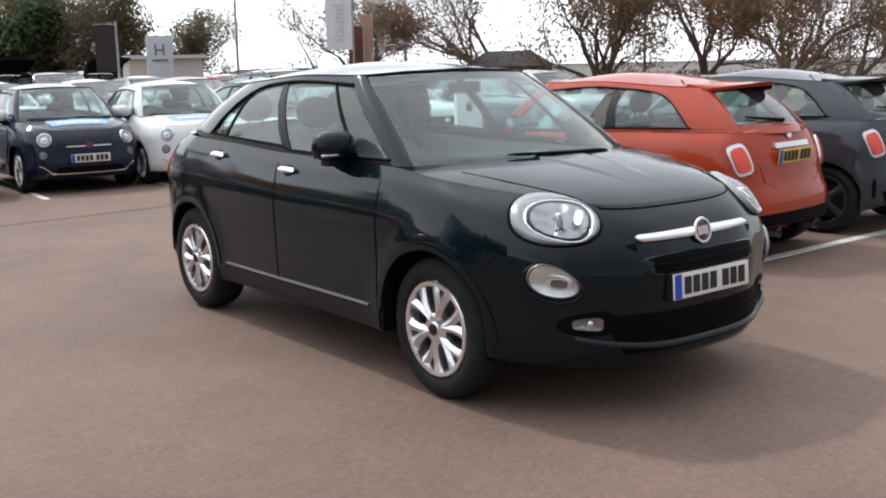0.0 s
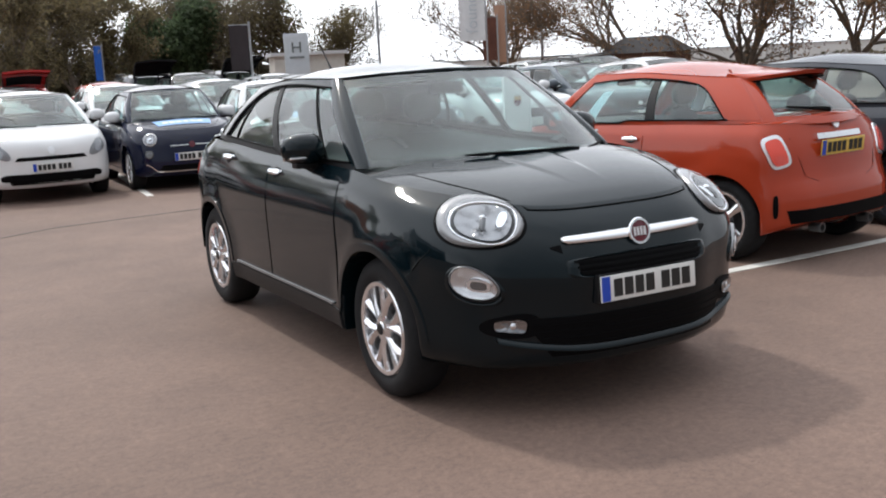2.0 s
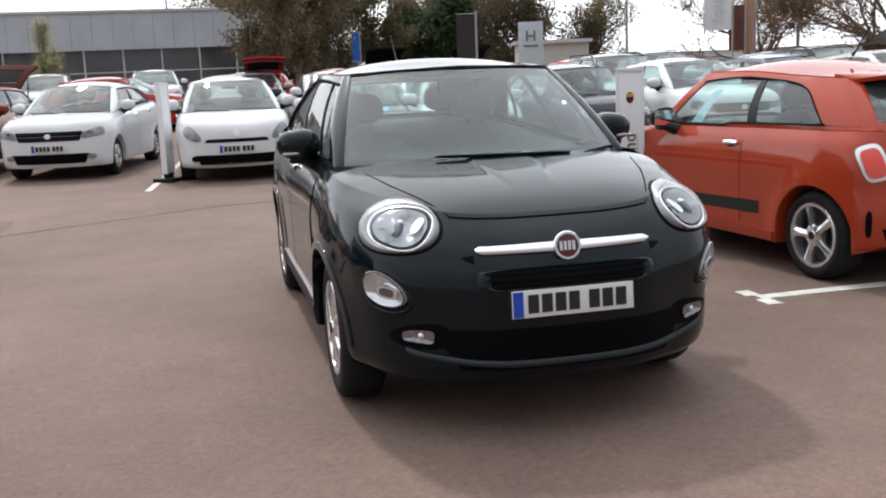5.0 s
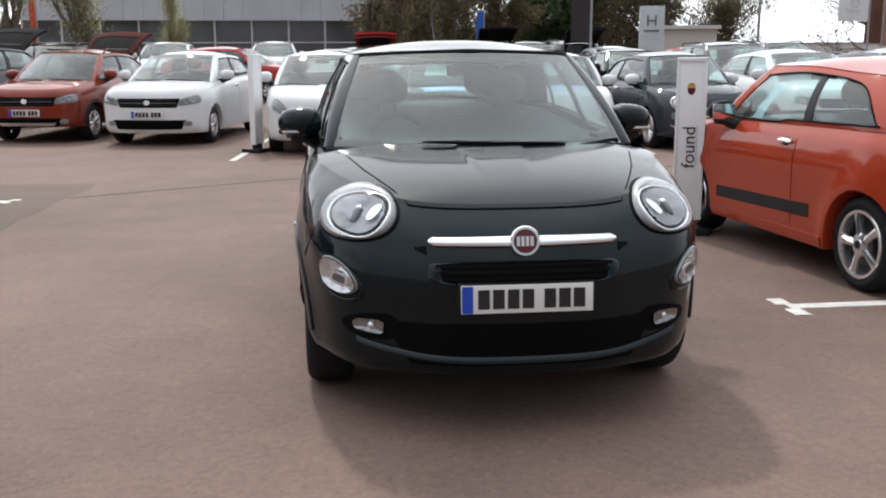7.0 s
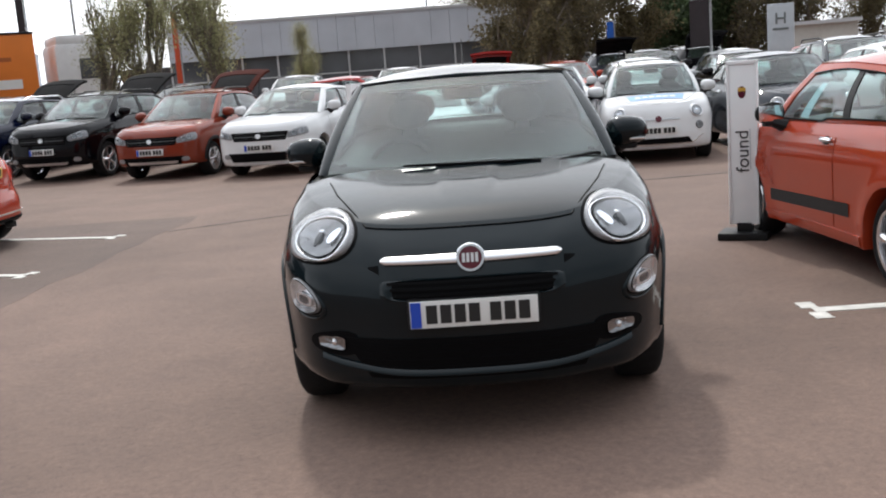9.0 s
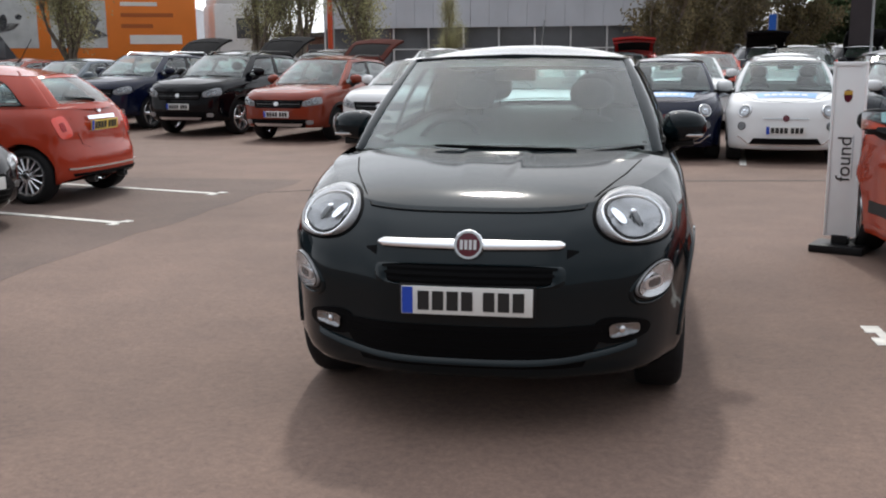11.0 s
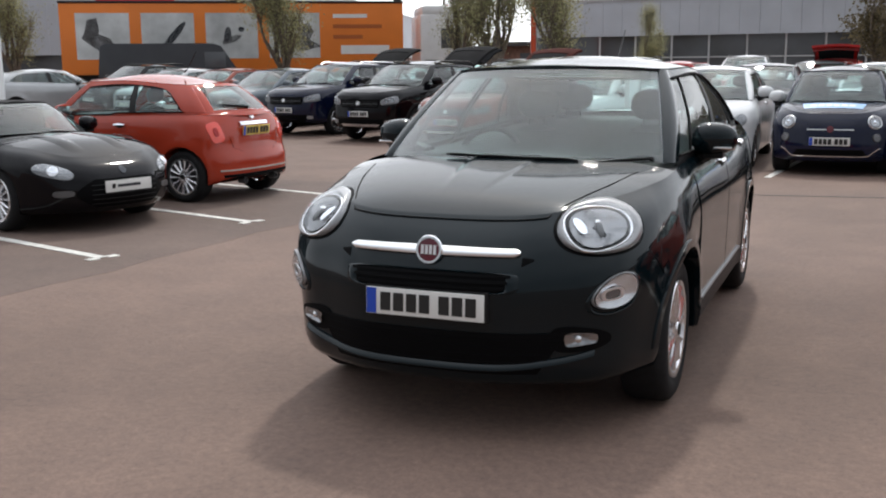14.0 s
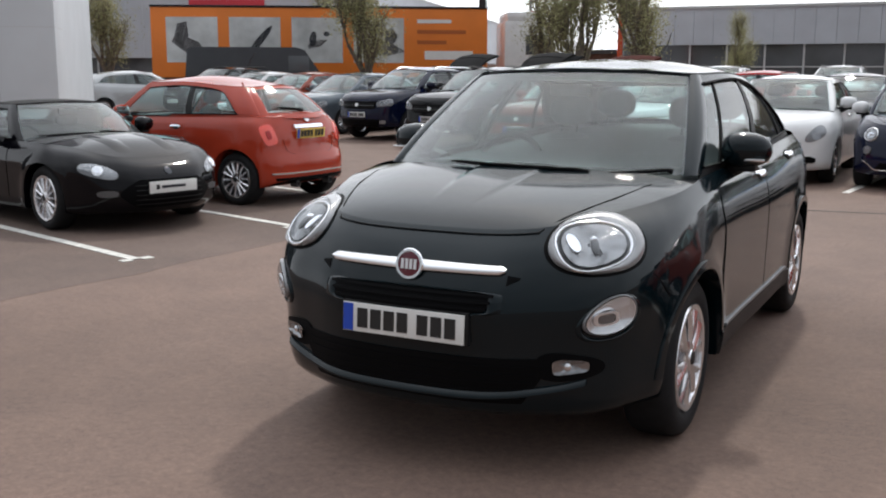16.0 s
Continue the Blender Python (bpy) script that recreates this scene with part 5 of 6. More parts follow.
def roadster(m):
    """The black two-seater with its soft top up."""
    soft = mat("soft_top_cloth", (0.012, 0.012, 0.013), rough=0.9, var=0.2, scale=50, bump=0.2, bscale=400)
    car, P, S, bvh, gh, pm = build_car("roadster_car", ROADSTER, m, "black two-seat roadster with its black soft top up", "", "many", M_BLACK, mirrors=M_BLACK, roofcol=soft, detail=1)
    for sg in (1, -1):
        ax, ay = lamp_axes(sg * 34, 26)
        lp = part("headlight", drape(bvh, oval(0.19, 0.065, 2.3, 0, 0, 1, sg * 0.28), 36, 6, (sg * 0.62, -0.62, 0.585), ax, ay, 0.006, 0.02, True), M_FLUTE, car)
        part("reflector", drape(bvh, oval(0.05, 0.05, 2), 24, 5, (sg * 0.62, -0.62, 0.585), ax, ay, lambda u, v: 0.010 + 0.006 * v, 0.006, True), M_CHROME, lp)
        part("lens", drape(bvh, oval(0.185, 0.06, 2.3, 0, 0, 1, sg * 0.28), 30, 6, (sg * 0.62, -0.62, 0.585), ax, ay, lambda u, v: 0.014 + 0.012 * (1 - v * v)), M_LENS, lp)
        part("fog_light", drape(bvh, oval(0.1, 0.03, 3), 20, 4, (sg * 0.6, -0.75, 0.38), *lamp_axes(sg * 30, 0), 0.008, 0.01, True), M_LAMPBODY, car)
        part("bonnet_bulge", sheet(16, 7, lambda u, v: on_top(bvh, sg * (0.26 + 0.1 * (v - 0.5) * 2), -0.55 + 0.9 * u, 0.02 * math.sin(math.pi * u) * math.sin(math.pi * v) - 0.001)), pm, car)
    gr = part("grille", drape(bvh, lambda u, v: ((-0.5 + u) * (0.98 - 0.34 * abs(2 * v - 1) ** 1.5), 0.27 * v), 30, 8, (0, -0.9, 0.235), FX, FZ, 0.006, 0.014), M_GRILLE, car, "black six-sided grille")
    for k in range(5):
        part("slat", drape(bvh, rect(-0.36, 0.36, -0.004, 0.004), 16, 3, (0, -0.9, 0.27 + 0.045 * k), FX, FZ, 0.012, 0.006), M_PLASTIC, gr)
    part("badge", drape(bvh, oval(0.035, 0.035), 20, 4, (0, -0.85, 0.575), FX, FZ, 0.008, 0.008, True), M_SLATE, car)
    number_plate(car, pose(0, skin_y(bvh, 0, 0.42) - 0.02, 0.43), bars=False, blue=False, blank=True)
    return car


# ---- the ground and markings ----
def gz(y):
    """Height of the lot, level at first and rising a little towards the back."""
    return 0.01 * min(max(0.0, y - 14.0), 30.0)


def tarmac(name="tarmac", tint=(1.0, 1.0, 1.0)):
    m = bpy.data.materials.new(name)
    m.use_nodes = True
    nt = m.node_tree
    b = nt.nodes["Principled BSDF"]
    b.inputs["Roughness"].default_value = 0.82
    tc = nt.nodes.new("ShaderNodeTexCoord")

    def noise_(scale, detail, rough=0.6):
        n = nt.nodes.new("ShaderNodeTexNoise")
        n.inputs["Scale"].default_value, n.inputs["Detail"].default_value, n.inputs["Roughness"].default_value = scale, detail, rough
        nt.links.new(tc.outputs["Object"], n.inputs["Vector"])
        return n

    def ramp(src, p0, c0, p1, c1):
        r = nt.nodes.new("ShaderNodeValToRGB")
        r.color_ramp.elements[0].position, r.color_ramp.elements[0].color = p0, (*c0, 1)
        r.color_ramp.elements[1].position, r.color_ramp.elements[1].color = p1, (*c1, 1)
        nt.links.new(src, r.inputs["Fac"])
        return r

    def mul(a, b_):
        x = nt.nodes.new("ShaderNodeMix")
        x.data_type, x.blend_type = "RGBA", "MULTIPLY"
        x.inputs["Factor"].default_value = 1.0
        nt.links.new(a, x.inputs["A"])
        nt.links.new(b_, x.inputs["B"])
        return x.outputs["Result"]

    big = ramp(noise_(0.3, 6).outputs["Fac"], 0.32, tuple(a * b_ for a, b_ in zip((0.128, 0.0845, 0.067), tint)), 0.7, tuple(a * b_ for a, b_ in zip((0.202, 0.135, 0.109), tint)))
    mid = ramp(noise_(1.6, 6, 0.7).outputs["Fac"], 0.25, (0.8, 0.8, 0.81), 0.75, (1.14, 1.13, 1.11))
    grain = ramp(noise_(70, 4, 0.85).outputs["Fac"], 0.3, (0.74, 0.74, 0.74), 0.75, (1.27, 1.26, 1.24))
    clump = ramp(noise_(26, 3, 0.7).outputs["Fac"], 0.28, (0.8, 0.79, 0.78), 0.74, (1.2, 1.19, 1.18))
    spots = ramp(noise_(7, 2).outputs["Fac"], 0.70, (1, 1, 1), 0.8, (0.7, 0.69, 0.68))
    c = mul(mul(mul(mul(big.outputs["Color"], mid.outputs["Color"]), grain.outputs["Color"]), clump.outputs["Color"]), spots.outputs["Color"])
    nt.links.new(c, b.inputs["Base Color"])
    bp = nt.nodes.new("ShaderNodeBump")
    bp.inputs["Strength"].default_value, bp.inputs["Distance"].default_value = 0.5, 0.006
    nt.links.new(noise_(110, 3, 0.8).outputs["Fac"], bp.inputs["Height"])
    nt.links.new(bp.outputs["Normal"], b.inputs["Normal"])
    return m


M_TARMAC = tarmac()
M_LINE = mat("road_paint", (0.62, 0.61, 0.57), rough=0.7, var=0.22, scale=9, bump=0.3, bscale=90)
M_PATCH = mat("tarmac_joint", (0.085, 0.068, 0.058), rough=0.85, var=0.3, scale=6, bump=0.4, bscale=90)
ys_ = [-300, -60, -20, -8, -4, 0, 2.5, 6, 10, 14, 18, 24, 30, 36, 42.5, 60, 100, 300, 1500]
xs_ = [-1500, -300, -100, -40, -20, -10, -5, 0, 5, 10, 20, 40, 100, 300, 1500]
gv = [(x, y, gz(y)) for x in xs_ for y in ys_]
gf = [(i * len(ys_) + j, (i + 1) * len(ys_) + j, (i + 1) * len(ys_) + j + 1, i * len(ys_) + j + 1) for i in range(len(xs_) - 1) for j in range(len(ys_) - 1)]
tagged(part("ground", (gv, gf), M_TARMAC, smooth=False), "worn brownish grey tarmac of a car park", "ground", kind="structure")


# darker resurfaced strip under the bays
M_TARMAC_BAY = tarmac("bay_tarmac", (0.74, 0.77, 0.8))
rows_ = [-3.0 + 0.5 * i for i in range(22)]
bv = []
for i, y in enumerate(rows_):
    e = -3.82 + 0.055 * y + 0.035 * math.sin(2.3 * i) + 0.02 * math.sin(5.1 * i)
    bv += [(-30.0, y, gz(y) + 0.003), (-12.0, y, gz(y) + 0.003), (e, y, gz(y) + 0.003), (e + 0.012, y, gz(y) - 0.004)]
bf = [(4 * i + k, 4 * i + k + 1, 4 * i + k + 5, 4 * i + k + 4) for i in range(len(rows_) - 1) for k in range(3)]
tagged(part("pavement", (bv, bf), M_TARMAC_BAY, smooth=False), "darker grey resurfaced tarmac under the parking bays", "pavement", kind="structure")


def painted(name, p, q, wide=0.1, tee=0.0, material=None, label="worn white bay line painted on the tarmac", h=0.004):
    """A painted line on the ground from p to q with a cross stroke at p."""
    p, q = Vector((*p, 0)), Vector((*q, 0))
    d = (q - p).normalized()
    s = Vector((-d.y, d.x, 0))
    def strip(a, b, half, side):
        n = 12
        vs = []
        for i in range(n + 1):
            c = a + (b - a) * i / n
            for k in (-1, 1):
                r = c + side * half * k * (1 + 0.05 * math.sin(7.3 * i + k))
                vs.append((r.x, r.y, gz(r.y) + h))
        fs = [(2 * i, 2 * i + 1, 2 * i + 3, 2 * i + 2) for i in range(n)]
        k0 = len(vs)
        vs += [(x, y, z - 0.006) for x, y, z in vs]
        fs += [(2 * i, 2 * i + 2, k0 + 2 * i + 2, k0 + 2 * i) for i in range(n)] + [(2 * i + 1, 2 * i + 3, k0 + 2 * i + 3, k0 + 2 * i + 1) for i in range(n)]
        return vs, fs
    g = strip(p, q, wide / 2, s)
    if tee > 0:
        g = join(g, strip(p - s * tee - d * 0.0, p - s * wide / 2, wide / 2, d), strip(p + s * wide / 2, p + s * tee, wide / 2, d))
    return tagged(part(name, g, material or M_LINE, smooth=False), label, "bay line", kind="structure")


BAY = Vector((-0.962, 0.272))
for k, (x, y) in enumerate(((-4.15, 1.93), (-4.08, 4.02), (-3.98, 6.1))):
    painted("bay_line", (x, y), (x + BAY.x * 4.8, y + BAY.y * 4.8), 0.09, 0.14, h=0.008)
for (x, y) in ((1.97, 0.98),):
    painted("bay_line", (x, y), (x + 4.9, y + 0.1), 0.1, 0.2)
for x in (-2.1, 0.3, 2.1, 3.95, 5.9):
    painted("bay_line", (x + 0.05, 9.75), (x + 0.5, 14.6), 0.09)
painted("tarmac_seam", (-1.2, 7.6), (9.0, 8.9), 0.07, 0, M_PATCH, "dark sealed joint in the tarmac", 0.003)
painted("tarmac_seam", (-3.45, 6.3), (-1.2, 7.6), 0.05, 0, M_PATCH, "dark sealed joint in the tarmac", 0.003)

# ---- signs ----
M_TOTEM = mat("totem_white", (0.86, 0.87, 0.88), rough=0.35, var=0.04)
M_STEEL = mat("galvanised", (0.35, 0.36, 0.37), rough=0.45, metal=0.7, var=0.15, scale=10)
M_SIGNGREY = mat("sign_grey", (0.5, 0.54, 0.57), rough=0.5, var=0.05)
M_BANNER_W = mat("banner_white", (0.68, 0.69, 0.7), rough=0.8, var=0.05)
M_BANNER_D = mat("banner_dark", (0.03, 0.022, 0.024), rough=0.8, var=0.1)
M_BANNER_B = mat("banner_brown", (0.11, 0.04, 0.025), rough=0.8, var=0.2, scale=3)
M_BANNER_BLUE = mat("banner_blue", (0.02, 0.12, 0.5), rough=0.8)
M_BANNER_RED = mat("banner_red", (0.55, 0.08, 0.03), rough=0.8)


def lettering(name, text, size, m, parent, material, depth=0.002):
    c = bpy.data.curves.new(name, "FONT")
    c.body, c.size, c.extrude = text, size, depth
    c.align_x, c.align_y = "CENTER", "CENTER"
    c.materials.append(material)
    tmp = bpy.data.objects.new(name + "_curve", c)
    me = bpy.data.meshes.new_from_object(tmp)
    bpy.data.objects.remove(tmp)
    o = new(name, me)
    o.parent = parent
    o.matrix_basis = m
    return o


def totem(m, label, text=True):
    t = empty("totem_sign", m, label, "sign")
    part("panel", box(-0.1, 0.1, -0.035, 0.035, 0.12, 1.42, 0.006), M_TOTEM, t)
    part("edge_strip", join(box(0.1, 0.12, -0.045, 0.045, 0.12, 1.44, 0.004), box(-0.12, -0.1, -0.045, 0.045, 0.12, 1.44, 0.004), box(-0.12, 0.12, -0.045, 0.045, 1.42, 1.45, 0.004)), M_TOTEM, t)
    part("base_plate", join(box(-0.2, 0.2, -0.16, 0.16, 0.0, 0.06, 0.012), box(-0.06, 0.06, -0.05, 0.05, 0.05, 0.13, 0.006)), M_PLASTIC, t)
    if text:
        b = part("emblem", sheet(20, 2, lambda u, v: (0.032 * v * math.sin(2 * math.pi * u), -0.038, 1.2 + 0.045 * v * math.cos(2 * math.pi * u) * (1.0 if math.cos(2 * math.pi * u) > 0 else 1.15))), M_BADGE_RED, t)
        part("emblem_band", box(-0.03, 0.03, -0.0405, -0.037, 1.205, 1.235), mat("emblem_gold", (0.6, 0.35, 0.05), rough=0.4), t, smooth=False)
        lettering("word", "found", 0.15, pose(0.0, -0.0375, 0.72, 90, -90, 0), t, M_INK)
        part("rule", box(0.055, 0.061, -0.039, -0.036, 0.57, 0.9), M_SIGNGREY, t, smooth=False)
    return t


totem(pose(2.24, 3.5, gz(3.5), 0, 0, -24), "narrow white totem sign reading found on a black base")
totem(pose(-1.78, 11.0, gz(11), 0, 0, 62), "narrow white totem sign seen edge-on beside a white car", False)

M_EMBLEM = mat("emblem_grey", (0.16, 0.18, 0.18), rough=0.5)
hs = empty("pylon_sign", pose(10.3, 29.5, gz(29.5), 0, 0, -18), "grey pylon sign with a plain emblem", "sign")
part("panel", box(-0.42, 0.42, -0.08, 0.08, 0.0, 2.75, 0.02), M_SIGNGREY, hs)
part("emblem", join(box(-0.16, -0.1, -0.1, -0.08, 2.1, 2.45), box(0.1, 0.16, -0.1, -0.08, 2.1, 2.45), box(-0.1, 0.1, -0.1, -0.08, 2.24, 2.3)), M_EMBLEM, hs, smooth=False)
part("bar", box(-0.25, 0.25, -0.1, -0.08, 1.9, 1.97), M_EMBLEM, hs, smooth=False)


def pole_banner(x, y, rz, w, z0, z1, material, label, words=False):
    f = empty("flag_banner", pose(x, y, gz(y), 0, 0, rz), label, "banner")
    part("pole", tube([(w / 2 + 0.04, 0, 0), (w / 2 + 0.04, 0, z1 + 0.08)], 0.035, 10), M_STEEL, f)
    part("cloth", sheet(12, 14, lambda u, v: (-w / 2 + w * u, 0.05 * math.sin(5 * u + 2 * v) * (1 - u), z0 + (z1 - z0) * v), skirt=(0, 0.01, 0)), material, f)
    part("arm", tube([(w / 2 + 0.04, 0, z1), (-w / 2, 0, z1)], 0.015, 6), M_STEEL, f)
    if words:
        lettering("word", "found", 0.62, pose(0, -0.09, z0 + 1.0, 90, -90, 0), f, M_SIGNGREY)
    return f


pole_banner(17.6, 29.8, -30, 0.98, 2.25, 5.6, M_BANNER_W, "tall white cloth banner on a steel pole", True)
pole_banner(18.6, 30.2, -30, 0.55, 1.5, 3.15, M_BANNER_B, "dark brown cloth banner on a pole")
pole_banner(19.1, 30.2, -30, 0.4, 1.4, 3.6, mat("banner_tan", (0.42, 0.25, 0.17), rough=0.8), "tan cloth banner on a pole")
pole_banner(6.4, 23.8, -18, 0.52, 1.6, 2.85, M_BANNER_D, "black cloth banner in a steel frame")
pole_banner(7.4, 49.0, -8, 0.35, 1.4, 3.1, M_BANNER_BLUE, "bright blue feather flag")
pole_banner(-15.6, 37.0, 22, 0.2, 1.6, 3.9, M_BANNER_RED, "orange red feather flag")
pole_banner(-12.2, 38.5, 18, 0.22, 1.6, 4.6, M_BANNER_RED, "orange red feather flag")
pole_banner(-18.0, 37.0, 24, 0.3, 2.6, 6.0, M_BANNER_D, "black feather flag on a pole")


def lamp_post(x, y, h):
    f = empty("street_lamp", pose(x, y, gz(y)), "tall slim grey steel lamp post", "street lamp")
    part("pole", tube([(0, 0, 0), (0, 0, 1.2), (0, 0, h)], [0.09, 0.07, 0.045], 10), M_STEEL, f)
    part("lamp_head", box(-0.5, 0.5, -0.14, 0.14, h, h + 0.12, 0.04), M_STEEL, f)


for x, y, h in ((19.5, 42.0, 9), (30.0, 25.5, 9), (23.0, 33.0, 8), (36.5, 20.0, 9), (2.2, 48, 9), (-17.0, 40, 9), (-24.0, 38.0, 9), (-2.0, 50, 7)):
    lamp_post(x, y, h)

# ---- buildings ----
M_CLAD = mat("grey_cladding", (0.5, 0.53, 0.58), rough=0.5, var=0.08, scale=0.6)
M_FRAME = mat("window_frame", (0.55, 0.56, 0.57), rough=0.5)
M_BRICK = mat("brown_brick", (0.16, 0.085, 0.06), rough=0.85, var=0.3, scale=3, bump=0.3, bscale=30)
M_SHOW = mat("white_render", (0.62, 0.65, 0.68), rough=0.55, var=0.04, scale=1)
M_ROOF = mat("dark_roof", (0.05, 0.045, 0.045), rough=0.8, var=0.2)
M_SIGNRED = mat("sign_red", (0.5, 0.03, 0.05), rough=0.5)


def showroom(name, m, length, depth, z_glass, z_top, label, bay=2.2, clad=None, glass0=0.3):
    """A long low showroom: glazing below a band of ribbed cladding; its front looks to -y."""
    h = empty(name, m, label, "building")
    part("wall", box(0, length, 0.35, depth, 0, z_top - 0.1), clad or M_CLAD, h, smooth=False)
    n = int(length / 0.9)
    for i in range(n):
        part("cladding_panel", box(i * length / n + 0.006, (i + 1) * length / n - 0.006, 0, 0.34, z_glass, z_top), clad or M_CLAD, h, smooth=False)
    part("parapet", box(-0.1, length + 0.1, -0.06, depth + 0.1, z_top, z_top + 0.12), M_FRAME, h, smooth=False)
    part("plinth", box(0, length, 0.1, 0.34, 0, glass0), M_BRICK, h, smooth=False)
    k = int(length / bay)
    for i in range(k):
        a, b = i * length / k, (i + 1) * length / k
        w = part("window", box(a + 0.05, b - 0.05, 0.2, 0.24, glass0, z_glass), M_DARKGLASS, h, smooth=False)
        part("frame", join(box(a - 0.03, a + 0.05, 0.12, 0.3, glass0, z_glass), box(a + 0.05, b - 0.05, 0.15, 0.27, z_glass * 0.6 - 0.03, z_glass * 0.6 + 0.03)), M_FRAME, w, smooth=False)
    return h


showroom("showroom_building", pose(-14.6, 45.5, 0.28, 0, 0, 3), 17.5, 12.0, 2.6, 4.3, "long low showroom with dark glazing under grey metal cladding", 1.65)
showroom("warehouse_building", pose(-28.3, 42.2, 0.27, 0, 0, 105.8), 66.0, 12.0, 2.2, 6.1, "long grey metal-clad warehouse on a brown brick base", 3.0, M_CLAD, 2.15)
nb = showroom("dealer_building", pose(-66.0, 24.0, 0.1, 0, 0, 25), 41.0, 12.0, 2.2, 6.8, "large grey metal-clad dealer building", 3.0, M_CLAD, 0.5)
part("red_sign", box(33.5, 37.5, -0.15, -0.02, 4.3, 5.2, 0.03), M_SIGNRED, nb, "plain red sign panel")
low_b = empty("low_building", pose(-24, 66, 0.29), "low brown brick building with a flat roof", "building")
part("wall", box(0, 9, 0, 8, 0, 2.6), M_BRICK, low_b, smooth=False)
part("roof", box(-0.3, 9.3, -0.4, 8.2, 2.6, 2.9), M_ROOF, low_b, smooth=False)
part("window", box(2, 4, -0.05, 0.05, 1.0, 2.1), M_DARKGLASS, low_b, smooth=False)

# white showroom corner beyond the roadster
sh = empty("white_showroom", pose(-14.8, 10.7, gz(10.8), 0, 0, 42), "white rendered showroom corner with tall dark windows", "building")
part("pier", box(-1.12, 0.0, 0.0, 1.4, 0, 7.5, 0.01), M_SHOW, sh)
part("pier_joint", join(*[box(-1.123, 0.004, -0.004, 1.404, z, z + 0.012) for z in (2.4, 4.8)]), M_FRAME, sh, smooth=False)
part("wall", box(-14, -0.3, 1.4, 12, 0, 7.4), M_SHOW, sh, smooth=False)
part("fascia", box(-14, -1.13, 0.2, 1.38, 5.2, 7.45, 0.01), M_SHOW, sh)
for i in range(6):
    a = -1.13 - 2.1 * (i + 1)
    w = part("window", box(a + 0.06, a + 2.04, 0.5, 0.54, 0.1, 5.2), M_DARKGLASS, sh, smooth=False)
    part("frame", join(box(a - 0.05, a + 0.06, 0.42, 0.62, 0.0, 5.2), box(a + 0.06, a + 2.04, 0.44, 0.6, 2.5, 2.6), box(a + 0.06, a + 2.04, 0.44, 0.6, 0.0, 0.12)), M_PLASTIC, w, smooth=False)

shelter = empty("shelter", pose(25.0, 28.5, -0.25, 0, 0, -40), "low shed with a dark hipped roof", "shelter")
part("roof", ([(-1.9, -1.6, 1.9), (1.9, -1.6, 1.9), (1.9, 1.6, 1.9), (-1.9, 1.6, 1.9), (-0.9, 0, 2.55), (0.9, 0, 2.55)], [(0, 1, 5, 4), (1, 2, 5), (2, 3, 4, 5), (3, 0, 4), (3, 2, 1, 0)]), M_ROOF, shelter, smooth=False)
part("wall", box(-1.7, 1.7, -1.4, 1.4, 0, 1.92), M_BRICK, shelter, smooth=False)
M_CREAM = mat("cream_wall", (0.55, 0.53, 0.49), rough=0.8, var=0.05)
hut = empty("flat_roofed_hut", pose(15.0, 40.0, 0.25, 0, 0, -15), "low pale grey flat-roofed hut", "hut")
part("wall", box(-1.6, 1.6, 0, 3, 0, 2.1), M_CREAM, hut, smooth=False)
part("roof", box(-1.75, 1.75, -0.2, 3.2, 2.1, 2.25), M_FRAME, hut, smooth=False)

M_PALE = mat("pale_render", (0.72, 0.71, 0.69), rough=0.8, var=0.05, scale=0.7)
# added wall, stands in for an unidentified bright strip below the horizon
pale = empty("added_pale_wall", pose(27.0, 58.0, 0.25, 0, 0, -43), "long low pale wall added behind bare trees to hide the far ground", "wall")
part("wall", box(0, 66, 0, 0.3, 0, 1.5), M_PALE, pale, smooth=False)
for i in range(22):
    part("coping", box(3 * i + 0.01, 3 * i + 2.99, -0.06, 0.36, 1.5, 1.58), M_FRAME, pale, smooth=False)

# ---- lorry ----
M_LORRY = mat("lorry_orange", (0.72, 0.19, 0.02), rough=0.5, var=0.06, scale=1)
M_LORRY_PIC = mat("picture_grey", (0.5, 0.52, 0.52), rough=0.5, var=0.25, scale=1.2)
M_PRINT = mat("print_grey", (0.12, 0.12, 0.125), rough=0.5, var=0.6, scale=4)
PICTURES = [[(0.9, 2.4, 0.85, 0.35, 30), (0.6, 2.9, 0.3, 0.55, 15)], [(1.2, 2.6, 0.14, 0.8, 40), (0.7, 2.2, 0.5, 0.12, 0)],
            [(1.0, 2.5, 0.45, 0.14, -20), (0.85, 2.7, 0.14, 0.3, 10), (1.4, 2.9, 0.12, 0.1, 0)], [(1.1, 2.35, 1.0, 0.3, 8), (1.5, 2.8, 0.3, 0.4, 0), (0.4, 2.7, 0.25, 0.2, 30)]]
lorry = empty("articulated_lorry", pose(-23.0, 32.0, gz(32), 0, 0, 33), "white tractor unit with a long orange curtain-sided trailer", "lorry")
tr = part("trailer", box(-6.8, 6.8, -1.25, 1.25, 1.15, 3.95, 0.03), M_LORRY, lorry, "orange curtain-sided trailer body")
part("top_rail", box(-6.82, 6.82, -1.28, 1.28, 3.93, 4.02, 0.01), M_PLASTIC, tr)
part("chassis", box(-6.6, 5.4, -0.5, 0.5, 0.8, 1.15), M_PLASTIC, tr, smooth=False)
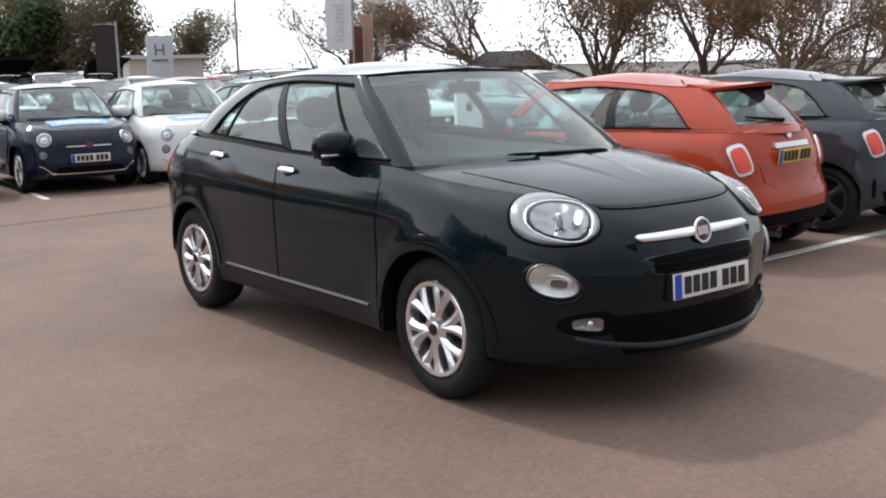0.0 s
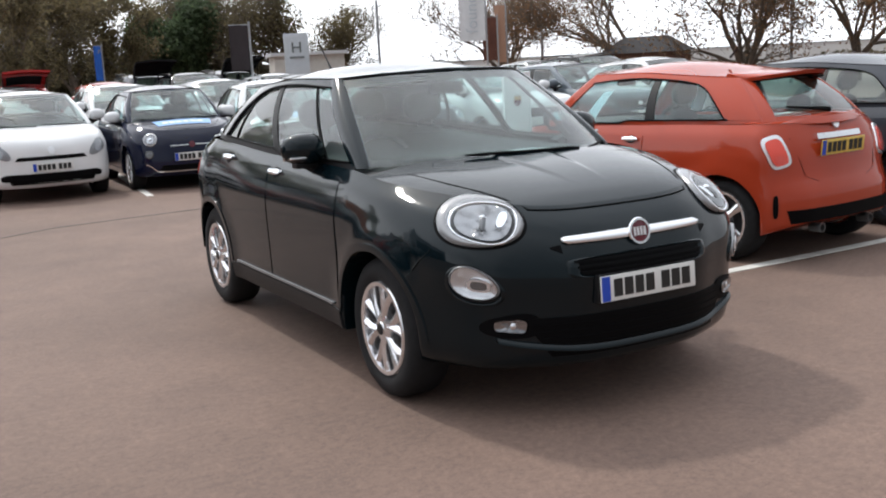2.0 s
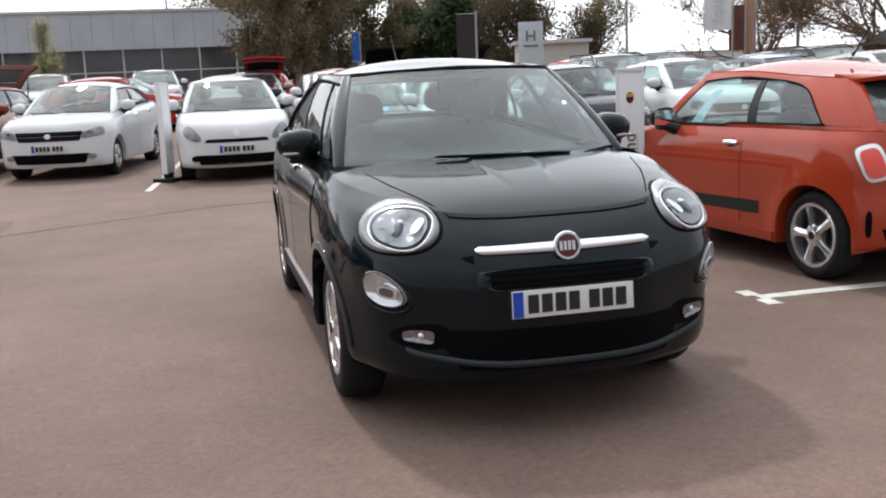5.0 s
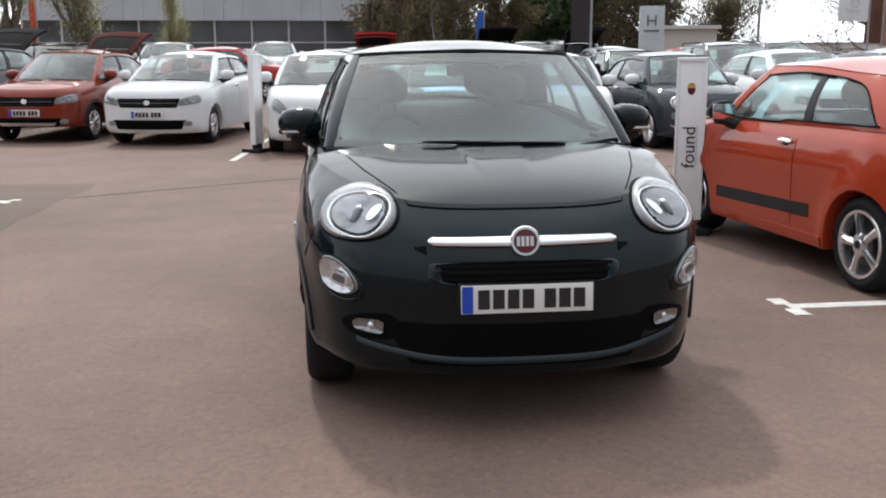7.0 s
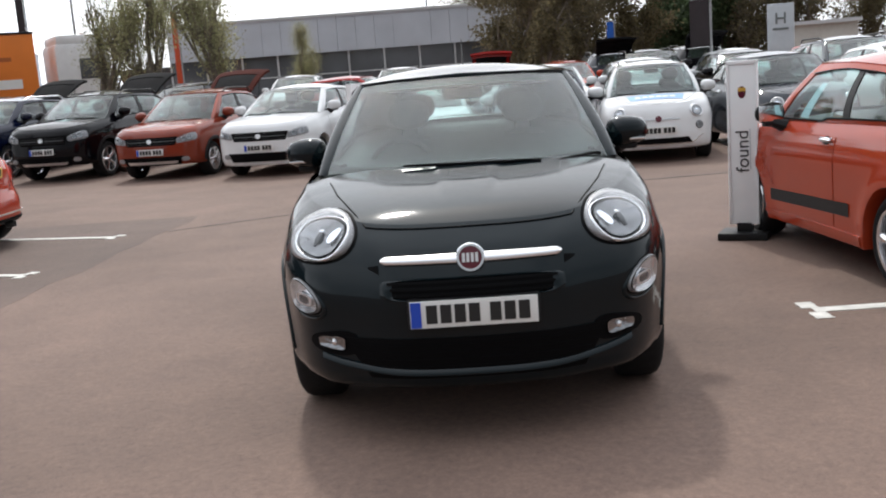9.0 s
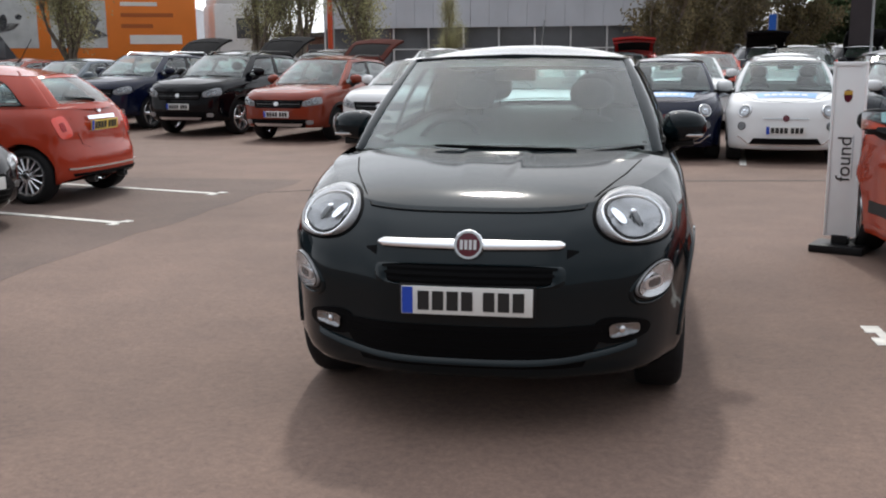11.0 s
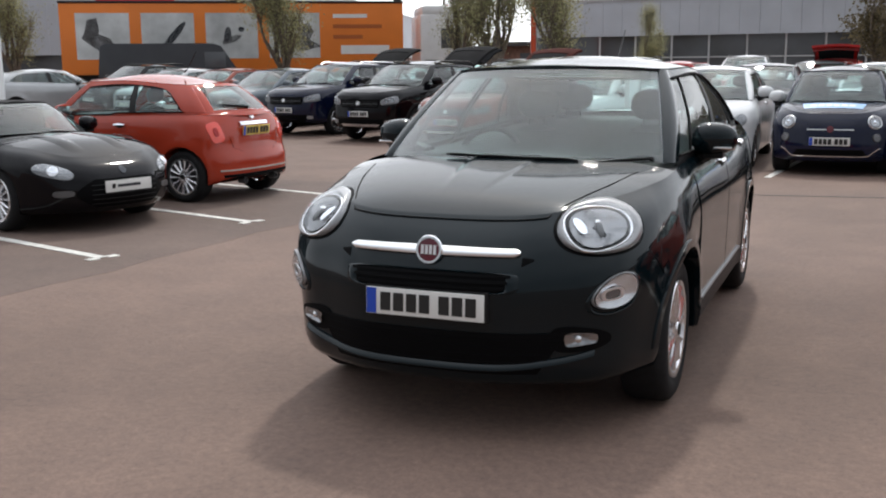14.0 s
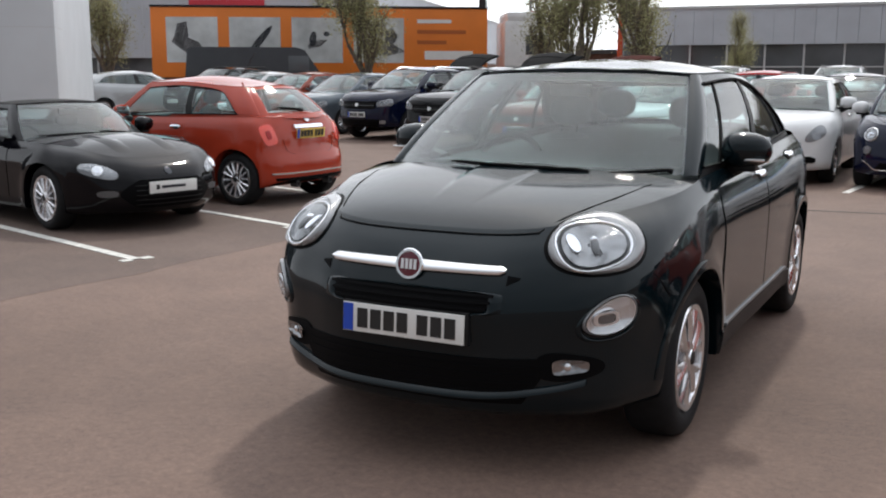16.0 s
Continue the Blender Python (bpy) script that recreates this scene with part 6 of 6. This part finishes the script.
for i in range(4):
    a = -6.2 + 2.5 * i
    pic = part("picture_panel", box(a, a + 2.05, -1.262, -1.252, 1.75, 3.55), M_LORRY_PIC, tr, "pale printed picture", smooth=False)
    for sx, sz, rx, rz, tl in PICTURES[i]:
        part("picture_shape", moved(lathe([(0.0, 0.004), (0.94, 0.004), (1.0, 0.0)], 14 if rx < 0.3 else 5, "y"), pose(a + sx, -1.266, sz, 0, tl) @ Matrix.Diagonal((rx, 1, rz, 1))), M_PRINT if rx > 0.15 else M_SLATE, pic, smooth=False)
for i, (a, w_) in enumerate(((3.9, 1.4), (3.9, 2.0), (3.9, 1.2), (4.2, 2.0))):
    part("bar", box(a, a + w_, -1.262, -1.252, 3.35 - 0.42 * i - (0.2 if i == 3 else 0), 3.5 - 0.42 * i), M_PLATE_W if i in (0, 3) else mat("bar_brown", (0.4, 0.1, 0.02), rough=0.6), tr, smooth=False)
cab = part("cab", moved(join(box(7.5, 9.6, -1.25, 1.25, 0.9, 3.5, 0.18), box(7.6, 9.2, -1.2, 1.2, 3.4, 3.85, 0.15)), pose(0, 0, 0)), mat("lorry_white", (0.7, 0.7, 0.7), rough=0.4, coat=0.5, var=0.05), lorry)
part("side_window", box(8.4, 9.3, -1.27, -1.24, 2.1, 2.9, 0.01), M_DARKGLASS, cab)
part("windscreen", box(9.58, 9.63, -1.1, 1.1, 2.0, 3.0, 0.01), M_DARKGLASS, cab)
part("mirror", box(9.3, 9.45, -1.55, -1.35, 2.1, 2.7, 0.04), M_PLASTIC, cab)
for x in (-5.5, -4.2, -2.9, 6.2, 8.6):
    for y in (-1.05, 1.05):
        wv = part("wheel", moved(lathe([(0.0, 0.14), (0.28, 0.14), (0.3, 0.1), (0.46, 0.13), (0.5, 0.08), (0.5, -0.08), (0.46, -0.13), (0.0, -0.13)], 28, "y"), pose(x, y, 0.5)), M_RUBBER, lorry)

# ---- van ----
M_VAN = paint("van_grey", (0.05, 0.052, 0.058), rough=0.35)
van = empty("panel_van", pose(-22.0, 26.5, gz(26.5), 0, 0, 38), "dark grey panel van standing behind the parked cars", "van")
vprof = [(-2.6, 0.45), (-2.65, 1.2), (-2.55, 2.2), (-2.4, 2.3), (1.3, 2.3), (1.6, 2.2), (2.1, 1.45), (2.75, 1.2), (2.85, 0.9), (2.85, 0.45)]
vb = [(x, y, z) for y in (-0.98, 0.98) for x, z in vprof]
nv_ = len(vprof)
part("body", (vb, [tuple(range(nv_)), tuple(range(2 * nv_ - 1, nv_ - 1, -1))] + [(i, (i + 1) % nv_, nv_ + (i + 1) % nv_, nv_ + i) for i in range(nv_)]), M_VAN, van, smooth=False)
for y in (-0.985, 0.955):
    part("side_window", box(1.0, 1.75, y, y + 0.03, 1.45, 2.0, 0.01), M_DARKGLASS, van)
for x in (-1.7, 1.8):
    for y in (-0.9, 0.9):
        part("wheel", moved(lathe([(0.0, 0.1), (0.2, 0.1), (0.22, 0.08), (0.32, 0.1), (0.34, 0.06), (0.34, -0.1), (0.0, -0.1)], 24, "y"), pose(x, y, 0.34)), M_RUBBER, van)

# ---- trees ----
M_BARK = mat("bark", (0.15, 0.125, 0.1), rough=0.9, var=0.3, scale=8, bump=0.6, bscale=25)


def leaf_mat(name, col):
    m = mat(name, col, rough=0.6, spec=0.3)
    nt = m.node_tree
    b = nt.nodes["Principled BSDF"]
    ge = nt.nodes.new("ShaderNodeNewGeometry")
    r = nt.nodes.new("ShaderNodeValToRGB")
    r.color_ramp.elements[0].color = (*[c * 0.55 for c in col], 1)
    r.color_ramp.elements[1].color = (*[min(1, c * 1.6) for c in col], 1)
    nt.links.new(ge.outputs["Random Per Island"], r.inputs["Fac"])
    nt.links.new(r.outputs["Color"], b.inputs["Base Color"])
    tl = nt.nodes.new("ShaderNodeBsdfTranslucent")
    nt.links.new(r.outputs["Color"], tl.inputs["Color"])
    mx = nt.nodes.new("ShaderNodeMixShader")
    mx.inputs["Fac"].default_value = 0.6
    nt.links.new(b.outputs["BSDF"], mx.inputs[1])
    nt.links.new(tl.outputs["BSDF"], mx.inputs[2])
    nt.links.new(mx.outputs["Shader"], nt.nodes["Material Output"].inputs["Surface"])
    return m


M_LEAF_G = leaf_mat("leaf_dark_green", (0.085, 0.12, 0.06))
M_LEAF_O = leaf_mat("leaf_olive", (0.15, 0.125, 0.07))
M_LEAF_B = leaf_mat("leaf_bronze", (0.2, 0.12, 0.065))
M_LEAF_S = leaf_mat("leaf_spring", (0.3, 0.29, 0.16))


TWIG = 0.0036


def tree_geo(rng, h, spread, levels, leaves, leaf_size, upright=0.35, trunk=0.2, first=0.28, forks=3, puff=0.22, stem=1.0):
    """Branch tubes and leaves of a tree."""
    segs, tips = [], []

    def grow(p, d, length, r, lv):
        n = 4
        r = max(r, TWIG)
        pts, rs = [p.copy()], [r]
        for i in range(n):
            d = (d + Vector((rng.uniform(-1, 1), rng.uniform(-1, 1), rng.uniform(-0.5, 0.8) + upright * 0.3)) * 0.16).normalized()
            p = p + d * length / n
            pts.append(p.copy())
            rs.append(max(TWIG * 0.8, r * (1 - 0.45 * (i + 1) / n)))
        segs.append((pts, rs, lv))
        if lv >= levels:
            tips.extend(pts[1:])
            return
        kids = forks + (1 if rng.random() < 0.5 else 0)
        for k in range(kids):
            i = n if k == 0 else rng.randint(1, n)
            az, el = rng.uniform(0, 2 * math.pi), rng.uniform(0.35, 0.95) * spread
            t = d.orthogonal().normalized()
            t.rotate(Matrix.Rotation(az, 3, d))
            nd = (d * math.cos(el) + t * math.sin(el) + Vector((0, 0, upright * 0.4))).normalized()
            grow(pts[i], nd, length * rng.uniform(0.55, 0.8) / (stem if lv == 0 else 1), rs[i] * 0.68, lv + 1)
        if lv >= levels - 1:
            tips.extend(pts[2:])

    grow(Vector((0, 0, -0.1)), Vector((0, 0, 1)), h * first * stem, trunk, 0)
    wood = []
    for pts, rs, lv in segs:
        wood.append(tube(pts, rs, 8 if lv == 0 else 5 if lv < 3 else 3, False))
    wv, wf = join(*wood)
    lv_, lf = [], []
    for _ in range(leaves):
        c = rng.choice(tips) + Vector((rng.gauss(0, 1), rng.gauss(0, 1), rng.gauss(0, 1))) * puff
        a = Vector((rng.gauss(0, 1), rng.gauss(0, 1), rng.gauss(0, 1))).normalized()
        b = a.orthogonal().normalized()
        s = leaf_size * rng.uniform(0.6, 1.3)
        k = len(lv_)
        lv_ += [c - a * s, c + b * s * 0.5, c + a * s, c - b * s * 0.5]
        lf.append((k, k + 1, k + 2, k + 3))
    top = max((v.z for v in wv), default=1)
    f = h / top
    return ([v * f for v in wv], wf), ([v * f for v in lv_], lf)


def make_tree(name, seed, leafm, label, *args, **kw):
    rng = random.Random(seed)
    (wv, wf), (lv_, lf) = tree_geo(rng, *args, **kw)
    t = empty(name, pose(0, 0, 0), label, "tree")
    part("trunk", (wv, wf), M_BARK, t, fix=False, angle=80)
    if lf:
        part("crown", (lv_, lf), leafm, t, smooth=False, fix=False)
    return t


def plant(t, places, group):
    first = True
    for x, y, rz, s in places:
        m = pose(x, y, gz(y), 0, 0, rz)
        if first:
            t.scale = (s, s, s)
            t.matrix_basis = m @ Matrix.Diagonal((s, s, s, 1))
            tagged(t, group=group)
            first = False
        else:
            c = copy_thing(t, m)
            c.scale = (s, s, s)


bare = make_tree("bare_tree", 3, M_LEAF_B, "large half-bare tree with dark branches and bronze buds", 8.5, 0.75, 6, 13000, 0.022, 0.3, 0.085, 0.17, 3, puff=0.16, stem=0.45)
plant(bare, [(26.0, 30.0, 0, 1.0), (32.0, 24.0, 80, 1.05), (38.0, 20.5, 210, 0.95)], "half-bare trees")
bare2 = make_tree("bare_tree", 11, M_LEAF_B, "large half-bare tree with dark branches and bronze buds", 7.5, 0.8, 6, 14000, 0.022, 0.25, 0.08, 0.16, 3, puff=0.16, stem=0.4)
plant(bare2, [(29.0, 27.0, 40, 1.0), (35.5, 22.5, 130, 1.0), (27.0, 42.0, 20, 0.8), (42.0, 16.0, 20, 1.0)], "half-bare trees")
olive = make_tree("leafy_tree", 5, M_LEAF_O, "tall olive tree coming into leaf", 6.2, 0.85, 6, 12000, 0.026, 0.4, 0.09, 0.16, 3, puff=0.13, stem=0.4)
plant(olive, [(2.5, 60.0, 0, 1.3), (6.0, 58.0, 90, 1.1), (9.8, 62.0, 200, 0.7), (14.5, 60.0, 300, 1.1), (17.0, 57.0, 45, 1.25), (19.5, 54.0, 75, 1.15), (21.5, 52.0, 175, 0.85), (0.0, 66.0, 130, 0.9), (-1.5, 63.0, 10, 0.9), (7.5, 66, 33, 1.1), (11.5, 68, 133, 0.65), (4.0, 67, 233, 1.1)], "leafy trees")
green = make_tree("evergreen_tree", 8, M_LEAF_G, "dense dark green evergreen tree", 10.0, 0.7, 4, 34000, 0.09, 0.5, 0.2, 0.14)
plant(green, [(13.9, 56.0, 0, 0.55), (12.2, 57.0, 120, 0.48)], "evergreen trees")
upright = make_tree("upright_tree", 21, M_LEAF_S, "narrow upright tree with pale spring leaves", 7.5, 0.44, 6, 14000, 0.018, 0.85, 0.1, 0.15, 3, puff=0.12)
plant(upright, [(-18.5, 28.6, 0, 0.98), (-12.9, 31.3, 90, 0.92), (-10.7, 29.2, 200, 1.02), (-7.9, 28.5, 300, 1.0), (-6.2, 32.7, 150, 0.46), (-23.6, 33.5, 40, 0.8), (-33.0, 30.0, 20, 1.0)], "upright trees")
spread_t = make_tree("spreading_tree", 31, M_LEAF_O, "broad dark tree beside the buildings", 7.0, 0.9, 6, 12000, 0.04, 0.25, 0.12, 0.2, 3, puff=0.1, stem=0.5)
plant(spread_t, [(-38.0, 30.0, 0, 1.0), (1.3, 38.5, 100, 0.85), (-44.0, 30.0, 60, 1.1), (3.6, 42.0, 220, 0.9), (6.8, 52.5, 20, 1.1), (10.2, 53.5, 300, 1.0)], "spreading trees")
M_HEDGE = leaf_mat("hedge_leaf", (0.11, 0.095, 0.055))


def hedge(x0, y0, x1, y1, h, seed, n):
    rng = random.Random(seed)
    vs, fs = [], []
    d = Vector((x1 - x0, y1 - y0, 0))
    s = Vector((-d.y, d.x, 0)).normalized()
    for _ in range(n):
        u = rng.random()
        hh = h * (0.75 + 0.25 * math.sin(u * 37) * math.sin(u * 11 + 2))
        c = Vector((x0, y0, 0)) + d * u + s * rng.gauss(0, 0.6) + Vector((0, 0, rng.random() ** 0.8 * hh))
        c.z += gz(c.y)
        a = Vector((rng.gauss(0, 1), rng.gauss(0, 1), rng.gauss(0, 1))).normalized()
        b = a.orthogonal().normalized()
        q = rng.uniform(0.07, 0.16)
        k = len(vs)
        vs += [c - a * q, c + b * q * 0.6, c + a * q, c - b * q * 0.6]
        fs.append((k, k + 1, k + 2, k + 3))
    o = part("hedge", (vs, fs), M_HEDGE, smooth=False, fix=False)
    tagged(o, "dense brown-green hedge of scrub along the edge of the lot", "hedge", kind="stuff")


hedge(-1, 64, 22, 57, 3.2, 4, 34000)
hedge(24, 56, 60, 16, 1.1, 5, 16000)
hedge(-60, 50, -36, 66, 3.0, 6, 12000)


# ---- the cars ----
crossover(pose(0, 0, 0))
small_hatch("hatchback_car", pose(3.114, 3.689, 0.0, 0, 0, 186), "orange red three-door sports hatchback with a roof spoiler", M_ORANGE, "parked sports hatchbacks", "five", True, face="rear", paper=True, mirrors=M_PLASTIC)
small_hatch("hatchback_car", pose(5.134, 3.769, 0.0, 0, 0, 186), "dark grey three-door sports hatchback with a roof spoiler", M_SLATE, "parked sports hatchbacks", "five", True, face="rear", dark_rims=True)
small_hatch("hatchback_car", pose(-7.92, 5.95, gz(6), 0, 0, -93), "coral red three-door hatchback with chrome trim in a bay", M_RUST, "", "many", False, face="rear")
small_hatch("hatchback_car", pose(1.12, 10.85, gz(10.85), 0, 0, -2), "navy blue three-door hatchback with a pale blue bonnet panel", M_NAVY, "row of small hatchbacks", "many", False, True, "front", paper=True, mirrors=M_WHITE)
small_hatch("hatchback_car", pose(2.78, 10.6, gz(10.6), 0, 0, -6), "white three-door hatchback with a pale blue bonnet panel", M_WHITE, "row of small hatchbacks", "many", False, True, "front", paper=True)
small_hatch("hatchback_car", pose(5.0, 10.8, gz(10.8), 0, 0, 4), "dark grey three-door hatchback with white mirrors", M_SLATE, "row of small hatchbacks", "many", False, False, "front", mirrors=M_WHITE)
family_car("family_hatchback_car", PUNTO, pose(-0.78, 11.1, gz(11), 0, 0, 0), "white five-door hatchback with a slim black grille", M_WHITE, "", "ten", "tall", "slim")
DH = -12
family_car("family_hatchback_car", HATCH, pose(-3.4, 12.9, gz(13), 0, 0, DH), "white five-door hatchback with a wide black grille", M_WHITE, "", "steel", "swept", "wide")
family_car("family_hatchback_car", dict(HATCH, sill=0.27, zr=1.46), pose(-5.5, 13.7, gz(14), 0, 0, DH), "copper red hatchback with black cladding and its tailgate up", M_COPPER, "", "ten", "swept", "wide", cladding=True, rails=True, open_gate=True)
family_car("off_roader_car", SUV, pose(-7.9, 14.9, gz(15), 0, 0, DH), "black off-roader with roof bars and its tailgate up", M_BLACK, "", "five", "swept", "wide", cladding=True, rails=True, open_gate=True)
family_car("off_roader_car", dict(SUV, rf=0.9), pose(-10.4, 16.1, gz(16), 0, 0, DH), "dark blue-black off-roader with a bright roof bar", M_NAVY, "", "five", "swept", "wide", rails="bright", open_gate=True)
roadster(pose(-5.85, 3.5, gz(3.5) + 0.003, 0, 0, 76))

# rows behind, plainer: four kinds, copied and repainted
def repaint(car, new_mat, old):
    for o in car.children_recursive:
        if o.type == "MESH" and o.material_slots and o.material_slots[0].material is old:
            o.material_slots[0].link = "OBJECT"
            o.material_slots[0].material = new_mat


KINDS = {}


def parked(kind, gate, x, y, rz, mt, label):
    m = pose(x, y, gz(y), 0, 0, rz)
    if (kind, gate) not in KINDS:
        KINDS[kind, gate] = family_car("parked_car", HATCH if kind == "hatch" else SUV, m, label, M_GREYBASE, "row of parked cars", "ten", detail=0, rails=kind == "suv", open_gate=gate, bars=False, gate_mat=M_RED if kind == "hatch" else None)
        car = KINDS[kind, gate]
    else:
        car = copy_thing(KINDS[kind, gate], m)
        for o in car.children_recursive:
            if o.type == "MESH" and o.material_slots and o.material_slots[0].link == "OBJECT":
                o.material_slots[0].link = "DATA"
    repaint(car, mt, M_GREYBASE)
    tagged(car, label)


M_GREYBASE = paint("grey", (0.2, 0.2, 0.2))
for kind, gate, x, y, rz, mt, label in (
        ("hatch", False, -12.9, 17.2, DH, M_BLUEGREY, "blue-grey five-door hatchback"), ("hatch", False, -15.3, 18.4, DH, M_COPPER, "dark red five-door hatchback"),
        ("hatch", False, -17.8, 19.6, DH, M_SILVER, "silver five-door hatchback"), ("suv", False, -20.3, 21.0, DH, M_BLACK, "black off-roader"),
        ("hatch", False, -0.5, 16.6, 0, M_SLATE, "dark grey hatchback"), ("hatch", False, 1.7, 16.4, 0, M_WHITE, "white hatchback"), ("hatch", False, 3.7, 16.0, 0, M_SILVER, "silver hatchback"),
        ("hatch", False, 5.9, 16.2, 0, M_BLACK, "black hatchback"), ("suv", False, 8.0, 15.8, 0, M_SLATE, "grey off-roader"), ("hatch", False, 7.2, 10.9, 0, M_WHITE, "white hatchback"),
        ("hatch", False, 9.4, 11.2, 4, M_BLUEGREY, "blue-grey hatchback"), ("hatch", False, 11.5, 11.0, 2, M_SILVER, "silver hatchback"), ("hatch", False, 0.3, 22.2, 0, M_SILVER, "silver hatchback"),
        ("hatch", False, 2.6, 22.0, 0, M_RUST, "red hatchback"), ("suv", False, 4.9, 22.3, 0, M_BLACK, "black off-roader"), ("hatch", False, 7.2, 22.0, 0, M_WHITE, "white hatchback"),
        ("hatch", False, 9.6, 21.8, 0, M_RED, "red hatchback"), ("suv", False, 12.0, 22.0, 0, M_BLUEGREY, "blue-grey off-roader"), ("hatch", False, -2.0, 24.5, 76, M_RED, "red hatchback parked crosswise"),
        ("suv", False, -5.5, 27.0, 0, M_WHITE, "white off-roader"), ("suv", False, -2.4, 30.0, 0, M_WHITE, "white off-roader"), ("hatch", True, 0.65, 26.5, 180, M_RED, "red hatchback with its tailgate up"),
        ("suv", True, 4.2, 28.0, 180, M_SLATE, "grey off-roader with its tailgate up"), ("suv", True, 6.8, 28.2, 180, M_BLACK, "black off-roader with its tailgate up"), ("suv", False, -7.5, 20.5, DH, M_BLACK, "black off-roader"),
        ("suv", True, -10.3, 22.0, DH, M_BLACK, "black off-roader with its tailgate up"), ("suv", False, -13.5, 23.5, DH, M_SLATE, "grey off-roader"), ("hatch", False, -22.5, 22.5, 150, M_SILVER, "silver hatchback seen from behind"),
        ("suv", False, 13.5, 16.0, 0, M_BLACK, "black off-roader"), ("hatch", False, 16.0, 22.0, 0, M_SILVER, "silver hatchback")):
    parked(kind, gate, x, y, rz, mt, label + " in the rear rows")
